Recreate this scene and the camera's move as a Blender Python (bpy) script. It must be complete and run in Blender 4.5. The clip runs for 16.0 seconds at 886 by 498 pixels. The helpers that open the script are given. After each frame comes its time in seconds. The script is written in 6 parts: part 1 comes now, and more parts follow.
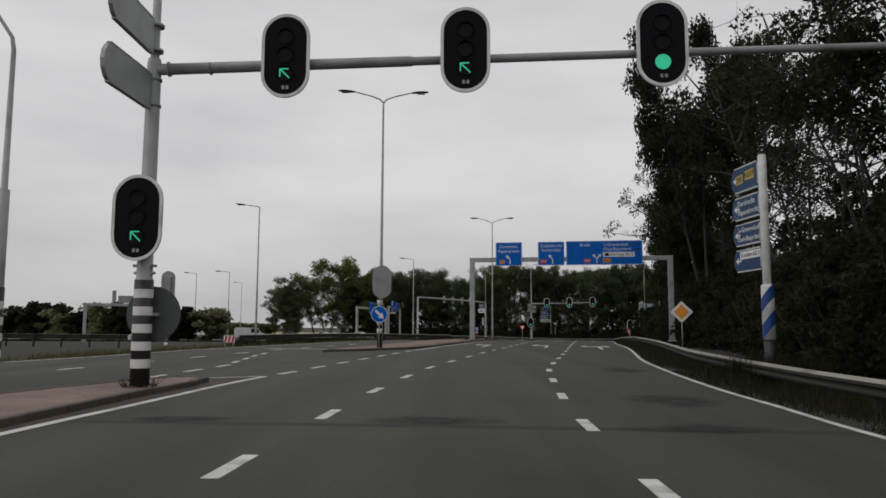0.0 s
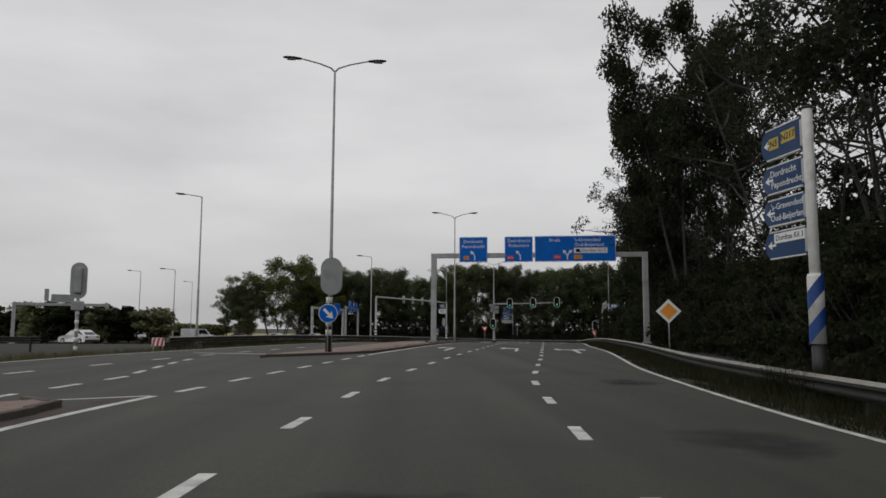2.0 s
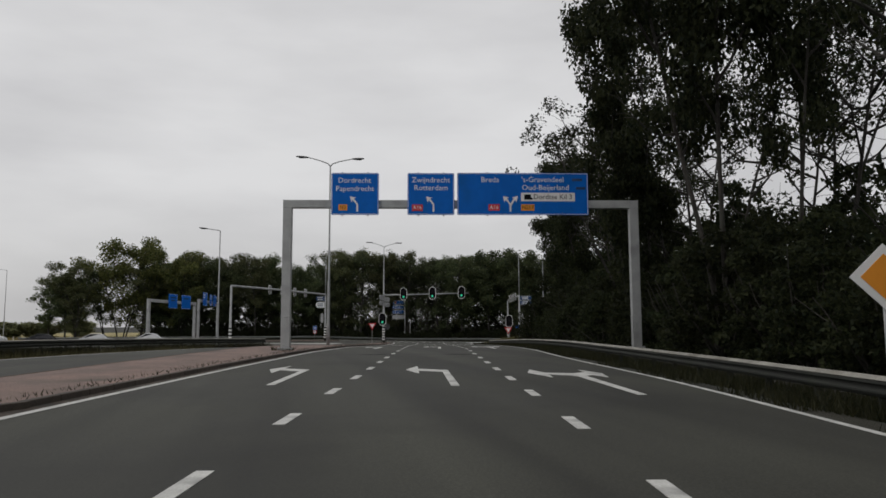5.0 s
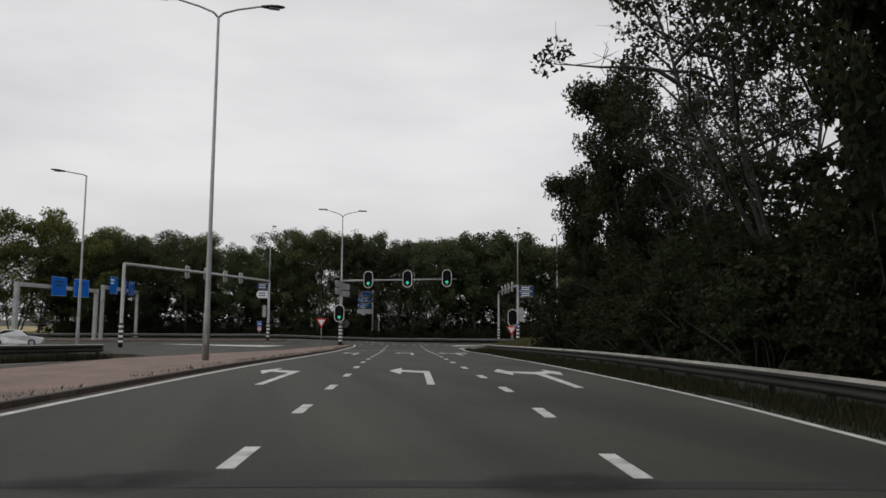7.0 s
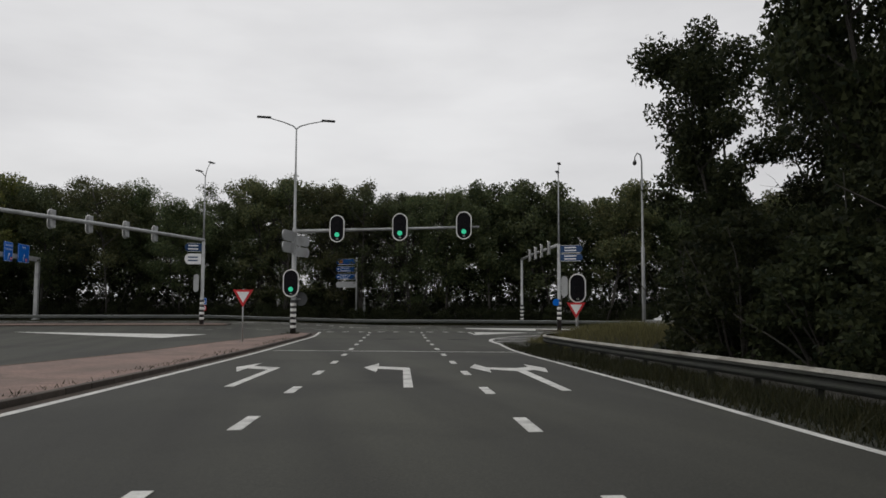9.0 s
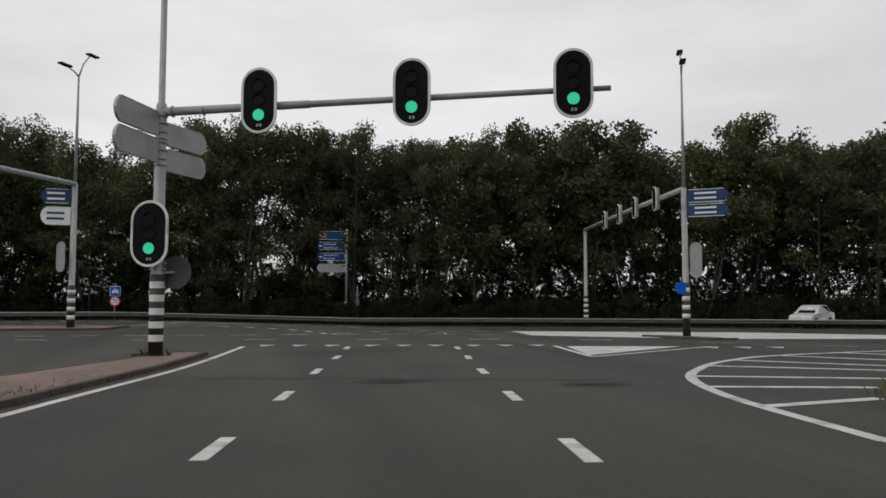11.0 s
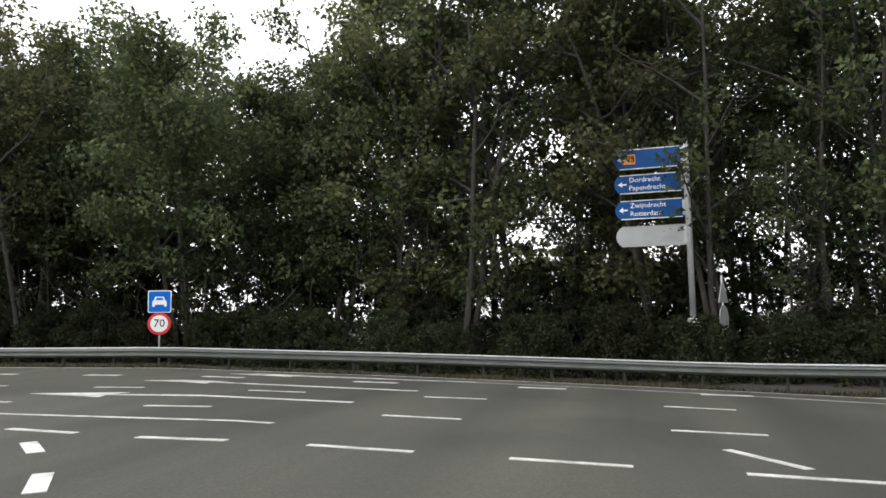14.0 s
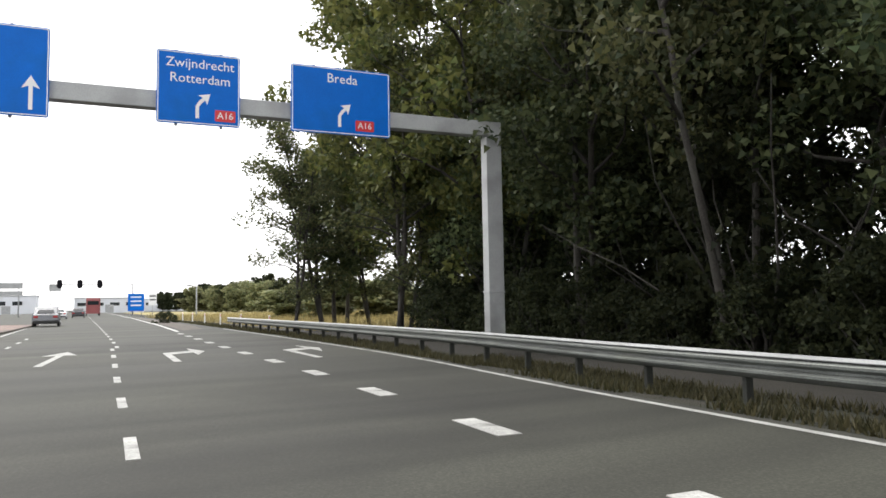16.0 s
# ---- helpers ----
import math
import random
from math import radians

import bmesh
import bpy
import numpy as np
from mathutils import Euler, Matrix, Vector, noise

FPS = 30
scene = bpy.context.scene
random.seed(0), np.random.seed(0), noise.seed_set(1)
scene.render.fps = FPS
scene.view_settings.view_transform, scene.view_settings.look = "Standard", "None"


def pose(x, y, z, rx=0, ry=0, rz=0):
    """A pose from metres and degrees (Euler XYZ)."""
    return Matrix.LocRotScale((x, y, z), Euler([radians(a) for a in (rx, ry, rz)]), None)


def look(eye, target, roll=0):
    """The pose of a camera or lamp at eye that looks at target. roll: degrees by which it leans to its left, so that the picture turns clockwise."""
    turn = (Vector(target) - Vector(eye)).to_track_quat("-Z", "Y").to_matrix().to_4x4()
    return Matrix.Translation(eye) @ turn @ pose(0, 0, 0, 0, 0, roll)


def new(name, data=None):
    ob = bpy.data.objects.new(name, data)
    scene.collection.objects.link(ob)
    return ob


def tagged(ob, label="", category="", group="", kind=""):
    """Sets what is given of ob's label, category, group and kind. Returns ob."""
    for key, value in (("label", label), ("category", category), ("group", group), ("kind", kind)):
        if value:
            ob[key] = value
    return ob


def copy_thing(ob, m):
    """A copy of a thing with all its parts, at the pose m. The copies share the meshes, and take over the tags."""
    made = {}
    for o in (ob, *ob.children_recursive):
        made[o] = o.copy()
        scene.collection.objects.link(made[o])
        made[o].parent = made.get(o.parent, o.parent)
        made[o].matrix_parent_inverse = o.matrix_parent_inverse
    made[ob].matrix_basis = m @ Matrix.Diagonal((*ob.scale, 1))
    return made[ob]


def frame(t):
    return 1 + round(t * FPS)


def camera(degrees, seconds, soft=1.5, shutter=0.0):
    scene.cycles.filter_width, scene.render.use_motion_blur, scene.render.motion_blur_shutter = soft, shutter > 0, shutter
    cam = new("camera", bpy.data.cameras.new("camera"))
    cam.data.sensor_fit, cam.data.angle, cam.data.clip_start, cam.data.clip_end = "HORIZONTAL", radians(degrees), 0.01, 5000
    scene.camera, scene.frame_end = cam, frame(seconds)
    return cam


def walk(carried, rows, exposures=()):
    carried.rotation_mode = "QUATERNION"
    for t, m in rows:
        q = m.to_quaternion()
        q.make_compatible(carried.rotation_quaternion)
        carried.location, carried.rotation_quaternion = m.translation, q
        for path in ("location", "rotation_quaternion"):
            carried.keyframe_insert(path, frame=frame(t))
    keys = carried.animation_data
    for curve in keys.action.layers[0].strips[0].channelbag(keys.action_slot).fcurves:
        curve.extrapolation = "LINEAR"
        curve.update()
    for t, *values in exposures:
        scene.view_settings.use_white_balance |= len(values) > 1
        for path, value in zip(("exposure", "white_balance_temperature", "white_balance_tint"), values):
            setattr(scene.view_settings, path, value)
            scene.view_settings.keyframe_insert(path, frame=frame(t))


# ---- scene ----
cam = camera(62.5, 16.0, soft=1.6, shutter=0.0)
PATH = [
    (0.0, pose(0.050, 0.240, 1.262, 96.13, -0.24, 0.13)),
    (0.5, pose(0.060, 0.380, 1.262, 96.63, -0.18, -0.07)),
    (1.0, pose(0.060, 1.300, 1.262, 96.69, -0.19, -0.87)),
    (1.5, pose(0.060, 2.870, 1.262, 96.55, -0.23, -1.83)),
    (2.0, pose(0.090, 4.980, 1.262, 96.23, -0.23, -3.02)),
    (2.5, pose(0.190, 7.680, 1.263, 96.14, -0.21, -4.56)),
    (3.0, pose(0.400, 11.000, 1.267, 95.72, -0.36, -6.44)),
    (3.5, pose(0.790, 14.640, 1.275, 95.82, -0.37, -8.26)),
    (4.0, pose(1.270, 18.680, 1.285, 96.02, -0.24, -9.77)),
    (4.2, pose(1.486, 20.583, 1.290, 96.04, -0.11, -10.33)),
    (6.3, pose(5.425, 43.865, 1.374, 95.95, -0.15, -13.40)),
    (6.5, pose(5.960, 46.660, 1.377, 96.02, -0.25, -13.71)),
    (7.0, pose(7.210, 53.060, 1.378, 95.71, -0.39, -13.96)),
    (7.5, pose(8.610, 59.630, 1.368, 95.65, -0.52, -14.49)),
    (8.0, pose(9.960, 66.350, 1.330, 95.19, -0.46, -14.70)),
    (8.5, pose(11.300, 72.970, 1.253, 94.45, -0.34, -14.49)),
    (9.0, pose(12.630, 79.400, 1.143, 94.01, -0.20, -14.26)),
    (9.2, pose(13.090, 82.012, 1.088, 93.93, -0.01, -13.98)),
    (11.3, pose(18.161, 108.611, 0.473, 93.75, -0.06, -13.67)),
    (11.5, pose(18.630, 110.910, 0.417, 94.29, -0.12, -13.75)),
    (12.0, pose(19.800, 116.860, 0.312, 94.84, -0.33, -13.78)),
    (12.5, pose(20.960, 122.930, 0.225, 95.20, -0.36, -13.00)),
    (13.0, pose(21.870, 129.000, 0.218, 95.72, -0.25, -9.93)),
    (13.5, pose(22.378, 134.780, 0.192, 96.70, 0.88, 0.07)),
    (14.0, pose(21.185, 140.133, 0.193, 95.56, 0.95, 12.60)),
    (14.5, pose(18.730, 144.462, 0.196, 94.22, 1.22, 25.01)),
    (15.0, pose(15.883, 147.863, 0.193, 94.95, 0.65, 37.13)),
    (15.5, pose(12.402, 150.967, 0.192, 94.36, 0.92, 49.47)),
    (15.7, pose(10.833, 152.022, 0.190, 94.23, 0.84, 54.45)),
    (16.0, pose(8.210, 153.355, 0.180, 94.26, 0.99, 61.74)),
]
EXPOSURES = [(0.0, -0.03), (4.0, 0.0), (6.5, 0.05), (7.0, 0.17), (9.0, 0.17), (11.5, 0.32), (12.5, 0.5), (13, 0.6), (13.5, 1.12), (14.0, 1.8), (14.5, 2.12), (15.0, 2.3), (15.5, 2.2), (16.0, 1.8)]
walk(cam, PATH, EXPOSURES)

# ---- light: an overcast sky, with a weak and very wide sun behind the cloud ----
SUN_AZ, SUN_EL = radians(-110), radians(48)
world = bpy.data.worlds.new("overcast_sky")
scene.world = world
world.use_nodes = True
wn, wl = world.node_tree.nodes, world.node_tree.links
wn.clear()
w_out = wn.new("ShaderNodeOutputWorld")
w_bg = wn.new("ShaderNodeBackground")
w_sky = wn.new("ShaderNodeTexSky")
w_sky.sky_type, w_sky.sun_disc = "NISHITA", False
w_sky.sun_elevation, w_sky.sun_rotation = SUN_EL, SUN_AZ
w_sky.dust_density, w_sky.air_density = 3.0, 1.0
w_co = wn.new("ShaderNodeTexCoord")
w_map = wn.new("ShaderNodeMapping")
w_map.inputs["Scale"].default_value = (1.3, 1.3, 4.5)
w_noise = wn.new("ShaderNodeTexNoise")
w_noise.inputs["Scale"].default_value, w_noise.inputs["Detail"].default_value = 1.7, 5.0
w_noise.inputs["Roughness"].default_value = 0.5
w_ramp = wn.new("ShaderNodeValToRGB")
w_ramp.color_ramp.elements[0].position, w_ramp.color_ramp.elements[0].color = 0.30, (5.7, 5.64, 5.72, 1)
w_ramp.color_ramp.elements[1].position, w_ramp.color_ramp.elements[1].color = 0.62, (7.3, 7.25, 7.28, 1)
w_mix = wn.new("ShaderNodeMix")
w_mix.data_type = "RGBA"
w_mix.inputs["Factor"].default_value = 0.94
wl.new(w_co.outputs["Generated"], w_map.inputs["Vector"])
wl.new(w_map.outputs["Vector"], w_noise.inputs["Vector"])
wl.new(w_noise.outputs["Fac"], w_ramp.inputs["Fac"])
wl.new(w_sky.outputs["Color"], w_mix.inputs["A"])
wl.new(w_ramp.outputs["Color"], w_mix.inputs["B"])
# cloud is duller towards the horizon, as under any overcast sky
w_xyz, w_low, w_dim = wn.new("ShaderNodeSeparateXYZ"), wn.new("ShaderNodeMapRange"), wn.new("ShaderNodeVectorMath")
w_low.inputs["From Min"].default_value, w_low.inputs["From Max"].default_value, w_low.inputs["To Min"].default_value = 0.02, 0.19, 0.80
w_dim.operation = "SCALE"
wl.new(w_co.outputs["Generated"], w_xyz.inputs["Vector"])
wl.new(w_xyz.outputs["Z"], w_low.inputs["Value"])
wl.new(w_mix.outputs["Result"], w_dim.inputs[0])
wl.new(w_low.outputs["Result"], w_dim.inputs["Scale"])
wl.new(w_dim.outputs["Vector"], w_bg.inputs["Color"])
w_bg.inputs["Strength"].default_value = 0.1
wl.new(w_bg.outputs["Background"], w_out.inputs["Surface"])
sun = new("sun", bpy.data.lights.new("sun", "SUN"))
sun.data.energy, sun.data.angle, sun.data.color = 0.5, radians(30), (1.0, 0.96, 0.9)
sun.matrix_basis = look((0, 0, 60), (math.sin(SUN_AZ) * -20, math.cos(SUN_AZ) * -20, 60 - 22))


# ---- materials ----
def mat(name, base, rough=0.6, metal=0.0, var=0.12, scale=3.0, fine=40.0, bump=0.15, dist=0.01, stain=None, stain_scale=0.6, per_object=0.0, glow=None):
    """A procedural surface: a base colour with broad stains, fine grain, relief and uneven gloss."""
    m = bpy.data.materials.new(name)
    m.use_nodes = True
    n, l = m.node_tree.nodes, m.node_tree.links
    b = n["Principled BSDF"]
    co = n.new("ShaderNodeTexCoord")
    big, small = n.new("ShaderNodeTexNoise"), n.new("ShaderNodeTexNoise")
    big.inputs["Scale"].default_value, small.inputs["Scale"].default_value = scale, fine
    big.inputs["Detail"].default_value = 6
    for t in (big, small):
        l.new(co.outputs["Object"], t.inputs["Vector"])
    ramp = n.new("ShaderNodeValToRGB")
    lo, hi = [max(0, c * (1 - var)) for c in base], [min(1, c * (1 + var)) for c in base]
    ramp.color_ramp.elements[0].position, ramp.color_ramp.elements[0].color = 0.3, (*lo, 1)
    ramp.color_ramp.elements[1].position, ramp.color_ramp.elements[1].color = 0.7, (*hi, 1)
    l.new(big.outputs["Fac"], ramp.inputs["Fac"])
    col = ramp.outputs["Color"]
    grain = n.new("ShaderNodeMix")
    grain.data_type, grain.blend_type = "RGBA", "OVERLAY"
    grain.inputs["Factor"].default_value = min(1.0, var * 2.5)
    l.new(col, grain.inputs["A"])
    l.new(small.outputs["Fac"], grain.inputs["B"])
    col = grain.outputs["Result"]
    if stain:
        st = n.new("ShaderNodeTexNoise")
        st.inputs["Scale"].default_value, st.inputs["Detail"].default_value = stain_scale, 8
        l.new(co.outputs["Object"], st.inputs["Vector"])
        sr = n.new("ShaderNodeMapRange")
        sr.inputs["From Min"].default_value, sr.inputs["From Max"].default_value = 0.52, 0.72
        l.new(st.outputs["Fac"], sr.inputs["Value"])
        mx = n.new("ShaderNodeMix")
        mx.data_type = "RGBA"
        l.new(sr.outputs["Result"], mx.inputs["Factor"])
        l.new(col, mx.inputs["A"])
        mx.inputs["B"].default_value = (*stain, 1)
        col = mx.outputs["Result"]
    if per_object:
        oi = n.new("ShaderNodeObjectInfo")
        hs = n.new("ShaderNodeHueSaturation")
        mr = n.new("ShaderNodeMapRange")
        mr.inputs["To Min"].default_value, mr.inputs["To Max"].default_value = 1 - per_object, 1 + per_object
        l.new(oi.outputs["Random"], mr.inputs["Value"])
        l.new(mr.outputs["Result"], hs.inputs["Value"])
        l.new(col, hs.inputs["Color"])
        col = hs.outputs["Color"]
    l.new(col, b.inputs["Base Color"])
    rr = n.new("ShaderNodeMapRange")
    rr.inputs["To Min"].default_value, rr.inputs["To Max"].default_value = max(0.03, rough - 0.12), min(1, rough + 0.12)
    l.new(big.outputs["Fac"], rr.inputs["Value"])
    l.new(rr.outputs["Result"], b.inputs["Roughness"])
    b.inputs["Metallic"].default_value = metal
    if bump:
        bp = n.new("ShaderNodeBump")
        bp.inputs["Strength"].default_value, bp.inputs["Distance"].default_value = bump, dist
        l.new(small.outputs["Fac"], bp.inputs["Height"])
        l.new(bp.outputs["Normal"], b.inputs["Normal"])
    if glow:
        b.inputs["Emission Color"].default_value, b.inputs["Emission Strength"].default_value = (*glow[:3], 1), glow[3]
    return m


def leaf_mat(name, dark, light, warm, gloss=0.25):
    m = bpy.data.materials.new(name)
    m.use_nodes = True
    n, l = m.node_tree.nodes, m.node_tree.links
    b = n["Principled BSDF"]
    geo, oi = n.new("ShaderNodeNewGeometry"), n.new("ShaderNodeObjectInfo")
    ramp = n.new("ShaderNodeValToRGB")
    ramp.color_ramp.elements[0].color, ramp.color_ramp.elements[1].color = (*dark, 1), (*light, 1)
    e = ramp.color_ramp.elements.new(0.93)
    e.color = (*warm, 1)
    l.new(geo.outputs["Random Per Island"], ramp.inputs["Fac"])
    hs, mr, mh = n.new("ShaderNodeHueSaturation"), n.new("ShaderNodeMapRange"), n.new("ShaderNodeMapRange")
    mr.inputs["To Min"].default_value, mr.inputs["To Max"].default_value = 0.7, 1.3
    mh.inputs["To Min"].default_value, mh.inputs["To Max"].default_value = 0.490, 0.508
    l.new(oi.outputs["Random"], mr.inputs["Value"])
    l.new(oi.outputs["Random"], mh.inputs["Value"])
    l.new(mr.outputs["Result"], hs.inputs["Value"])
    l.new(mh.outputs["Result"], hs.inputs["Hue"])
    l.new(ramp.outputs["Color"], hs.inputs["Color"])
    l.new(hs.outputs["Color"], b.inputs["Base Color"])
    b.inputs["Roughness"].default_value = 0.62
    b.inputs["Specular IOR Level"].default_value = gloss
    tr = n.new("ShaderNodeBsdfTranslucent")
    l.new(hs.outputs["Color"], tr.inputs["Color"])
    mix = n.new("ShaderNodeMixShader")
    mix.inputs["Fac"].default_value = 0.42
    l.new(b.outputs["BSDF"], mix.inputs[1])
    l.new(tr.outputs["BSDF"], mix.inputs[2])
    l.new(mix.outputs["Shader"], n["Material Output"].inputs["Surface"])
    return m


def asphalt_mat():
    """Dark asphalt: fine stone, broad patches, oily bands along the lanes and cracks sealed with bitumen."""
    m = mat("asphalt", (0.037, 0.0375, 0.029), 0.78, 0, 0.26, 0.16, 60.0, 0.35, 0.006, (0.0205, 0.0205, 0.016), 0.22)
    n, l = m.node_tree.nodes, m.node_tree.links
    b = n["Principled BSDF"]
    b.inputs["Specular IOR Level"].default_value = 0.38
    src = b.inputs["Base Color"].links[0].from_socket
    co = n.new("ShaderNodeTexCoord")
    mp = n.new("ShaderNodeMapping")
    mp.inputs["Rotation"].default_value, mp.inputs["Scale"].default_value = (0, 0, radians(11)), (0.62, 0.03, 1)
    nz = n.new("ShaderNodeTexNoise")
    nz.inputs["Scale"].default_value, nz.inputs["Detail"].default_value = 1.0, 4
    l.new(co.outputs["Object"], mp.inputs["Vector"])
    l.new(mp.outputs["Vector"], nz.inputs["Vector"])
    r = n.new("ShaderNodeMapRange")
    r.inputs["From Min"].default_value, r.inputs["From Max"].default_value = 0.3, 0.7
    r.inputs["To Min"].default_value, r.inputs["To Max"].default_value = 0.58, 1.42
    l.new(nz.outputs["Fac"], r.inputs["Value"])
    sp = n.new("ShaderNodeTexVoronoi")
    sp.inputs["Scale"].default_value = 28
    l.new(co.outputs["Object"], sp.inputs["Vector"])
    r2 = n.new("ShaderNodeMapRange")
    r2.inputs["From Max"].default_value, r2.inputs["To Min"].default_value, r2.inputs["To Max"].default_value = 0.6, 1.25, 0.85
    l.new(sp.outputs["Distance"], r2.inputs["Value"])
    mu = n.new("ShaderNodeMath")
    mu.operation = "MULTIPLY"
    l.new(r.outputs["Result"], mu.inputs[0])
    l.new(r2.outputs["Result"], mu.inputs[1])
    hs = n.new("ShaderNodeHueSaturation")
    l.new(src, hs.inputs["Color"])
    l.new(mu.outputs["Value"], hs.inputs["Value"])
    l.new(hs.outputs["Color"], b.inputs["Base Color"])
    return m


def brick_mat():
    m = mat("red_paving", (0.225, 0.148, 0.122), 0.8, 0, 0.25, 0.7, 25.0, 0.3, 0.008, (0.10, 0.075, 0.06), 0.5)
    n, l = m.node_tree.nodes, m.node_tree.links
    b = n["Principled BSDF"]
    src = b.inputs["Base Color"].links[0].from_socket
    co = n.new("ShaderNodeTexCoord")
    br = n.new("ShaderNodeTexBrick")
    br.inputs["Scale"].default_value = 1.0
    br.inputs["Brick Width"].default_value, br.inputs["Row Height"].default_value, br.inputs["Mortar Size"].default_value = 0.21, 0.105, 0.008
    br.inputs["Color1"].default_value, br.inputs["Color2"].default_value, br.inputs["Mortar"].default_value = (1.0, 1.0, 1.0, 1), (0.72, 0.74, 0.74, 1), (0.45, 0.45, 0.42, 1)
    l.new(co.outputs["Object"], br.inputs["Vector"])
    mx = n.new("ShaderNodeMix")
    mx.data_type, mx.blend_type = "RGBA", "MULTIPLY"
    mx.inputs["Factor"].default_value = 1
    l.new(src, mx.inputs["A"])
    l.new(br.outputs["Color"], mx.inputs["B"])
    l.new(mx.outputs["Result"], b.inputs["Base Color"])
    return m


ASPHALT = asphalt_mat()
PAVING = brick_mat()
PAINT = mat("road_paint", (0.53, 0.53, 0.505), 0.65, 0, 0.16, 1.5, 50, 0.3, 0.004, (0.27, 0.27, 0.26), 2.2)
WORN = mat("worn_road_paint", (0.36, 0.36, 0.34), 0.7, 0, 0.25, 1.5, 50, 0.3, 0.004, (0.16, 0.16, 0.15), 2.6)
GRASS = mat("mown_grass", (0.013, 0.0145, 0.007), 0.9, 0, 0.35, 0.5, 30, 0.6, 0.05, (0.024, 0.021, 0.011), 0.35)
DRY = mat("dry_grass", (0.30, 0.25, 0.10), 0.9, 0, 0.3, 0.4, 20, 0.6, 0.05, (0.16, 0.17, 0.06), 0.2)
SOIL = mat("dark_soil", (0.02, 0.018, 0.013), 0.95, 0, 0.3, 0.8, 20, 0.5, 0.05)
KERB = mat("kerb_concrete", (0.062, 0.050, 0.04), 0.85, 0, 0.3, 2, 50, 0.3, 0.006, (0.030, 0.024, 0.019), 1.2, 0.2)
GALV = mat("galvanised_steel", (0.42, 0.43, 0.43), 0.55, 0.55, 0.12, 3, 60, 0.08, 0.003, (0.30, 0.30, 0.30), 1.5)
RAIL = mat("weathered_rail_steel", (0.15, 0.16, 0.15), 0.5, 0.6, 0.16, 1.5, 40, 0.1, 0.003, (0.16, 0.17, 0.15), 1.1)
# weathered top edge, paled for the sky light that falls on it
RAIL_LIP = mat("weathered_skylit_rail_edge", (0.27, 0.26, 0.23), 0.7, 0.2, 0.25, 1.2, 40, 0.1, 0.003, (0.13, 0.115, 0.09), 1.0)
# grime, plus the shade on beam faces and posts put into the colour
RAIL_SHADED = mat("grimy_shaded_rail_steel", (0.022, 0.024, 0.02), 0.9, 0.0, 0.25, 1.5, 40, 0.1, 0.003, (0.026, 0.03, 0.02), 1.4)
POLE = mat("grey_painted_steel", (0.30, 0.31, 0.31), 0.55, 0.2, 0.1, 2.5, 50, 0.06, 0.003, (0.2, 0.2, 0.2), 1.3)
GANTRY = mat("gantry_steel", (0.36, 0.37, 0.37), 0.6, 0.3, 0.1, 1.5, 40, 0.06, 0.003, (0.24, 0.245, 0.245), 0.8)
BLACK = mat("matt_black_plastic", (0.006, 0.006, 0.008), 0.8, 0, 0.2, 4, 60, 0.05, 0.002)
BLACKP = mat("black_pole_paint", (0.018, 0.018, 0.018), 0.55, 0, 0.2, 4, 60, 0.05, 0.002)
WHITE = mat("white_paint", (0.66, 0.66, 0.64), 0.5, 0, 0.08, 4, 60, 0.05, 0.002, (0.42, 0.42, 0.39), 1.8)
BLUE = mat("blue_sign_film", (0.002, 0.118, 0.50), 0.42, 0, 0.08, 1.2, 60, 0.02, 0.001, (0.004, 0.108, 0.40), 0.9)
FADED = mat("faded_blue_sign_film", (0.024, 0.056, 0.13), 0.45, 0, 0.1, 1.2, 60, 0.02, 0.001, (0.06, 0.10, 0.2), 0.9)
NAVY = mat("dark_blue_sign_film", (0.008, 0.062, 0.21), 0.45, 0, 0.1, 1.2, 60, 0.02, 0.001, (0.02, 0.06, 0.16), 0.9)
SIGNWHITE = mat("white_sign_film", (0.72, 0.73, 0.73), 0.45, 0, 0.05, 2, 60, 0.02, 0.001)
RED = mat("red_sign_film", (0.52, 0.02, 0.025), 0.45, 0, 0.06, 2, 60, 0.02, 0.001)
ORANGE = mat("orange_sign_film", (0.72, 0.27, 0.02), 0.45, 0, 0.06, 2, 60, 0.02, 0.001)
YELLOW = mat("yellow_sign_film", (0.42, 0.31, 0.05), 0.45, 0, 0.06, 2, 60, 0.02, 0.001)
SIGNBACK = mat("grey_sign_back", (0.30, 0.31, 0.31), 0.5, 0.35, 0.1, 1.5, 50, 0.04, 0.002, (0.22, 0.22, 0.22), 1.0)
GREEN_ON = mat("lit_green_lens", (0.02, 0.35, 0.2), 0.3, 0, 0.02, 10, 80, 0.0, 0.001, None, 1, 0, (0.04, 0.9, 0.48, 0.32))
LENS_OFF = mat("unlit_lens", (0.006, 0.005, 0.007), 0.6, 0, 0.1, 10, 80, 0.0)
for m in (BLACK, LENS_OFF, BLUE, FADED, NAVY):
    m.node_tree.nodes["Principled BSDF"].inputs["Specular IOR Level"].default_value = 0.12
DISCBACK = mat("dark_sign_back", (0.075, 0.08, 0.083), 0.6, 0.2, 0.12, 1.5, 50, 0.04, 0.002, (0.05, 0.052, 0.055), 1.0)
LAMPGLASS = mat("lamp_glass", (0.25, 0.26, 0.27), 0.25, 0, 0.05, 10, 80, 0.0)
BARK = mat("bark", (0.036, 0.032, 0.027), 0.9, 0, 0.35, 3, 25, 0.7, 0.03, (0.05, 0.052, 0.042), 1.0)
LEAF = leaf_mat("dark_leaves", (0.034, 0.053, 0.027), (0.078, 0.110, 0.050), (0.105, 0.124, 0.05))
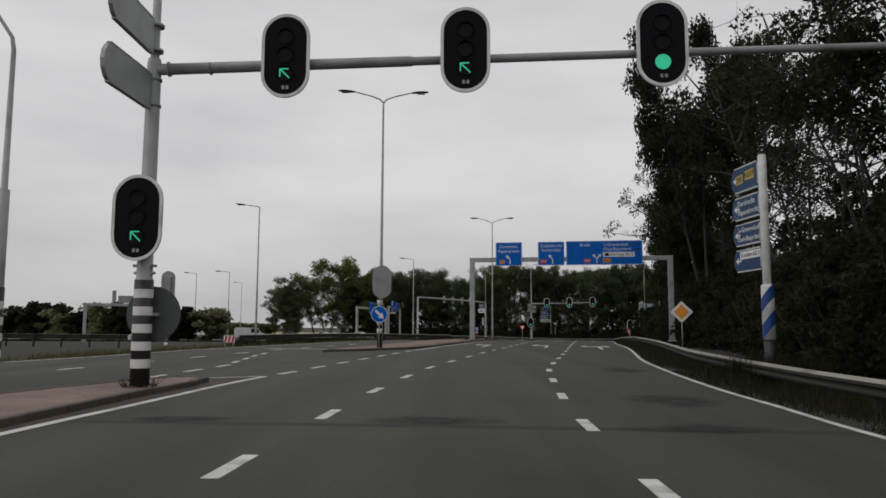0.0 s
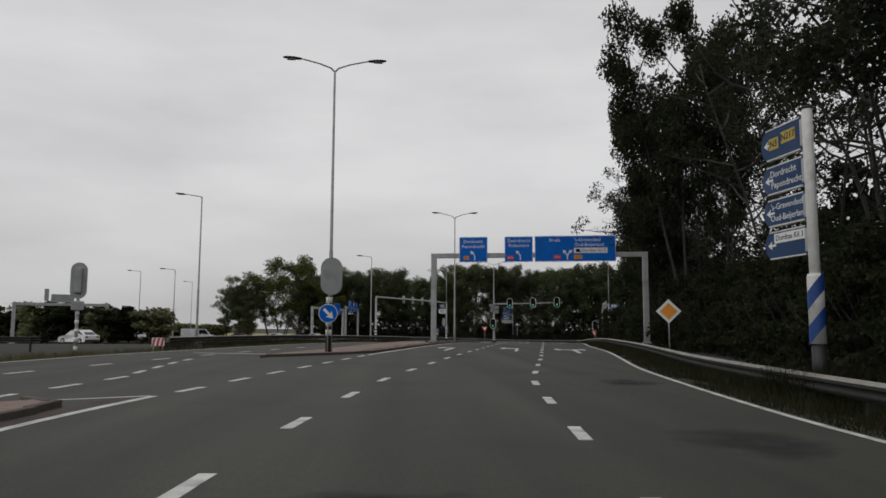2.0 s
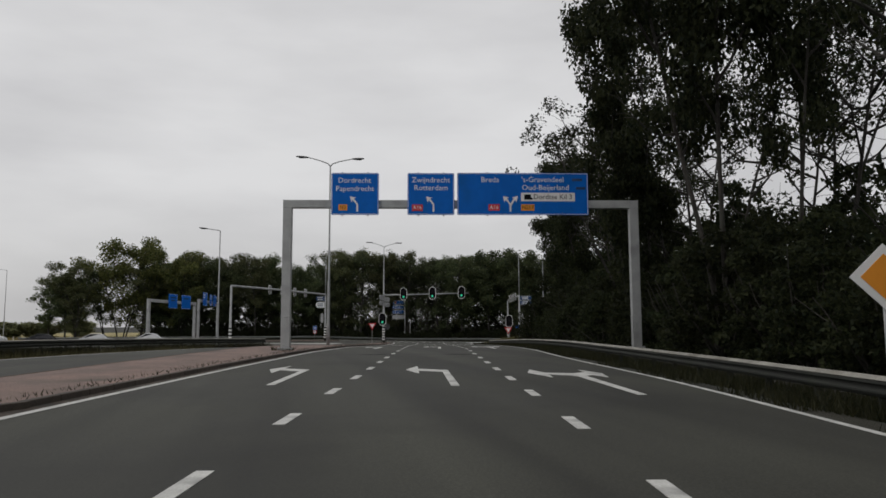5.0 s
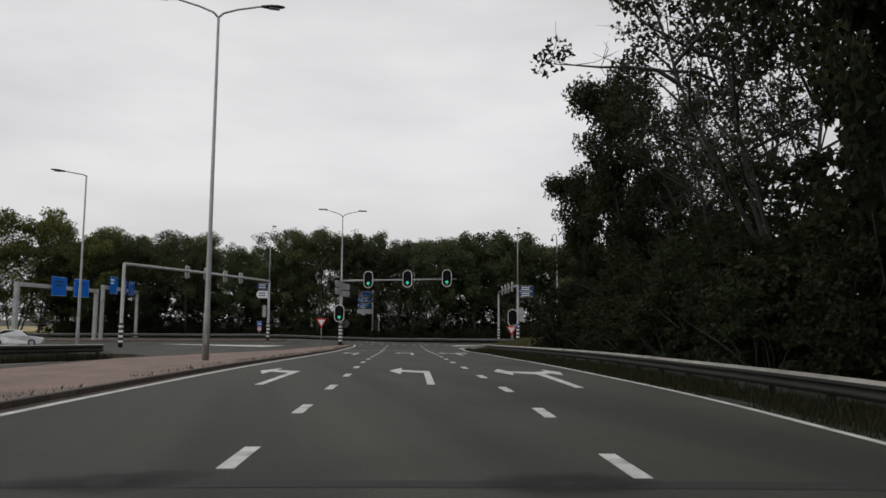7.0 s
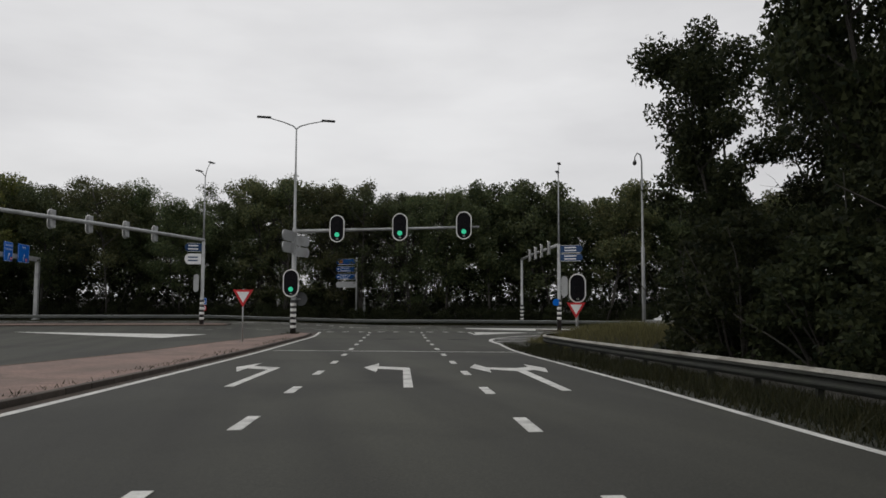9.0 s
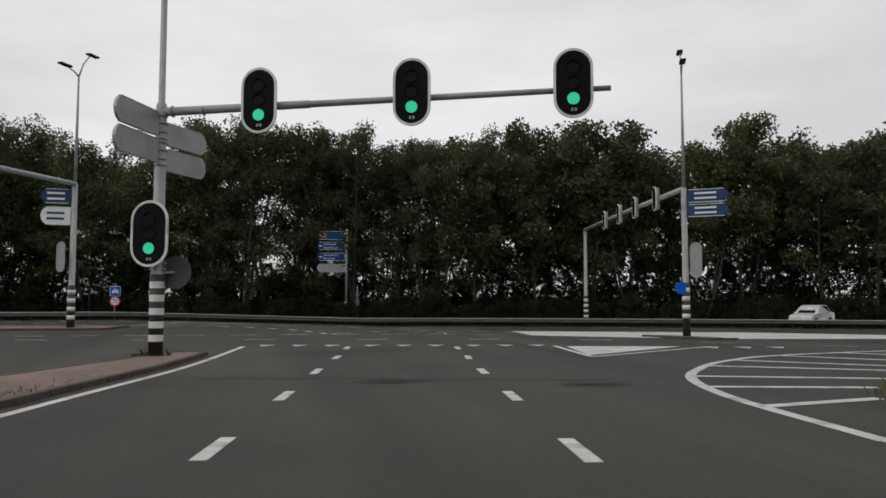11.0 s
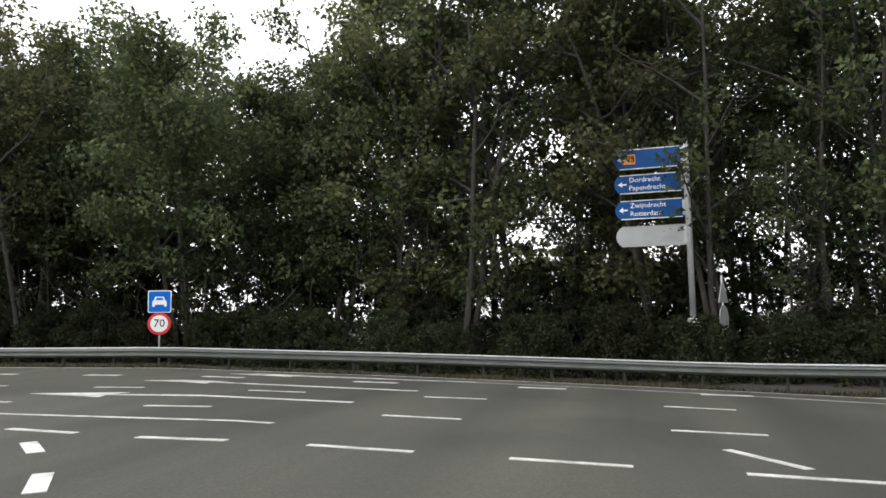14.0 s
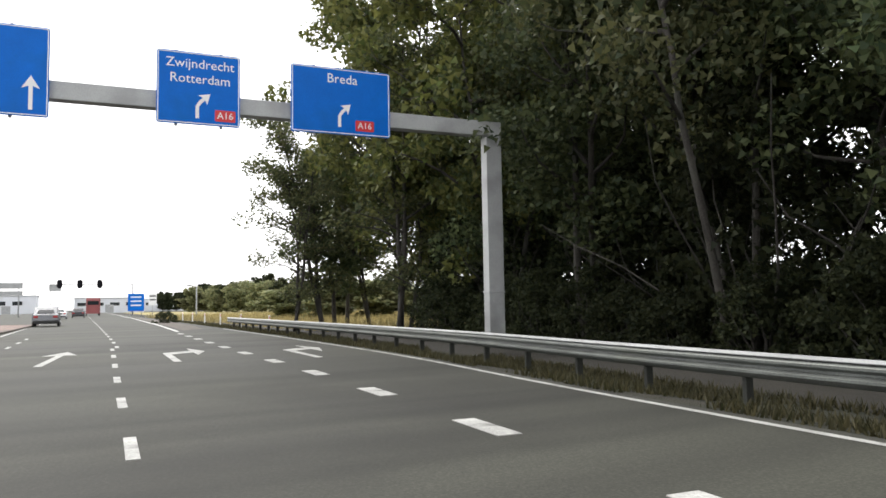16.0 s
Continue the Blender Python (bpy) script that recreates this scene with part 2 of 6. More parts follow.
LEAF_B = leaf_mat("warm_leaves", (0.040, 0.056, 0.026), (0.088, 0.110, 0.048), (0.12, 0.122, 0.05))
LEAF_Y = leaf_mat("light_leaves", (0.044, 0.064, 0.02), (0.105, 0.138, 0.038), (0.155, 0.155, 0.045))
# darker copy of the leaf material, with the shade of dense growth put in
LEAF_D = leaf_mat("shaded_leaves", (0.013, 0.019, 0.011), (0.030, 0.041, 0.020), (0.044, 0.050, 0.022), 0.1)
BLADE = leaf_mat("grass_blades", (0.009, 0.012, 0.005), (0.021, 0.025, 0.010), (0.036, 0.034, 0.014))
BLADE_T = leaf_mat("tan_blades", (0.035, 0.038, 0.013), (0.085, 0.082, 0.034), (0.15, 0.13, 0.06))
BLADE_V = leaf_mat("olive_blades", (0.022, 0.025, 0.010), (0.05, 0.05, 0.022), (0.085, 0.075, 0.038))
# paler than the other leaves: distance haze put into the colour
LEAF_P = leaf_mat("hazed_leaves", (0.09, 0.11, 0.05), (0.19, 0.21, 0.10), (0.24, 0.24, 0.12))
DIRT = mat("gutter_dirt", (0.05, 0.036, 0.026), 0.95, 0, 0.4, 2.0, 30, 0.6, 0.01, (0.02, 0.018, 0.014), 1.5)
BLADE_DRY = leaf_mat("dry_blades", (0.15, 0.13, 0.05), (0.34, 0.28, 0.11), (0.40, 0.33, 0.15))
RUBBER = mat("rubber", (0.015, 0.015, 0.015), 0.8, 0, 0.2, 5, 60, 0.1)
GLASS = mat("car_glass", (0.015, 0.018, 0.02), 0.08, 0, 0.05, 3, 30, 0.0)
CAR_WHITE = mat("white_car_paint", (0.62, 0.63, 0.64), 0.25, 0.1, 0.04, 2, 80, 0.0)
CAR_GREY = mat("grey_car_paint", (0.16, 0.165, 0.175), 0.25, 0.4, 0.05, 2, 80, 0.0)
CAR_DARK = mat("dark_car_paint", (0.03, 0.03, 0.035), 0.25, 0.4, 0.05, 2, 80, 0.0)
TAIL = mat("tail_lamp", (0.30, 0.01, 0.01), 0.3, 0, 0.05, 2, 80, 0.0)
BUSRED = mat("red_bus_paint", (0.20, 0.05, 0.05), 0.4, 0, 0.08, 1, 40, 0.0)
WALLPANEL = mat("pale_wall_panels", (0.55, 0.57, 0.6), 0.6, 0, 0.08, 0.2, 8, 0.1)


# ---- the lie of the land: a low crest on the approach, a slope down to the junction, and a far side that falls away to the north-east ----
FALL = Vector((0.8, 0.6))
LAND_Y = np.arange(-21, 154, 3.0)
_wide = np.linspace(-9, 9, 13)
_share = np.exp(-(_wide / 4.5) ** 2)
LAND_Z = [float((np.interp(y + _wide, (-10, 10, 25, 40, 52, 64, 76, 90, 105, 118, 128, 136), (0, 0, 0.04, 0.11, 0.12, 0.10, -0.04, -0.35, -0.73, -0.95, -1.05, -1.06)) * _share).sum() / _share.sum()) for y in LAND_Y]


def G(y):
    """Height of the road along the approach."""
    return float(np.interp(y, LAND_Y, LAND_Z))


def H(x, y):
    return G(y) - 0.52 * min(1.0, max(0.0, (FALL.x * x + FALL.y * y - 102.5) / 13.0))


def drape(bm):
    """Lay a flat mesh on the land: cut it where the slope bends, then lower it."""
    lo, hi = min(v.co.y for v in bm.verts), max(v.co.y for v in bm.verts)
    for y in LAND_Y:
        if lo < y < hi and 3 < y < 146:
            bmesh.ops.bisect_plane(bm, geom=bm.verts[:] + bm.edges[:] + bm.faces[:], plane_co=(0, float(y), 0), plane_no=(0, 1, 0))
    for s in (102.5, 115.5):
        bmesh.ops.bisect_plane(bm, geom=bm.verts[:] + bm.edges[:] + bm.faces[:], plane_co=(FALL.x * s, FALL.y * s, 0), plane_no=(FALL.x, FALL.y, 0))
    for v in bm.verts:
        v.co.z += H(v.co.x, v.co.y)
    return bm


# ---- mesh helpers ----
def part(name, bm, material, parent, label=""):
    """Link a bmesh as one mesh object under a thing or a part."""
    me = bpy.data.meshes.new(name)
    bm.to_mesh(me)
    bm.free()
    me.materials.append(material)
    ob = new(name, me)
    ob.parent = parent
    if label:
        tagged(ob, label)
    return ob


def thing(name, m, label, category, group="", kind="", level=True):
    """A top-level Empty, lifted or lowered with the land unless level is off."""
    ob = new(name)
    ob.empty_display_size = 0.3
    ob.matrix_basis = Matrix.Translation((0, 0, G(m.translation.y) if level else 0)) @ m
    return tagged(ob, label, category, group, kind)


def solo(name, bm, material, label, category, kind="", group=""):
    return tagged(part(name, bm, material, None), label, category, group, kind)


def add_box(bm, cx, cy, cz, sx, sy, sz, bevel=0.0, m=None):
    vs = bmesh.ops.create_cube(bm, size=1)["verts"]
    bmesh.ops.scale(bm, vec=(sx, sy, sz), verts=vs)
    bmesh.ops.translate(bm, vec=(cx, cy, cz), verts=vs)
    if bevel:
        es = list({e for v in vs for e in v.link_edges})
        out = bmesh.ops.bevel(bm, geom=es, offset=bevel, segments=2, affect="EDGES", profile=0.6)
        vs = list({v for f in out["faces"] for v in f.verts} | {v for v in vs if v.is_valid})
    if m is not None:
        bmesh.ops.transform(bm, matrix=m, verts=[v for v in vs if v.is_valid])
    return bm


def box(*a, **k):
    return add_box(bmesh.new(), *a, **k)


def add_tube(bm, pts, radii, seg=12, cap=True, smooth=True):
    """A round tube along points, its frame carried along without twisting."""
    pts = [Vector(p) for p in pts]
    if not hasattr(radii, "__len__"):
        radii = [radii] * len(pts)
    side = None
    rings = []
    for i, p in enumerate(pts):
        d = (pts[min(i + 1, len(pts) - 1)] - pts[max(i - 1, 0)]).normalized()
        if side is None:
            side = d.orthogonal().normalized()
        side = (side - d * side.dot(d)).normalized()
        up = d.cross(side)
        rings.append([bm.verts.new(p + (side * math.cos(2 * math.pi * k / seg) + up * math.sin(2 * math.pi * k / seg)) * radii[i]) for k in range(seg)])
    for a, b in zip(rings, rings[1:]):
        for k in range(seg):
            f = bm.faces.new((a[k], a[(k + 1) % seg], b[(k + 1) % seg], b[k]))
            f.smooth = smooth
    if cap:
        bm.faces.new(rings[0][::-1])
        bm.faces.new(rings[-1])
    return bm


def tube(pts, radii, seg=12, cap=True):
    return add_tube(bmesh.new(), pts, radii, seg, cap)


def add_prism(bm, outline, z0, z1, m=None, bevel=0.0):
    """An outline in the plane, raised from z0 to z1."""
    lo = [bm.verts.new((x, y, z0)) for x, y in outline]
    hi = [bm.verts.new((x, y, z1)) for x, y in outline]
    n = len(outline)
    top = bm.faces.new(hi)
    bm.faces.new(lo[::-1])
    for i in range(n):
        bm.faces.new((lo[i], lo[(i + 1) % n], hi[(i + 1) % n], hi[i]))
    if bevel:
        bmesh.ops.bevel(bm, geom=list(top.edges), offset=bevel, segments=1, affect="EDGES")
        vs = bm.verts[:]
    else:
        vs = lo + hi
    bmesh.ops.recalc_face_normals(bm, faces=bm.faces[:])
    if m is not None:
        bmesh.ops.transform(bm, matrix=m, verts=vs)
    return bm


def prism(outline, z0, z1, m=None, bevel=0.0):
    return add_prism(bmesh.new(), outline, z0, z1, m, bevel)


def along(pts, step=2.0):
    """A smooth line through plan points, as points about a step apart."""
    P = [Vector((x, y)) for x, y in pts]
    P = [2 * P[0] - P[1], *P, 2 * P[-1] - P[-2]]
    out = []
    for i in range(1, len(P) - 2):
        a, b, c, d = P[i - 1:i + 3]
        n = max(1, round((c - b).length / step))
        for k in range(n):
            t = k / n
            out.append(0.5 * (2 * b + (c - a) * t + (2 * a - 5 * b + 4 * c - d) * t * t + (3 * b - a - 3 * c + d) * t ** 3))
    return out + [P[-2]]


def offset(line, by):
    """The line moved to its right by that many metres."""
    out = []
    for i, p in enumerate(line):
        d = (line[min(i + 1, len(line) - 1)] - line[max(i - 1, 0)]).normalized()
        out.append(p + Vector((d.y, -d.x)) * by)
    return out


def strip(line, left, right, z, thick=0.0):
    """A flat band along a line, between two offsets to its right."""
    bm = bmesh.new()
    a, b = offset(line, left), offset(line, right)
    va, vb = [bm.verts.new((p.x, p.y, z)) for p in a], [bm.verts.new((p.x, p.y, z)) for p in b]
    for i in range(len(line) - 1):
        bm.faces.new((va[i], vb[i], vb[i + 1], va[i + 1]))
    bmesh.ops.recalc_face_normals(bm, faces=bm.faces[:])
    if thick:
        out = bmesh.ops.extrude_face_region(bm, geom=bm.faces[:])
        bmesh.ops.translate(bm, vec=(0, 0, -thick), verts=[v for v in out["geom"] if isinstance(v, bmesh.types.BMVert)])
        bmesh.ops.recalc_face_normals(bm, faces=bm.faces[:])
    return bm


def walk_along(line, start, step, end=1e9):
    """Places and headings along a line, from a start, a step apart."""
    s, nxt, out = 0.0, start, []
    for a, b in zip(line, line[1:]):
        d = (b - a).length
        while nxt <= s + d and nxt <= end:
            q = a + (b - a) * ((nxt - s) / d)
            out.append((q, math.atan2((b - a).y, (b - a).x)))
            nxt += step
        s += d
    return out


def length(line):
    return sum((b - a).length for a, b in zip(line, line[1:]))


def text(string, size, depth=0.004):
    """The built-in font as a mesh, centred on its origin, in the xz plane, facing -y."""
    cu = bpy.data.curves.new("lettering", "FONT")
    cu.body, cu.size, cu.extrude, cu.align_x, cu.align_y, cu.resolution_u = string, size, depth / 2, "CENTER", "CENTER", 2
    ob = new("lettering", cu)
    me = bpy.data.meshes.new_from_object(ob.evaluated_get(bpy.context.evaluated_depsgraph_get()))
    bpy.data.objects.remove(ob)
    bm = bmesh.new()
    bm.from_mesh(me)
    bpy.data.meshes.remove(me)
    bpy.data.curves.remove(cu)
    bmesh.ops.rotate(bm, matrix=Matrix.Rotation(radians(90), 3, "X"), verts=bm.verts[:])
    return bm


def moved(bm, x, y, z):
    bmesh.ops.translate(bm, vec=(x, y, z), verts=bm.verts[:])
    return bm


def capsule(w, h, seg=12):
    r = w / 2
    return [(r * math.cos(a), h / 2 - r + r * math.sin(a)) for a in np.linspace(0, math.pi, seg)] + \
        [(r * math.cos(a), -h / 2 + r + r * math.sin(a)) for a in np.linspace(math.pi, 2 * math.pi, seg)]


def circle(r, seg=28, cx=0, cy=0):
    return [(cx + r * math.cos(2 * math.pi * k / seg), cy + r * math.sin(2 * math.pi * k / seg)) for k in range(seg)]


def rounded(w, h, r, seg=5):
    out = []
    for sx, sy, a0 in ((1, 1, 0), (-1, 1, 90), (-1, -1, 180), (1, -1, 270)):
        out += [(sx * (w / 2 - r) + r * math.cos(radians(a0 + 90 * k / seg)), sy * (h / 2 - r) + r * math.sin(radians(a0 + 90 * k / seg))) for k in range(seg + 1)]
    return out


# a plate's outline is drawn in x and z; it faces -y, and y grows towards its back
FACE = Matrix.Rotation(radians(90), 4, "X")


def heading(dx, dy):
    """Turn, in degrees, that makes a thing's face (-y) look along dx, dy."""
    return math.degrees(math.atan2(dx, -dy))


# ---- the lie of the roads (plan lines, metres) ----
EDGE_R = along([(4.6, -40), (4.8, -12), (4.95, 0), (5.15, 8.6), (5.45, 12.3), (5.7, 15.6), (6.42, 21.2), (7.5, 28), (9.0, 35), (10.8, 43.4), (12.6, 52.5), (13.6, 57.8), (15.0, 64.5),
                (16.3, 72), (17.4, 79), (18.4, 85.5), (19.3, 90.3), (20.5, 97), (22.0, 105), (23.3, 111)], 1.0)
RIGHT_LINE = along([(4.6, -40), (4.8, -12), (4.95, 0), (5.15, 8.6), (5.45, 12.3), (5.7, 15.6), (6.42, 21.2), (7.5, 28), (9.0, 35), (10.75, 43.4), (12.3, 52.5), (13.35, 57.8), (14.78, 64.5),
                    (16.02, 72), (17.17, 79), (18.28, 85.5), (19.2, 90.3), (20.42, 97), (21.87, 105), (23.3, 111)], 1.0)
LINE_L = along([(-2.3, -40), (-2.05, 0), (-1.63, 10.9), (-1.33, 14.84), (-0.92, 18.77), (-0.34, 23.2), (0.46, 27.6), (2.2, 36.5), (4.5, 47.5), (6.27, 56.4), (7.85, 64.2), (9.4, 72.0), (11.0, 80.7), (12.52, 88.5), (14.02, 96.3), (14.78, 100.2), (18.5, 120.4), (19.3, 124.4), (20.15, 129.2)], 0.5)
LINE_R = along([(1.4, -40), (1.65, 0), (1.91, 9.9), (2.2, 13.7), (3.14, 22.06), (3.9, 26.2), (5.9, 36), (8.12, 47.5), (10.76, 60.94), (11.66, 65.38), (13.5, 75.64), (14.32, 80.26), (18.1, 100), (21.84, 119.7), (22.68, 123.9), (23.5, 128.2)], 0.5)
EDGE_L1 = along([(-5.8, -40), (-5.4, 0), (-5.12, 8.6), (-4.92, 12), (-4.7, 16.1), (-4.42, 18.68)], 1.0)
GUIDE_L = along([(-4.42, 18.68), (-4.2, 20), (-3.9, 22.2), (-3.5, 25.1), (-2.9, 29), (-1.6, 37.2)], 0.5)
EDGE_L2 = along([(-1.5, 37.4), (-0.32, 43.5), (1.05, 50.5), (2.7, 58.6), (3.58, 63), (5.6, 72), (7.42, 80.3), (8.2, 84), (9.18, 88.5), (10.22, 93.7), (11.8, 102), (13.2, 109.2), (14.7, 117), (15.8, 122.3), (16.8, 129.6)], 1.0)
FAR_EDGE = along([(95, 124), (62, 142.5), (49, 148.9), (41, 152.4), (33, 155.4), (26, 157.3), (20, 158.6), (14.6, 159.1), (8, 159.3), (0, 159.95), (-8, 160.9), (-20, 161.6), (-32, 162.1), (-45, 162.6), (-60, 163.2), (-80, 163.9), (-110, 165.0), (-150, 166.5), (-220, 169.1), (-300, 172)], 1.5)
OPP_EDGE = along([(-17.5, -40), (-16.2, 0), (-15.0, 24.9), (-14.0, 29), (-13.1, 35.5), (-11.2, 44), (-8.1, 57.9), (-4.6, 70), (-1.6, 80), (1.6, 89)], 1.0)

# ---- ground and carriageways ----
bm = bmesh.new()
bmesh.ops.create_grid(bm, x_segments=40, y_segments=40, size=2600)
for v in bm.verts:
    v.co.z = -0.27
drape(bm)
solo("ground", bm, GRASS, "wide flat grassland reaching to the horizon", "ground", "structure")
road = thing("road", Matrix.Identity(4), "dark grey asphalt carriageways with white lane markings", "road", "", "structure")


def flat(outline, z, thick=0.0):
    bm = bmesh.new()
    bm.faces.new([bm.verts.new((x, y, z)) for x, y in outline])
    bmesh.ops.triangulate(bm, faces=bm.faces[:])
    bmesh.ops.recalc_face_normals(bm, faces=bm.faces[:])
    if bm.faces[:][0].normal.z < 0:
        bmesh.ops.reverse_faces(bm, faces=bm.faces[:])
    drape(bm)
    if thick:
        out = bmesh.ops.extrude_face_region(bm, geom=bm.faces[:])
        bmesh.ops.translate(bm, vec=(0, 0, -thick), verts=[v for v in out["geom"] if isinstance(v, bmesh.types.BMVert)])
        bmesh.ops.recalc_face_normals(bm, faces=bm.faces[:])
    return bm


# the approach road, the junction and the cross road are one sheet
right_side = offset(RIGHT_LINE, 0.12)
sheet = [(p.x, p.y) for p in OPP_EDGE[::3]]
sheet += [(2.0, 92), (0.5, 97), (-6, 103), (-16, 110), (-30, 116), (-60, 121), (-300, 131)]
sheet += [(p.x, p.y) for p in offset(FAR_EDGE, 0.2)[::-1][::2]]
sheet += [(90, 92), (60, 108), (45, 114.5), (36, 116.5), (30.5, 115.8), (27.0, 113.6), (24.6, 110.0)]
sheet += [(p.x, p.y) for p in right_side[::-1][4::3]]
part("asphalt", flat(sheet, 0.0, 0.3), ASPHALT, road)


def shoulder(line, by, wide, drop=-0.262):
    """The verge that falls away from the carriageway's edge."""
    bm = bmesh.new()
    s = 1 if by > 0 else -1
    rows = [[bm.verts.new((p.x, p.y, z + H(p.x, p.y))) for p in offset(line, by + s * o)] for o, z in ((-0.02, -0.012), (0.35, -0.03), (wide, drop))]
    for a, b in zip(rows, rows[1:]):
        for i in range(len(line) - 1):
            bm.faces.new((a[i], a[i + 1], b[i + 1], b[i]))
    bmesh.ops.recalc_face_normals(bm, faces=bm.faces[:])
    for f in bm.faces:
        f.smooth = True
        if f.normal.z < 0:
            f.normal_flip()
    return bm


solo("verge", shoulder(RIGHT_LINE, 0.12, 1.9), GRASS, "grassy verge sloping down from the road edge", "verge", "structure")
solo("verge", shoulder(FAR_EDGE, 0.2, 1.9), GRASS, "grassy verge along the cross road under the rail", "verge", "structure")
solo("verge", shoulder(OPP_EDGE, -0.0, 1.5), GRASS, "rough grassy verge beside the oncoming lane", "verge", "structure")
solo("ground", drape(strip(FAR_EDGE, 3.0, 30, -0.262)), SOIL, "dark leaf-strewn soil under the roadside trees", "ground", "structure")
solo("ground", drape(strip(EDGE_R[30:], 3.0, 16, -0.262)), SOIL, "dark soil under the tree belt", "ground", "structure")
solo("ground", flat([(-300, 178), (-300, 420), (-60, 420), (-33, 168), (-60, 168.5)], -0.26), DRY, "yellow dry meadow beside the cross road", "meadow", "structure")

# ---- markings, laid on the road as thin paint ----
PAINT_Z = 0.007


def dash_mesh(l, w, paint=PAINT):
    bm = box(l / 2, 0, PAINT_Z - 0.005, l, w, 0.010)
    me = bpy.data.meshes.new("lane_dash")
    bm.to_mesh(me)
    bm.free()
    me.materials.append(paint)
    return me


def dashes(line, start, step, mesh, end=1e9):
    for q, a in walk_along(line, start, step, end):
        ob = new("lane_dash", mesh)
        ob.parent = road
        z0, z1 = H(q.x, q.y), H(q.x + 1.1 * math.cos(a), q.y + 1.1 * math.sin(a))
        zl, zr = H(q.x - 0.3 * math.sin(a), q.y + 0.3 * math.cos(a)), H(q.x + 0.3 * math.sin(a), q.y - 0.3 * math.cos(a))
        tilt = Matrix.Rotation(a, 4, "Z") @ Matrix.Rotation(-math.atan((z1 - z0) / 1.1), 4, "Y") @ Matrix.Rotation(math.atan((zl - zr) / 0.6), 4, "X")
        ob.matrix_basis = Matrix.Translation((q.x, q.y, z0)) @ tilt


def anchored(line, ends, mesh, reach=1.12):
    """Dashes about 4 m apart whose far ends fall on the given y places, and evenly between them."""
    marks = [dist_at(line, y) for y in ends]
    at = []
    for a, b in zip(marks, marks[1:]):
        n = max(1, round((b - a) / 4.0))
        at += [a + (b - a) * k / n for k in range(n)]
    at = [marks[0] - 4.0 * k for k in range(8, 0, -1)] + at + [marks[-1]]
    for s in at:
        if s - reach > 0:
            dashes(line, s - reach, 1e9, mesh)


def dist_at(line, y):
    s = 0
    for a, b in zip(line, line[1:]):
        if b.y >= y:
            return s + (b - a).length * (y - a.y) / (b.y - a.y)
        s += (b - a).length
    return s


def solid(line, w, name="edge_line", paint=PAINT):
    part(name, drape(strip(line, -w / 2, w / 2, PAINT_Z)), paint, road)


DASH = dash_mesh(1.12, 0.16)
DASH_S = dash_mesh(0.8, 0.17)
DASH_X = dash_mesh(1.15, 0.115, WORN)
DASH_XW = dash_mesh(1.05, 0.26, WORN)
solid(RIGHT_LINE, 0.125)
solid(EDGE_L1, 0.17)
solid(EDGE_L2, 0.17)
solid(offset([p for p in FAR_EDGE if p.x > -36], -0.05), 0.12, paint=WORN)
solid(along([(-32.2, 159.3), (-42, 159.95), (-52, 160.6), (-66, 161.3), (-90, 162.6), (-120, 164.0), (-170, 166.4), (-300, 171.5)], 1.5), 0.18)
anchored(LINE_L, (7.6, 11.55, 15.5, 19.48, 23.43, 31.28, 42.95, 56.95, 60.86, 64.77, 68.68, 72.58, 81.22, 85.14, 92.95, 100.73, 120.95, 124.88, 128.75), DASH)
anchored(LINE_R, (10.52, 14.48, 22.37, 30.15, 41.78, 55.8, 59.73, 67.48, 71.38, 80.26, 84.16, 91.94, 99.69, 120.1, 124.0, 127.85), DASH)
dashes(GUIDE_L, 0.9, 2.75, DASH)
dashes(along([(-7.1, 17), (-7.1, 19), (-7.0, 21), (-6.9, 23.4), (-7.2, 26), (-7.8, 31), (-8, 34)], 0.5), 1.0, 2.4, DASH)
dashes(along([(-12.2, 8), (-10.9, 20), (-9.6, 30), (-7.5, 42), (-5.4, 52)], 0.5), 1.0, 4.0, DASH)
solid(along([(-14.7, 24.9), (-13.7, 29), (-12.8, 35.5), (-10.9, 44), (-7.8, 57.9), (-4.3, 70), (-1.3, 80), (1.5, 87.6)], 1.0), 0.15)
# stop lines and give-way row
solid([Vector((13.3, 107.9)), Vector((21.9, 104.0))], 0.2, "stop_line")
solid([Vector((-9.6, 39.6)), Vector((-5.9, 38.2))], 0.3, "stop_line")
solid([Vector((-6.9, 17.4)), Vector((-4.5, 18.7))], 0.12, "stop_line")
row_dir = Vector((26.0 - 17.2, 127.75 - 130.1)).normalized()
tri = bmesh.new()
add_prism(tri, [(-0.26, 0), (0, -0.62), (0.26, 0)], PAINT_Z - 0.010, PAINT_Z)
tri_me = bpy.data.meshes.new("give_way_triangle")
tri.to_mesh(tri_me)
tri.free()
tri_me.materials.append(PAINT)
for x in (17.55, 18.6, 19.65, 20.95, 21.98, 23.02, 24.25, 25.27, 26.3, 31.2, 32.2, 33.2):
    q = Vector((x, 129.47 - 0.24 * (x - 20.95) - (1.3 if x > 30 else 0)))
    ob = new("give_way_triangle", tri_me)
    ob.parent, ob.matrix_basis = road, pose(q.x, q.y, H(q.x, q.y), 0, 0, math.degrees(math.atan2(row_dir.y, row_dir.x)))
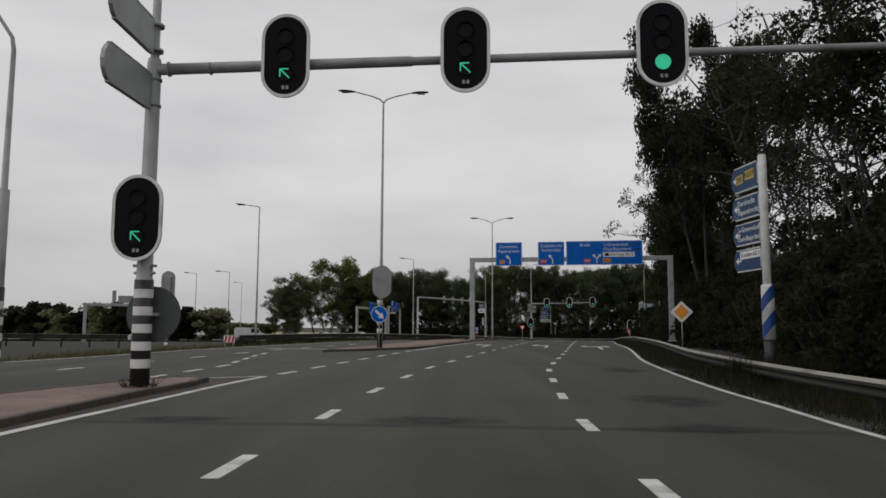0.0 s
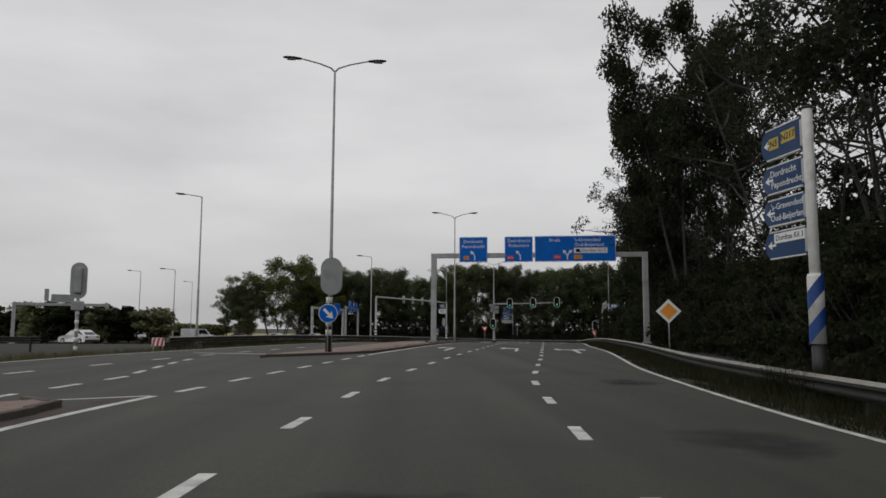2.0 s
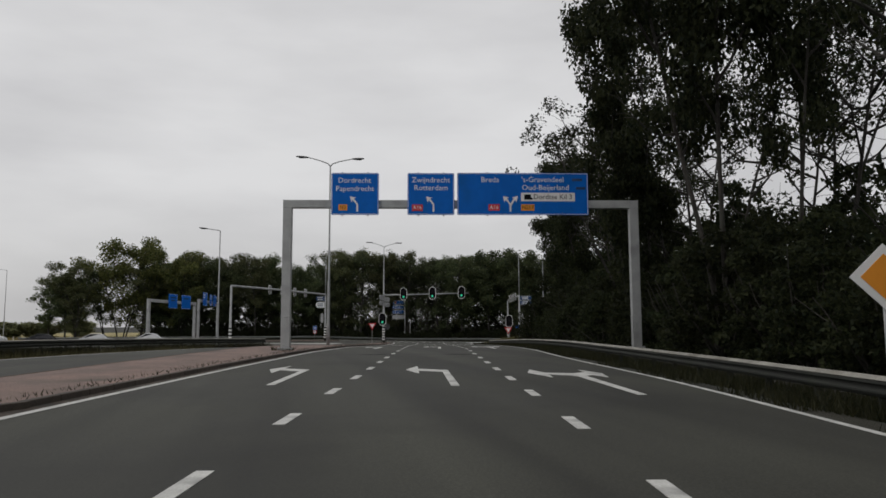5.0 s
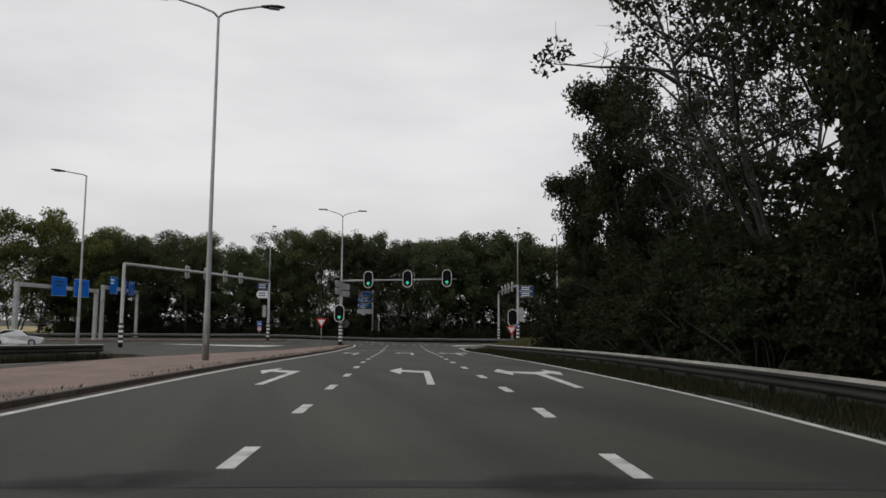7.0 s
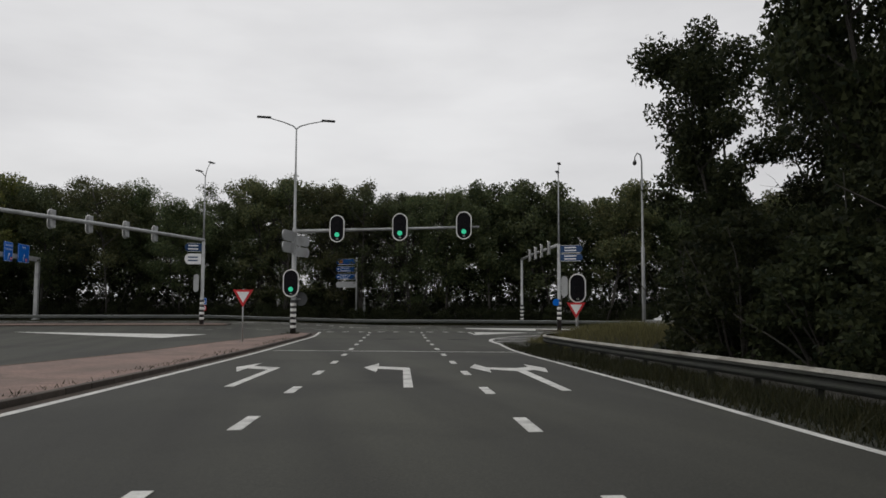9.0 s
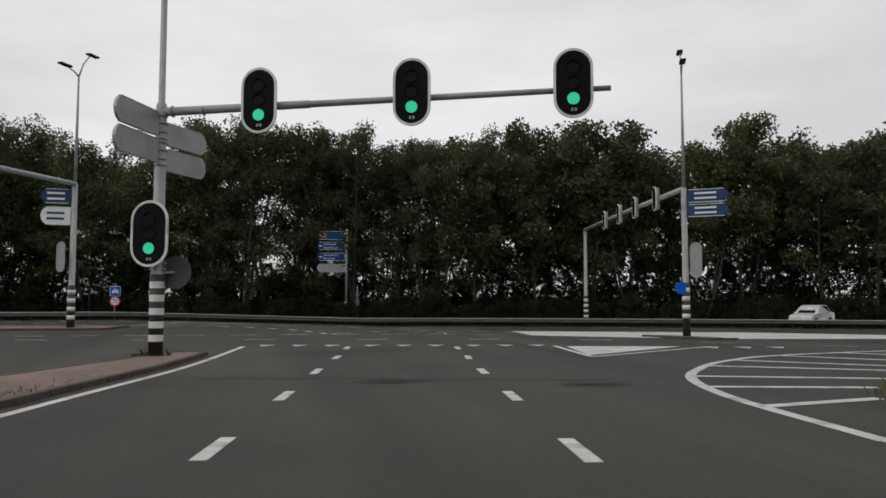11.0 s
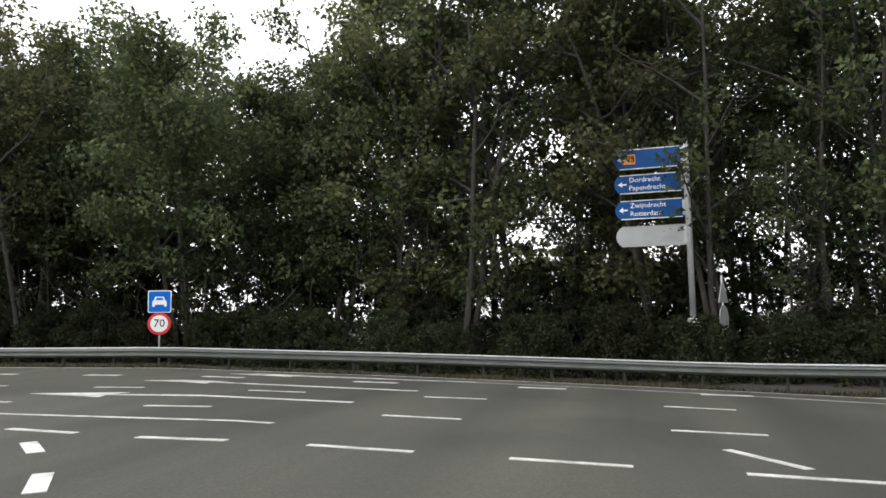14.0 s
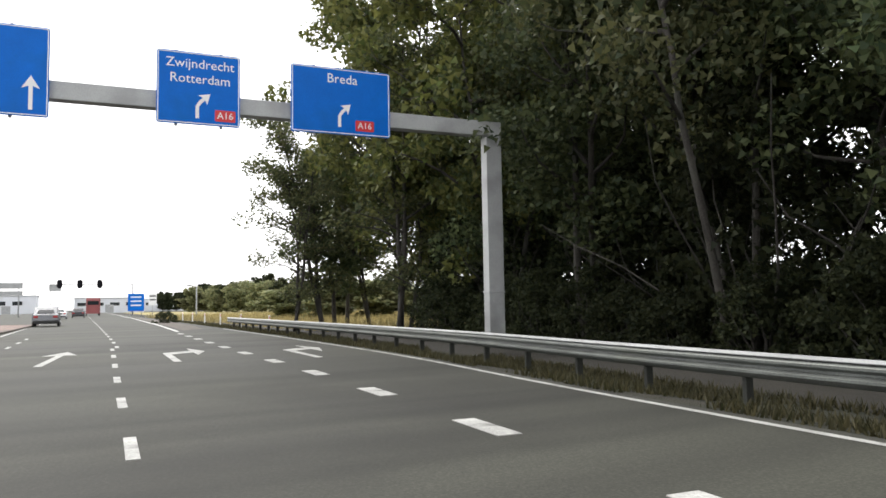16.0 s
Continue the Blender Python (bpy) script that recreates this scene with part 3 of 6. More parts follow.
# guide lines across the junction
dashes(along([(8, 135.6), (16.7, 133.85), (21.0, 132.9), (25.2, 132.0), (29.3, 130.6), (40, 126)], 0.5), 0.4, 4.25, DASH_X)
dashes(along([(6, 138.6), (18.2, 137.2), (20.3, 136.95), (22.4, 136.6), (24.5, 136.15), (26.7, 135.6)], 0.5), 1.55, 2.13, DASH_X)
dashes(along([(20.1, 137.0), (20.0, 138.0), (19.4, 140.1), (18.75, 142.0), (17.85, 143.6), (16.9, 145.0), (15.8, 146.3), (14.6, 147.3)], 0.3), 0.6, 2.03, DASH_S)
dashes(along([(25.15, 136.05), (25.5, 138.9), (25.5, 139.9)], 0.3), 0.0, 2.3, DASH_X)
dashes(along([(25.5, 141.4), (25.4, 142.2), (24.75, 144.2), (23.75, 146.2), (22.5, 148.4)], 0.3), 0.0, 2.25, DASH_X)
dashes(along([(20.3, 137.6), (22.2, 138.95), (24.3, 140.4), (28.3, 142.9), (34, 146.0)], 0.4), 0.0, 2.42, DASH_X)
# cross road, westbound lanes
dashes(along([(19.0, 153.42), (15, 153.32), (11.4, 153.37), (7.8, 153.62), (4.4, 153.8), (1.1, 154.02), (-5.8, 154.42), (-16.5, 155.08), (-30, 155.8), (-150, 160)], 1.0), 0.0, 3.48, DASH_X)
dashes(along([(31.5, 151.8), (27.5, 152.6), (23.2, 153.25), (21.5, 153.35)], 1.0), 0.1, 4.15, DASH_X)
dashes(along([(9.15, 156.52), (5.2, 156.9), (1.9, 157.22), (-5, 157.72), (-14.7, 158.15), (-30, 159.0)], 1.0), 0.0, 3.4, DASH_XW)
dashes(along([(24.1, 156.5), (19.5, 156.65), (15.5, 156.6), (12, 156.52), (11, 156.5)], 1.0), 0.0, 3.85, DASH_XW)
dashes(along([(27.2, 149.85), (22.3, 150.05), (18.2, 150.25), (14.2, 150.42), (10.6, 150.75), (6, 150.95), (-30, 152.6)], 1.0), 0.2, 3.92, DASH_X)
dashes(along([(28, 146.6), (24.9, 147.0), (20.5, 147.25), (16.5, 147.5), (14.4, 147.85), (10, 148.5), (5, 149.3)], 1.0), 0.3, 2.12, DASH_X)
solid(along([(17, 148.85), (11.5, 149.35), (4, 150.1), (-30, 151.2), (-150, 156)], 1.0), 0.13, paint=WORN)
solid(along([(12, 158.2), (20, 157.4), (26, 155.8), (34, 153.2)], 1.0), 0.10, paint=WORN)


def painted(name, outline, m=None, paint=PAINT):
    """A painted shape, with an outline in its own plan."""
    bm = prism(outline, PAINT_Z - 0.010, PAINT_Z, m)
    return part(name, drape(bm), paint, road)


painted("painted_area", [(26.95, 127.2), (25.95, 123.35), (30.4, 126.2)])
for a, b in (((26.65, 127.5), (25.75, 122.75)), ((25.75, 122.75), (31.3, 125.9))):
    solid([Vector(a), Vector(b)], 0.16)
painted("painted_area", [(32.4, 148.6), (29.05, 136.0), (33.6, 136.05), (41, 138.0), (50, 136), (52, 139), (46, 143.6), (40, 145.8)])
painted("painted_area", [(-3.0, 133.6), (7.6, 122.6), (9.6, 127.3)])
# hatched nose beside the right-turn lane
nose = along([(23.3, 111), (24.0, 114.4), (25.0, 117.0), (26.3, 118.8), (28.2, 120.6), (31.4, 122.1), (40, 123.4)], 0.5)
solid(nose, 0.2)
inner = along([(24.3, 110.2), (25.3, 112.6), (27.0, 114.6), (30.5, 116.7), (40, 117.6)], 0.5)
for f in (0.12, 0.22, 0.32, 0.42, 0.52, 0.62, 0.72, 0.82):
    a = nose[int(f * (len(nose) - 1))]
    b = inner[int(min(0.98, f + 0.10) * (len(inner) - 1))]
    solid([a, a + (b - a) * 0.92], 0.24, "hatch_stripe")


def turn_arrow(tall, both=False):
    """Painted arrow that bends to the left, and to the right as well if both. It runs along +y."""
    w, k = 0.17, tall - 4.9
    if both:
        out = [(-0.67, -1.2), (-0.64, 3.45), (-0.40, 3.75), (-0.23, 2.97), (-0.03, 4.33), (-0.31, 5.78), (-0.36, 4.77), (-0.76, 4.36), (-1.42, 4.66), (-1.59, 5.98), (-1.84, 4.71), (-1.51, 3.02), (-1.42, 4.12), (-1.12, 3.69), (-0.86, 3.39), (-0.83, -1.2)]
    else:
        out = [(w / 2, -1.2), (w / 2, 3.9), (-0.70, 4.55), (-0.73, 5.82), (-1.05, 4.13), (-0.70, 2.58), (-0.70, 3.75), (-w / 2, 3.2), (-w / 2, -1.2)]
    return [(a, b + k if b > 1 else b) for a, b in out]


def lane_arrow(x, y, turn, tall=5.0, both=False, wide=1.0):
    outline = [(a * wide, b) for a, b in turn_arrow(tall, both)]
    painted("lane_arrow", outline, pose(x, y, 0, 0, 0, turn))


lane_arrow(2.45, 45.3, -9.5, 4.9)
lane_arrow(6.1, 44.2, -9.5, 4.9)
lane_arrow(9.6, 41.5, -9.5, 4.9, True)
lane_arrow(7.46, 70.3, -11.5, 4.9)
lane_arrow(11.02, 69.6, -11.5, 4.9)
lane_arrow(14.54, 68.05, -11.5, 4.9, True)
lane_arrow(12.4, 94.5, -11, 4.9)
lane_arrow(15.5, 93.45, -11, 4.9)
lane_arrow(18.7, 92.0, -11, 4.9, True)


def straight_arrow(tall, side=0.0):
    w = 0.17
    return [(w / 2, 0), (w / 2, tall), (0.42, tall - 0.1), (side, tall + 1.8), (-0.42, tall - 0.1), (-w / 2, tall), (-w / 2, 0)]


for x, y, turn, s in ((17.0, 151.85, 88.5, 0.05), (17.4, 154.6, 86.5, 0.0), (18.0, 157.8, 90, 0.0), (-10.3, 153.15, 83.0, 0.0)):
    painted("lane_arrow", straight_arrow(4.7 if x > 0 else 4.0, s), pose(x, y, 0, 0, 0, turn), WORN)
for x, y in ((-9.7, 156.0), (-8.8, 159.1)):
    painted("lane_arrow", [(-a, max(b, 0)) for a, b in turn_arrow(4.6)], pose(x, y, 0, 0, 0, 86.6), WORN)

solo("pavement", flat([(-33.5, 159.8), (-44, 160.5), (-60, 161.5), (-100, 163.5), (-100, 164.3), (-60, 162.9), (-44, 162.0), (-36, 161.3)], 0.012), KERB, "worn pale paving where a side road leaves", "pavement", "structure")

# ---- traffic islands: kerbs and red paving ----
kerb_bm = box(0.5, 0, 0.0, 0.985, 0.15, 0.22, 0.02)
KERB_ME = bpy.data.meshes.new("kerb_stone")
kerb_bm.to_mesh(KERB_ME)
kerb_bm.free()
KERB_ME.materials.append(KERB)


def island(outline, label):
    """A raised island: a paved top inside a ring of kerb stones."""
    isl = thing("traffic_island", Matrix.Identity(4), label, "traffic island", "", "structure")
    ring = [Vector(p) for p in outline]
    part("paving", flat([(p.x, p.y) for p in ring], 0.095, 0.3), PAVING, isl)
    loop = ring + [ring[0]]
    for q, a in walk_along(loop, 0.0, 1.0):
        ob = new("kerb_stone", KERB_ME)
        rise = H(q.x + math.cos(a), q.y + math.sin(a)) - H(q.x, q.y)
        ob.parent, ob.matrix_basis = isl, Matrix.Translation((q.x, q.y, H(q.x, q.y))) @ Matrix.Rotation(a, 4, "Z") @ Matrix.Rotation(-math.atan(rise), 4, "Y")
    return isl


front = [(-5.55, 35.25), (-4.4, 36.3), (-2.5, 38.4)] + [(p.x, p.y) for p in offset(EDGE_L2, -0.42)[3:-4]]
tip = [(15.95, 125.8), (15.55, 126.2), (14.9, 125.9)]
back = [(13.6, 122.2), (11.3, 115.7), (8.0, 103.8), (4.4, 93), (2.0, 85), (0.6, 76), (-0.6, 66), (-2.3, 55), (-4.4, 42), (-5.5, 36.8)]
island(front + tip + back, "long raised median paved in red brick with worn kerbs")
island([(-5.9, -30), (-5.62, 0), (-5.5, 9.6), (-5.45, 13.1), (-5.3, 15.2), (-5.35, 16.8), (-5.75, 17.2), (-6.35, 16.6), (-7.0, 14.9), (-7.6, 12.8), (-8.4, 9), (-9.4, 0), (-10.4, -30)],
       "raised traffic island paved in red brick at the signal mast")
island([(36.2, 133.4), (38.2, 134.6), (37.9, 138.2), (36.4, 138.4), (35.8, 136)], "small raised island round a signal mast")
island([(8.2, 143.5), (9.9, 143.6), (10.3, 146.2), (8.8, 147.4), (-20, 150), (-60, 152.5), (-60, 146), (-20, 145.2), (0, 144.6)], "long raised median in the cross road")

# ---- dirt gathered along the kerbs ----
solo("gutter_dirt", drape(strip(EDGE_L2, -0.42, -0.12, 0.004)), DIRT, "brown dirt and litter along the median kerb", "dirt strip", "structure")
solo("gutter_dirt", drape(strip(EDGE_L1, -0.5, -0.13, 0.004)), DIRT, "brown dirt and litter along the island kerb", "dirt strip", "structure")

# ---- guard rails ----
W_PROFILE = [(0.00, 0.00), (0.045, -0.02), (0.085, -0.07), (0.085, -0.10), (0.02, -0.14), (0.02, -0.17), (0.085, -0.21), (0.085, -0.24), (0.045, -0.29), (0.0, -0.31)]


def guard_rail(line, top, label, side=1, step=2.0, foot=-0.27, steel=None, lip_h=0.03):
    """A wavy steel beam on posts. side: 1 if the beam bulges to the line's left."""
    gr = thing("guard_rail", pose(line[0].x, line[0].y, 0), label, "guard rail", level=False)
    o = line[0]
    bm = bmesh.new()
    rows = []
    for d, z in [(a + 0.004, b) for a, b in W_PROFILE] + [(a - 0.006, b) for a, b in W_PROFILE[::-1]]:
        rows.append([bm.verts.new((p.x - o.x, p.y - o.y, top + z + H(p.x, p.y))) for p in offset(line, -side * d)])
    for a, b in zip(rows, rows[1:] + rows[:1]):
        for i in range(len(line) - 1):
            bm.faces.new((a[i], a[i + 1], b[i + 1], b[i]))
    bm.faces.new([r[0] for r in rows])
    bm.faces.new([r[-1] for r in rows][::-1])
    bmesh.ops.recalc_face_normals(bm, faces=bm.faces[:])
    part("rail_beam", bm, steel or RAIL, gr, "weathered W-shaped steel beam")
    # the top edge gets a paler steel than the beam, as if skylit
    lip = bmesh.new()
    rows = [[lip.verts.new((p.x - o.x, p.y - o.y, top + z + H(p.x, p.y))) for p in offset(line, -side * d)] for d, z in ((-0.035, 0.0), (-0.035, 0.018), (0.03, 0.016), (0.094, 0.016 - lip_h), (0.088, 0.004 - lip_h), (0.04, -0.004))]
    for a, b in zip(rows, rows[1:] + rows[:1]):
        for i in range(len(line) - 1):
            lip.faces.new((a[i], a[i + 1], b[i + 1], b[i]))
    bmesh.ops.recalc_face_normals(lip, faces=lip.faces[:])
    part("rail_lip", lip, RAIL_LIP if steel else GALV, gr, "rolled top edge, its sky light put into a paler colour")
    pb = box(0, 0, (top - 0.04 + foot) / 2, 0.07, 0.12, top - 0.04 - foot, 0.008)
    me = bpy.data.meshes.new("rail_post")
    pb.to_mesh(me)
    pb.free()
    me.materials.append(RAIL_SHADED)
    for q, a in walk_along(offset(line, side * 0.075), 0.6, step):
        ob = new("rail_post", me)
        ob.parent, ob.matrix_basis = gr, pose(q.x - o.x, q.y - o.y, H(q.x, q.y), 0, 0, math.degrees(a))
    return gr


rail_r = [a + (b - a) * min(1.0, max(0.0, (p.y - 70) / 14)) for p, a, b in zip(EDGE_R, offset(EDGE_R, 1.7), offset(EDGE_R, 2.08))]
rail_r = [p for p in rail_r if p.y < 106]
rail_r += along([(rail_r[-1].x, rail_r[-1].y), (25.2, 110.3), (27.0, 112.7), (30.6, 114.8), (36, 115.8), (44, 114.2)], 0.7)[1:]
guard_rail(rail_r, 0.42, "long weathered steel guard rail along the road edge", 1, steel=RAIL_SHADED, lip_h=0.055)
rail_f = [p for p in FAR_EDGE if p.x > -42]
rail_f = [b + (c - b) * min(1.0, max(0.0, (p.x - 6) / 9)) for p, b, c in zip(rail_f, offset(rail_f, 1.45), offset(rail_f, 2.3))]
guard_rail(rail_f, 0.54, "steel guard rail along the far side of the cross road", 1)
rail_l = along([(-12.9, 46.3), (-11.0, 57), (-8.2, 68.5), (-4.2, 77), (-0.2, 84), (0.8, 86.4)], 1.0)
guard_rail(rail_l, 0.62, "steel guard rail on the grassy strip beside the oncoming lane", -1, steel=RAIL_SHADED)
guard_rail(along([(-60, 62), (-36, 53), (-27, 50), (-20.5, 47.8)], 1.0), 0.58, "low dark guard rail behind a rough grass verge", 1, 2.4, steel=RAIL_SHADED)
guard_rail(along([(-300, 127), (-60, 117), (-30, 112), (-14, 105.5), (-6, 99.5)], 1.5), 0.5, "steel guard rail beside the side road", -1, 4)


# ---- lamps and signal masts ----
def lamp_head(parent, x, z, side, y=0.0):
    """A flat street-lamp head that points outwards along x."""
    bm = bmesh.new()
    rows = []
    for t, w, h in ((0.0, 0.05, 0.04), (0.12, 0.10, 0.055), (0.35, 0.15, 0.07), (0.62, 0.15, 0.065), (0.82, 0.10, 0.045), (0.9, 0.03, 0.02)):
        rows.append([bm.verts.new((x + side * t, y + w * math.cos(a), z + 0.06 * t + h * math.sin(a))) for a in [2 * math.pi * k / 10 for k in range(10)]])
    for a, b in zip(rows, rows[1:]):
        for k in range(10):
            bm.faces.new((a[k], a[(k + 1) % 10], b[(k + 1) % 10], b[k])).smooth = True
    bm.faces.new(rows[0])
    bm.faces.new(rows[-1][::-1])
    bmesh.ops.recalc_face_normals(bm, faces=bm.faces[:])
    head = part("lamp_head", bm, BLACKP, parent, "dark flat lamp head")
    part("lamp_glass", box(x + side * 0.5, y, z - 0.045, 0.4, 0.2, 0.03, 0.01), LAMPGLASS, head)


def bands(parent, x, y, r, z0, n, wide, gap, material=WHITE):
    for k in range(n):
        part("white_band", tube([(x, y, z0 + k * (wide + gap)), (x, y, z0 + k * (wide + gap) + wide)], r, 18, False), material, parent)


def lamp_post(x, y, turn, tall, arms, label, foot=0.1, reach=2.2):
    """arms: 2 for a fork, 1 for a single outreach arm."""
    th = thing("street_lamp", pose(x, y, foot, 0, 0, turn), label, "street lamp", "street lamps")
    t = tall - foot
    part("pole", tube([(0, 0, 0), (0, 0, 1.7), (0, 0, 1.75), (0, 0, 4.6), (0, 0, 4.65), (0, 0, t)], [0.125, 0.115, 0.10, 0.09, 0.075, 0.05], 14), POLE, th)
    part("base_door", box(0, -0.112, 0.75, 0.09, 0.03, 0.4, 0.006), POLE, th)
    for s in ((-1, 1) if arms == 2 else (-1,)):
        rise = 0.55 if arms == 2 else 0.12
        pts = [(0, 0, t - 0.04), (s * 0.18, 0, t + 0.12 * (arms == 2) + 0.03), (s * 0.7, 0, t + rise * 0.62), (s * (reach - 0.75), 0, t + rise * 0.95), (s * (reach - 0.6), 0, t + rise)]
        part("arm", tube(pts, [0.042, 0.04, 0.036, 0.034, 0.03], 10), POLE, th)
        lamp_head(th, s * (reach - 0.65), t + rise, s)
    return th


ARROW_UL = [(-0.105, 0.105), (0.075, 0.105), (0.075, 0.08), (-0.06, 0.08), (0.105, -0.085), (0.088, -0.102), (-0.08, 0.062), (-0.08, -0.065), (-0.105, -0.065)]


def signal_head(parent, x, y, z, w=0.95, h=1.66, show="disc", front=True):
    """A three-lens head with a rounded backing board. y: its depth in the mast's own frame; it faces -y if front."""
    s = -1 if front else 1
    head = part("signal_head", prism(capsule(w - 0.09, h - 0.09), -0.02, 0.02, Matrix.Translation((x, y, z)) @ FACE), BLACK, parent, "black signal head with white-edged rounded board")
    ring = bmesh.new()
    a, b = capsule(w, h, 14), capsule(w - 0.12, h - 0.12, 14)
    va = [[ring.verts.new((x + p[0], y + d, z + p[1])) for p in c] for c, d in ((a, 0.02), (a, -0.028), (b, -0.028), (b, 0.02))]
    n = len(a)
    for r, q in zip(va, va[1:] + va[:1]):
        for k in range(n):
            ring.faces.new((r[k], r[(k + 1) % n], q[(k + 1) % n], q[k]))
    bmesh.ops.recalc_face_normals(ring, faces=ring.faces[:])
    part("board_edge", ring, WHITE, head, "white board edge")
    part("signal_case", box(x, y - s * 0.13, z, 0.36, 0.2, 1.16, 0.04), SIGNBACK if not front else BLACK, head)
    if not front:
        part("board_back", prism(capsule(w - 0.02, h - 0.02), 0, 0.012, Matrix.Translation((x, y - 0.033, z)) @ FACE), SIGNBACK, head, "grey back of the board")
    for k, dz in enumerate((0.37, 0, -0.37)):
        lit = k == 2 and show
        yy = y + s * 0.03
        if lit and show == "arrow":
            part("lens", prism(circle(0.145), -0.012, 0.012, Matrix.Translation((x, yy, z + dz)) @ FACE), LENS_OFF, head)
            part("green_arrow", prism(ARROW_UL, 0.010, 0.020, Matrix.Translation((x, yy, z + dz)) @ FACE), GREEN_ON, head, "lit green arrow pointing up and left")
        else:
            part("lens", prism(circle(0.145), -0.012, 0.012, Matrix.Translation((x, yy, z + dz)) @ FACE), GREEN_ON if lit else LENS_OFF, head, "lit green lens" if lit else "")
        vis = bmesh.new()
        rows = []
        for rr, d in ((0.165, 0.0), (0.165, 0.06), (0.157, 0.06), (0.157, 0.0)):
            rows.append([vis.verts.new((x + rr * math.cos(a), y + s * (0.02 + d * (0.35 + 0.65 * max(0, math.sin(a)))), z + dz + rr * math.sin(a))) for a in np.linspace(radians(-25), radians(205), 14)])
        for r, q in zip(rows, rows[1:] + rows[:1]):
            for i in range(13):
                vis.faces.new((r[i], r[i + 1], q[i + 1], q[i]))
        bmesh.ops.recalc_face_normals(vis, faces=vis.faces[:])
        part("visor", vis, BLACK, head)
    if front:
        part("number_plate", box(x - 0.03, y - 0.03, z - h / 2 + 0.2, 0.05, 0.008, 0.07), SIGNBACK, head)
        part("number_plate", box(x + 0.05, y - 0.03, z - h / 2 + 0.2, 0.05, 0.008, 0.07), SIGNBACK, head)
    return head


def blade(parent, x0, y0, x1, y1, z0, z1, material, name="direction_blade", label="", edge=True):
    """An upright direction blade from the pole outwards, with a rounded far end."""
    d = Vector((x1 - x0, y1 - y0))
    L, a = d.length, math.atan2(d.y, d.x)
    h = z1 - z0
    r = h * 0.42
    out = [(0, -h / 2), (L - r, -h / 2)] + [(L - r + r * math.sin(t), -h / 2 * math.cos(t)) for t in np.linspace(0.2, math.pi - 0.2, 7)] + [(L - r, h / 2), (0, h / 2)]
    m = Matrix.Translation((x0, y0, (z0 + z1) / 2)) @ Matrix.Rotation(a, 4, "Z")
    ob = part(name, prism(out, -0.04, 0.04, m @ FACE, 0.0), material, parent, label)
    for ez in (h / 2 - 0.012, -h / 2 + 0.012):
        part("blade_edge", box(L * 0.5 - 0.05, 0, ez, L - r, 0.095, 0.03), WHITE if edge else SIGNBACK, ob).matrix_basis = m
    return ob


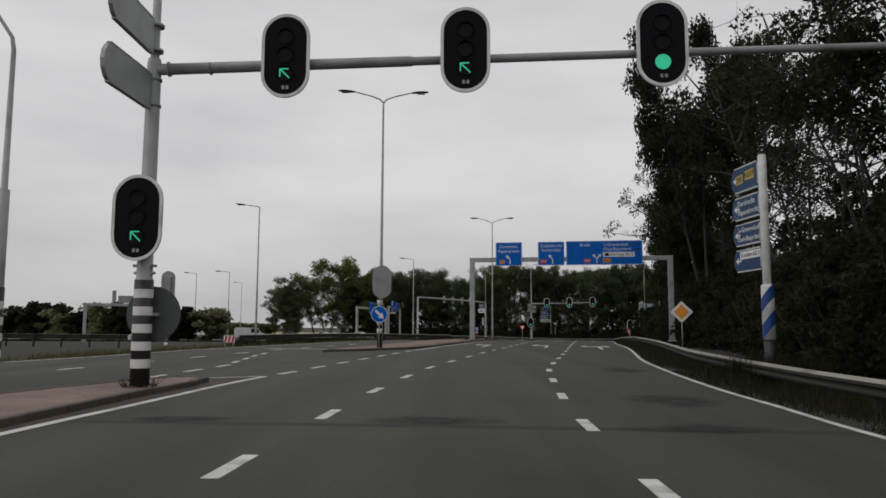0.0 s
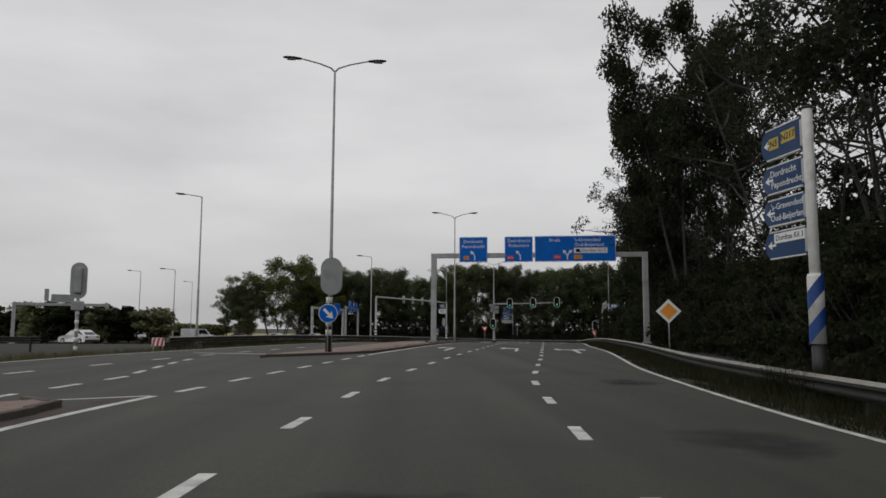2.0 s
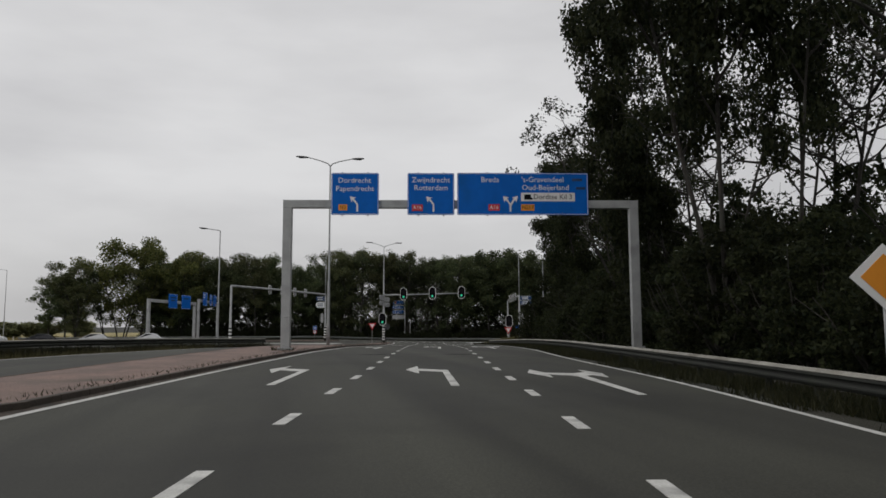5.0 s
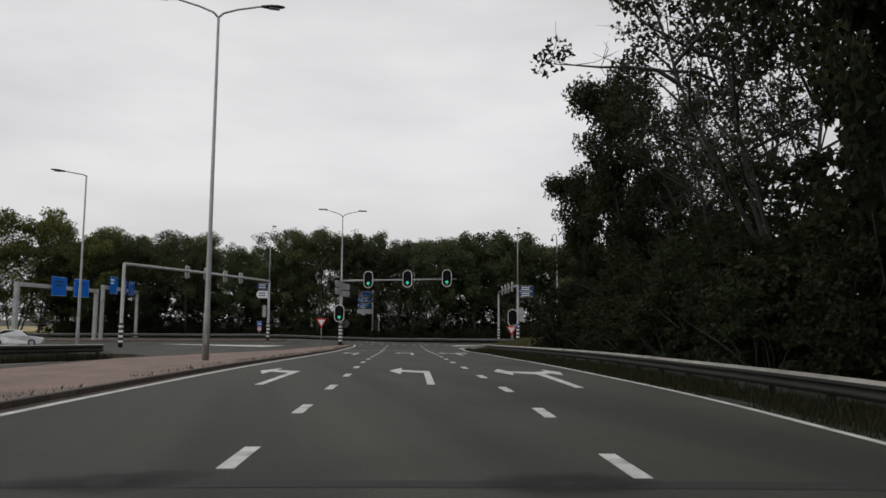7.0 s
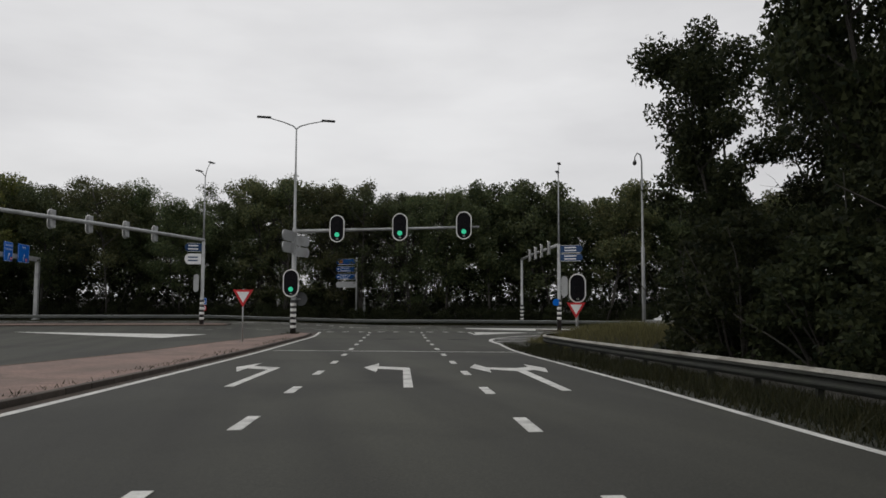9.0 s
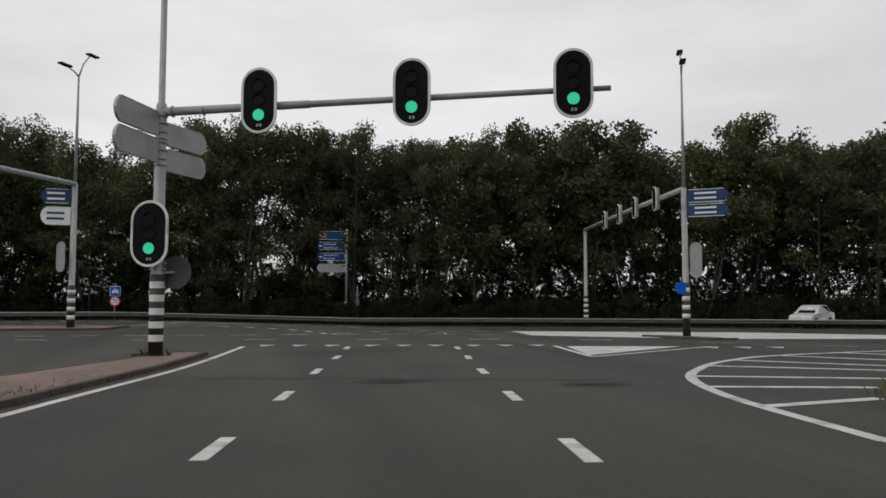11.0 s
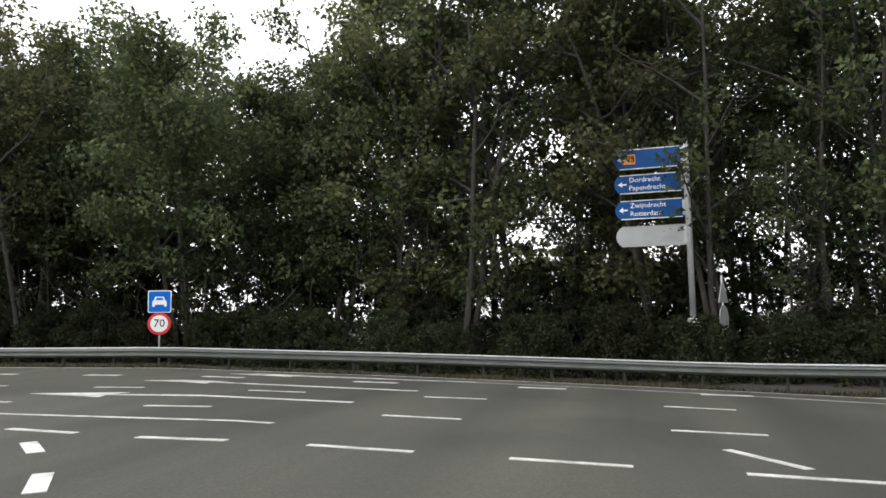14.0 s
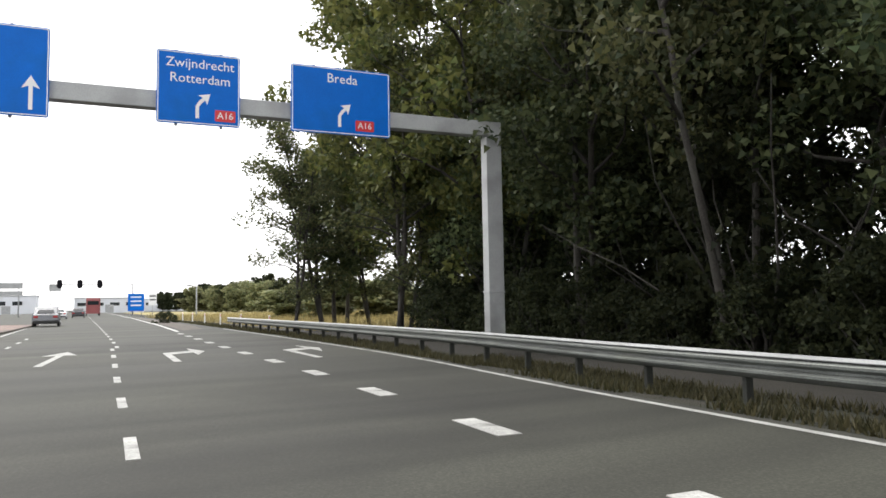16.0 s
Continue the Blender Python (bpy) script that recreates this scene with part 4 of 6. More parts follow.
def signal_mast(x, y, arm_to, label, heads, low, fork_turn, blades, disc, lamp_top=12.6, arm_z=6.37, rise=0.17, low_y=-0.28, size=(0.92, 1.66)):
    """A striped mast with a long arm. Its own x runs along the arm."""
    d = Vector((arm_to[0] - x, arm_to[1] - y))
    a = math.atan2(d.y, d.x)
    th = thing("signal_mast", pose(x, y, 0.12, 0, 0, math.degrees(a)), label, "signal mast", "signal masts")
    L = d.length
    zz = arm_z - 0.12
    part("pole", tube([(0, 0, 0), (0, 0, 2.05), (0, 0, 2.06), (0, 0, zz + 0.1), (0, 0, zz + 0.22), (0, 0, zz + 0.24), (0, 0, lamp_top * 0.78), (0, 0, lamp_top * 0.785), (0, 0, lamp_top)],
                      [0.165, 0.165, 0.15, 0.135, 0.12, 0.085, 0.075, 0.06, 0.045], 18), POLE, th)
    part("striped_sleeve", tube([(0, 0, 0.0), (0, 0, 2.02)], 0.178, 18), BLACKP, th, "black lower sleeve")
    bands(th, 0, 0, 0.1815, 0.33, 5, 0.17, 0.165)
    part("clamp", add_box(box(0, 0, 2.3, 0.44, 0.12, 0.05, 0.01), 0, 0, 2.16, 0.4, 0.1, 0.05, 0.01), POLE, th)
    part("arm", tube([(0.0, 0, zz), (L * 0.35, 0, zz + rise * 0.35), (L * 0.35 + 0.02, 0, zz + rise * 0.35), (L * 0.7, 0, zz + rise * 0.7), (L, 0, zz + rise)], [0.115, 0.10, 0.085, 0.078, 0.065], 16), POLE, th)
    for fx in (0.3, 1.15):
        part("arm_flange", tube([(fx, 0, zz), (fx + 0.02, 0, zz)], 0.15 if fx < 1 else 0.13, 14), POLE, th)
    for hx, show in heads:
        signal_head(th, hx, -0.3, zz + 0.08 + rise * hx / L, *size, show=show)
        part("bracket", box(hx, -0.12, zz + 0.05, 0.08, 0.34, 0.3, 0.01), POLE, th)
    if low:
        signal_head(th, low[0], low_y, low[1] - 0.12, 1.0, 1.68, low[2])
        part("bracket", box(low[0] / 2, low_y / 2, low[1] - 0.1, 0.12, 0.3, 0.1, 0.01), POLE, th)
    inv = th.matrix_basis.inverted()
    for bx, by, z0, z1 in blades:
        p0, p1 = inv @ Vector((x, y, 0)), inv @ Vector((bx, by, 0))
        dd = (p1 - p0).normalized() * 0.17
        blade(th, dd.x, dd.y, p1.x, p1.y, z0 - 0.12, z1 - 0.12, SIGNBACK, "direction_blade", "grey back of a direction blade", False)
        part("clamp", tube([(0, 0, z0 + 0.1 - 0.12), (0, 0, z0 + 0.16 - 0.12)], 0.16, 16), POLE, th)
        part("clamp", tube([(0, 0, z1 - 0.1 - 0.12), (0, 0, z1 - 0.04 - 0.12)], 0.16, 16), POLE, th)
    if disc:
        q = inv @ Vector((disc[0], disc[1], 0))
        part("round_sign", prism(circle(disc[3]), -0.008, 0.008, Matrix.Translation((q.x, 0.23, disc[2] - 0.12)) @ FACE), DISCBACK, th, "dark grey back of a round sign")
        part("bracket", box(q.x / 2 + 0.05, 0.15, disc[2] - 0.12, 0.3, 0.12, 0.06), POLE, th)
    if fork_turn is not None:
        f = math.radians(fork_turn) - a
        rot = Matrix.Rotation(f, 4, "Z")
        for s in (-1, 1):
            pts = [(0, 0, lamp_top - 0.04), (s * 0.2, 0, lamp_top + 0.15), (s * 0.75, 0, lamp_top + 0.35), (s * 1.6, 0, lamp_top + 0.55)]
            part("lamp_arm", tube([rot @ Vector(p) for p in pts], [0.042, 0.04, 0.035, 0.03], 10), POLE, th)
            bmh = bmesh.new()
            p0 = rot @ Vector((s * 1.55, 0, lamp_top + 0.54))
            add_box(bmh, s * 1.95, 0, lamp_top + 0.6, 0.85, 0.3, 0.1, 0.045, rot)
            part("lamp_head", bmh, BLACKP, th, "dark flat lamp head")
    return th


signal_mast(-5.80, 14.42, (9.0, 13.4), "grey signal mast with striped foot and overhead arm",
            [(2.77, "arrow"), (6.26, "arrow"), (9.95, "disc")], (-0.06, 3.33, "arrow"), -4,
            [(-5.88, 12.4, 5.5, 6.23), (-5.78, 12.35, 6.63, 7.35)], (-5.68, 14.6, 1.48, 0.55), size=(0.95, 1.68))
signal_mast(14.78, 124.84, (25.3, 120.6), "grey signal mast with striped foot and overhead arm at the junction",
            [(2.76, "disc"), (6.62, "disc"), (10.46, "disc")], (-0.08, 3.16, "disc"), 0,
            [(14.0, 123.05, 5.68, 6.3), (14.0, 123.0, 4.98, 5.6), (15.75, 126.35, 5.5, 6.1), (15.75, 126.3, 4.82, 5.4)], (15.25, 125.0, 2.2, 0.42), arm_z=6.33)

lamp_post(-3.32, 38.78, 3, 13.3, 2, "tall forked street lamp on the brick median")
lamp_post(5.31, 81.03, -2, 13.0, 2, "tall forked street lamp on the brick median")
lamp_post(-17.1, 66.9, 20, 12.2, 1, "tall street lamp with a single arm", -0.27, 1.9)
lamp_post(-4.5, 106.0, 20, 11.8, 1, "tall street lamp with a single arm", -0.27, 1.9)
lamp_post(-43, 126.5, 10, 11.4, 1, "tall street lamp with a single arm", -0.27, 1.9)
lamp_post(-50.8, 183, 10, 13.2, 1, "tall street lamp with a single arm", -0.27, 1.9)
lamp_post(-33.0, 112, 10, 10.4, 1, "tall street lamp with a single arm", -0.27, 1.9)


# ---- overhead sign gantries ----
def frame_border(w, h, t, d):
    bm = bmesh.new()
    for cx, cz, sx, sz in ((0, h / 2 - t, w - 2 * t, t * 0.6), (0, -h / 2 + t, w - 2 * t, t * 0.6), (-w / 2 + t, 0, t * 0.6, h - 2 * t), (w / 2 - t, 0, t * 0.6, h - 2 * t)):
        add_box(bm, cx, d, cz, sx, 0.006, sz)
    return bm


def stroke(pts, w, y):
    """A painted stroke along points in x and z."""
    bm = bmesh.new()
    P = [Vector(p) for p in pts]
    left, right = [], []
    for i, p in enumerate(P):
        d = (P[min(i + 1, len(P) - 1)] - P[max(i - 1, 0)]).normalized()
        nrm = Vector((-d.y, d.x)) * w / 2
        left.append(p + nrm)
        right.append(p - nrm)
    add_prism(bm, [(p.x, p.y) for p in left + right[::-1]], -y - 0.003, -y + 0.003, FACE)
    return bm


def arrow_head(bm, tip, d, size, y):
    d = Vector(d).normalized()
    n = Vector((-d.y, d.x))
    t = Vector(tip)
    a = [t + d * size * 0.5, t - d * size * 0.5 + n * size * 0.62, t - d * size * 0.28, t - d * size * 0.5 - n * size * 0.62]
    add_prism(bm, [(p.x, p.y) for p in a], -y - 0.0031, -y + 0.0029, FACE)
    return bm


def sign_panel(parent, x0, x1, z0, z1, depth, texts, boxes, strokes, label, material=None):
    """A blue panel in front of the beam. texts: string, x, z, size. boxes: x, z, w, h, material, string, ink. All measured from the panel's upper left corner."""
    w, h = x1 - x0, z1 - z0
    cx, cz = (x0 + x1) / 2, (z0 + z1) / 2
    panel = part("sign_panel", prism(rounded(w, h, 0.06), -0.025, 0.025, FACE), material or BLUE, parent, label)
    panel.matrix_basis = Matrix.Translation((cx, depth, cz))
    part("border", frame_border(w, h, 0.035, -0.027), SIGNWHITE, panel)
    for s in (-1, 1):
        part("mounting_rail", box(s * w * 0.27, 0.06, 0, 0.07, 0.07, h + 0.1, 0.01), GANTRY, panel)
    at = lambda x, z: (-w / 2 + x, h / 2 - z)
    for s, x, z, size in texts:
        a, b = at(x, z)
        part("lettering", moved(text(s, size), a, -0.029, b), SIGNWHITE, panel)
    for x, z, bw, bh, m, s, ink in boxes:
        a, b = at(x, z)
        bx = part("number_field", prism(rounded(bw, bh, 0.03), -0.003, 0.003, Matrix.Translation((a, -0.029, b)) @ FACE), m, panel)
        if s:
            part("lettering", moved(text(s, bh * 0.82), a, -0.035, b), ink, bx)
    for pts, width, tip in strokes:
        bm = stroke([at(*p) for p in pts], width, -0.029)
        if tip:
            p, q = Vector(at(*pts[-2])), Vector(at(*pts[-1]))
            arrow_head(bm, q, q - p, tip, -0.029)
        part("arrow", bm, SIGNWHITE, panel)
    return panel


def gantry(a, b, z0, z1, leg, label, foot):
    d = Vector((b[0] - a[0], b[1] - a[1]))
    th = thing("sign_gantry", pose(a[0], a[1], foot, 0, 0, math.degrees(math.atan2(d.y, d.x))), label, "sign gantry", "sign gantries")
    L = d.length
    part("beam", box(L / 2, 0, (z0 + z1) / 2 - foot, L + leg * 0.9, 0.34, z1 - z0, 0.02), GANTRY, th)
    for x in (0, L):
        col = part("column", box(x, 0, (z0 - foot) / 2, leg, 0.36, z0 - foot, 0.02), GANTRY, th)
        part("column_foot", box(x, 0, 0.05, leg + 0.22, 0.6, 0.1, 0.015), GANTRY, col)
        part("collar", box(x, 0, 1.55, leg + 0.03, 0.385, 0.05, 0.008), GANTRY, col)
        part("hatch_door", box(x, -0.185, 1.0, leg * 0.5, 0.02, 0.5, 0.006), GANTRY, col)
        for bx in (-1, 1):
            part("bolt", tube([(x + bx * (leg / 2 + 0.06), -0.24, 0.1), (x + bx * (leg / 2 + 0.06), -0.24, 0.14)], 0.025, 8), GALV, col)
    part("end_cap", box(-leg * 0.46, 0, (z0 + z1) / 2 - foot, 0.03, 0.37, z1 - z0 + 0.03, 0.006), GANTRY, th)
    part("end_cap", box(L + leg * 0.46, 0, (z0 + z1) / 2 - foot, 0.03, 0.37, z1 - z0 + 0.03, 0.006), GANTRY, th)
    return th


g1 = gantry((2.45, 63.86), (18.84, 60.93), 6.84, 7.22, 0.42, "grey steel gantry with three blue direction signs", 0.1)
DIR_L = lambda x: [([(x, 1.87), (x, 1.52), (x - 0.12, 1.36), (x - 0.26, 1.22)], 0.085, 0.26)]
sign_panel(g1, 2.09, 4.35, 6.38, 8.40, -0.30, [("Dordrecht", 1.1, 0.37, 0.36), ("Papendrecht", 1.12, 0.77, 0.36)],
           [(0.56, 1.67, 0.42, 0.29, ORANGE, "N3", BLACK)], DIR_L(1.24), "blue direction sign with white place names and an arrow")
sign_panel(g1, 5.72, 7.96, 6.38, 8.40, -0.30, [("Zwijndrecht", 1.12, 0.34, 0.37), ("Rotterdam", 1.12, 0.72, 0.37)],
           [(0.47, 1.68, 0.52, 0.31, RED, "A16", SIGNWHITE)], DIR_L(1.24), "blue direction sign with white place names and an arrow")
sign_panel(g1, 8.10, 14.41, 6.38, 8.42, -0.30, [("Breda", 1.58, 0.34, 0.37), ("'s-Gravendeel", 4.12, 0.33, 0.37), ("Oud-Beijerland", 4.25, 0.72, 0.37)],
           [(1.76, 1.68, 0.54, 0.31, RED, "A16", SIGNWHITE), (3.38, 1.68, 0.64, 0.31, ORANGE, "N217", BLACK), (4.36, 1.17, 2.6, 0.42, SIGNWHITE, "", BLACK),
            (5.78, 0.33, 0.5, 0.13, FADED, "", BLACK), (5.95, 0.74, 0.45, 0.13, FADED, "", BLACK)],
           [([(2.55, 1.88), (2.55, 1.55), (2.42, 1.36), (2.28, 1.22)], 0.085, 0.26), ([(2.55, 1.6), (2.68, 1.36), (2.82, 1.22)], 0.085, 0.26)],
           "wide blue direction sign with place names and a forked arrow")
p3 = [c for c in g1.children if c.name.startswith("sign_panel")][-1]
part("lettering", moved(text("Dordtse Kil 3", 0.34), 4.6 - 3.155, -0.036, 1.02 - 1.17), BLACK, p3)
part("pictogram", prism([(-0.2, -0.13), (0.2, -0.13), (0.2, -0.05), (0.12, -0.02), (0.12, 0.12), (-0.2, 0.12)], -0.002, 0.002, Matrix.Translation((3.42 - 3.155, -0.036, 1.02 - 1.17)) @ FACE), BLACK, p3)

g2 = gantry((-11.3, 148.17), (-9.97, 164.84), 6.14, 6.58, 0.5, "grey steel gantry with blue direction signs over the cross road", 0.0)
R_AR = lambda x, z: [([(x, z), (x, z - 0.3), (x + 0.08, z - 0.42), (x + 0.22, z - 0.55)], 0.085, 0.25)]
sign_panel(g2, 10.70, 13.43, 5.80, 7.60, -0.30, [("Breda", 1.38, 0.30, 0.36)], [(2.0, 1.53, 0.52, 0.29, RED, "A16", SIGNWHITE)], R_AR(1.3, 1.6), "bright blue direction sign with an arrow bearing right")
sign_panel(g2, 7.42, 9.40, 5.76, 7.58, -0.30, [("Zwijndrecht", 1.02, 0.3, 0.33), ("Rotterdam", 1.02, 0.68, 0.33)], [(1.62, 1.56, 0.5, 0.29, RED, "A16", SIGNWHITE)], R_AR(0.95, 1.66), "bright blue direction sign with place names and an arrow")
sign_panel(g2, 1.75, 5.12, 5.65, 7.75, -0.30, [], [(0.9, 0.4, 1.5, 0.22, SIGNWHITE, "", BLACK), (0.9, 0.8, 1.2, 0.22, SIGNWHITE, "", BLACK)], [([(3.0, 1.95), (3.0, 1.3)], 0.085, 0.3)], "bright blue direction sign with an arrow straight on")

g3 = gantry((-15.6, 131.0), (-11.7, 146.6), 5.6, 6.0, 0.45, "grey steel gantry with blue signs over the side road", 0.0)
sign_panel(g3, 5.6, 8.6, 4.9, 6.9, -0.30, [], [(1.5, 0.5, 1.8, 0.2, FADED, "", BLACK), (1.5, 0.9, 1.4, 0.2, FADED, "", BLACK)], [], "blue direction sign seen from far")
sign_panel(g3, 10.2, 13.6, 4.9, 6.9, -0.30, [], [(1.7, 0.5, 1.8, 0.2, FADED, "", BLACK)], [], "blue direction sign seen from far")
g4 = gantry((-47, 96), (-38, 101), 4.4, 4.75, 0.4, "distant grey gantry over the far carriageway", -0.27)
part("sign_back", box(5.2, 0.1, 5.6, 2.6, 0.06, 1.0, 0.02), SIGNBACK, g4, "grey back of a sign")
part("sign_back", box(3.4, 0.1, 6.0, 0.5, 0.06, 1.5, 0.02), SIGNBACK, g4, "grey back of a sign")


# ---- portal masts over the side road, seen from behind ----
def portal(a, b, top, label, heads, lamp, foot=-0.2, head_h=1.3, lift=0.0):
    d = Vector((b[0] - a[0], b[1] - a[1]))
    ang = math.atan2(d.y, d.x)
    L = d.length
    th = thing("signal_portal", pose(a[0], a[1], foot, 0, 0, math.degrees(ang)), label, "signal portal", "signal portals")
    t = top - foot
    for x, tall, up in ((0, t, lift), (L, t, 0.0)):
        col = part("column", tube([(x, 0, 0), (x, 0, 2.2), (x, 0, 2.21), (x, 0, tall)], [0.17, 0.165, 0.15, 0.13], 16), POLE, th)
        part("striped_sleeve", tube([(x, 0, 0.0), (x, 0, 2.2 + up)], 0.185, 16), BLACKP, col, "black lower sleeve")
        for k in range(4):
            part("white_band", tube([(x, 0, 0.5 + up + k * 0.42), (x, 0, 0.71 + up + k * 0.42)], 0.188, 16), WHITE, col)
    part("arm", tube([(0, 0, t - 0.02), (L * 0.5, 0, t + 0.04), (L, 0, t - 0.02)], 0.13, 16), GANTRY, th)
    for x in heads:
        signal_head(th, x, 0.35, t - 0.05, 0.62, head_h, None, False)
        part("bracket", box(x, 0.2, t, 0.08, 0.3, 0.2, 0.01), POLE, th)
    if lamp is not None:
        x = L if lamp else 0
        h = 12.7 - foot
        part("lamp_pole", tube([(x, 0, t), (x, 0, h * 0.8), (x, 0, h)], [0.085, 0.065, 0.045], 12), POLE, th)
        for s, up in ((-1, 0.25), (1, 1.3)):
            q = Matrix.Rotation(-ang + radians(62), 3, "Z") @ Vector((s * 0.75, 0, up))
            part("lamp_arm", tube([(x, 0, h - 0.03), (x + q.x * 0.4, q.y * 0.4, h + q.z * 0.55), (x + q.x, q.y, h + q.z)], [0.042, 0.036, 0.03], 10), POLE, th)
            bmh = bmesh.new()
            add_box(bmh, 0, 0, 0, 0.75, 0.3, 0.1, 0.045, Matrix.Translation((x + q.x * 1.25, q.y * 1.25, h + q.z + 0.05)) @ Matrix.Rotation(-ang + radians(62), 4, "Z"))
            part("lamp_head", bmh, BLACKP, th, "dark flat lamp head")
    return th


pl = portal((-4.39, 120.85), (8.1, 144.8), 7.2, "grey steel signal portal across the side road", [10.0, 13.4, 17.2, 20.6], True, -0.1)
pr = portal((37.35, 136.85), (42.06, 158.48), 6.95, "grey steel signal portal across the far road", [3.5, 7.4, 10.9, 14.6], False, -0.5, lift=0.6)
inv = pl.matrix_basis.inverted()
for z0, z1, m in ((6.28, 7.0, FADED), (5.2, 6.1, SIGNWHITE)):
    p0, p1 = inv @ Vector((7.95, 144.75, 0)), inv @ Vector((6.6, 144.7, 0))
    bl = blade(pl, p0.x, p0.y, p1.x, p1.y, z0, z1, m, "direction_blade", "direction blade with white edge")
    a = math.atan2((p1 - p0).y, (p1 - p0).x)
    for dz in (0.14, -0.14):
        ob = part("lettering_bar", box(0, 0.046, 0, 0.8, 0.008, 0.11), SIGNWHITE if m is FADED else FADED, bl)
        ob.matrix_basis = Matrix.Translation((p0.x * 0.5 + p1.x * 0.5, p0.y * 0.5 + p1.y * 0.5, (z0 + z1) / 2 + dz)) @ Matrix.Rotation(a, 4, "Z")
q = inv @ Vector((7.6, 144.6, 0))
part("board_back", prism(capsule(0.5, 1.5), -0.02, 0.02, Matrix.Translation((q.x, q.y, 3.6)) @ Matrix.Rotation(radians(-30) - math.atan2(23.95, 12.49), 4, "Z") @ FACE), SIGNBACK, pl, "grey back of a signal board")
inv = pr.matrix_basis.inverted()
for z0, z1, m in ((6.72, 7.36, FADED), (6.02, 6.63, FADED)):
    p1 = inv @ Vector((38.95, 135.6, 0))
    p0 = inv @ Vector((37.45, 136.75, 0))
    bl = blade(pr, p0.x, p0.y, p1.x, p1.y, z0, z1, m, "direction_blade", "blue direction blade with white edge")
    mid = p0.lerp(p1, 0.45)
    a = math.atan2((p1 - p0).y, (p1 - p0).x)
    for k, dz in enumerate((0.12, -0.12)):
        ob = part("lettering_bar", box(0, -0.046, 0, 1.0, 0.008, 0.09), SIGNWHITE, bl)
        ob.matrix_basis = Matrix.Translation((mid.x, mid.y, (z0 + z1) / 2 + dz)) @ Matrix.Rotation(a, 4, "Z")
q = inv @ Vector((37.62, 136.35, 0))
part("board_back", prism(capsule(0.55, 1.72), -0.02, 0.02, Matrix.Translation((q.x, q.y, 3.9)) @ Matrix.Rotation(radians(-38) - math.atan2(21.63, 4.71), 4, "Z") @ FACE), SIGNBACK, pr, "grey back of a signal board")
q = inv @ Vector((37.05, 136.75, 0))
part("round_sign", prism(circle(0.3), -0.01, 0.01, Matrix.Translation((q.x, q.y, 2.55)) @ Matrix.Rotation(radians(-14) - math.atan2(21.63, 4.71), 4, "Z") @ FACE), BLUE, pr, "small blue round sign")


# ---- road signs on posts ----
def post(parent, x, y, tall, r=0.03, material=GALV):
    return part("post", tube([(x, y, 0), (x, y, tall)], r, 10), material, parent)


def sign_post(x, y, face, label, tall, foot=-0.27, category="road sign"):
    th = thing("road_sign", pose(x, y, foot, 0, 0, heading(*face)), label, category)
    post(th, 0, 0.04, tall)
    return th


def nested(parent, name, outline, z, y, material, label="", thick=0.012):
    return part(name, prism(outline, -thick / 2, thick / 2, Matrix.Translation((0, y, z)) @ FACE), material, parent, label)


DIAMOND = lambda r: [(r, 0), (0, r), (-r, 0), (0, -r)]
th = sign_post(12.66, 39.27, (-0.31, -0.95), "orange and white diamond priority-road sign on a thin post", 2.75)
nested(th, "sign_plate", DIAMOND(0.58), 2.3, -0.02, SIGNWHITE, "white diamond plate")
nested(th, "sign_field", DIAMOND(0.40), 2.3, -0.031, ORANGE, "orange diamond field")
TRI = lambda r: [(r * math.sin(a), r * math.cos(a)) for a in (math.pi, math.pi * 5 / 3, math.pi / 3)]


def give_way(x, y, face, z, foot, r=0.55):
    th = sign_post(x, y, face, "red-edged white triangular give-way sign on a post", z - foot + 0.3, foot)
    nested(th, "sign_plate", TRI(r), z - foot, -0.02, RED, "red triangle plate")
    nested(th, "sign_field", TRI(r * 0.62), z - foot, -0.031, SIGNWHITE, "white triangle field")
    return th


give_way(12.02, 113.5, (-0.1, -1), 2.2, 0.11, 0.52)
give_way(28.9, 115.0, (-0.35, -0.94), 1.66, -0.1, 0.56)

# the blue keep-right disc and the signal back on the median's first lamp
th = sign_post(-3.36, 38.4, (0.1, -1), "blue round sign with a white slanting arrow on the median", 2.4, 0.11)
nested(th, "sign_plate", circle(0.43), 1.72, -0.05, SIGNWHITE, "white disc edge")
nested(th, "sign_field", circle(0.40), 1.72, -0.061, BLUE, "blue disc")
bm = stroke([(-0.2, 1.92), (0.1, 1.62)], 0.12, -0.07)
arrow_head(bm, (0.13, 1.59), (1, -1), 0.3, -0.07)
part("arrow", bm, SIGNWHITE, th)
part("striped_sleeve", tube([(0.04, 0.36, 0), (0.04, 0.36, 2.5)], 0.14, 16), BLACKP, th, "black sleeve round the lamp foot")
for z in (0.72, 1.15, 2.2):
    part("white_band", tube([(0.04, 0.36, z), (0.04, 0.36, z + 0.26)], 0.143, 16), WHITE, th)
part("board_back", prism(capsule(0.98, 1.72), -0.02, 0.02, Matrix.Translation((0.12, 0.1, 3.42)) @ FACE), SIGNBACK, th, "grey back of a signal board")
part("signal_case", box(0.12, 0.23, 3.42, 0.34, 0.2, 1.1, 0.04), SIGNBACK, th)

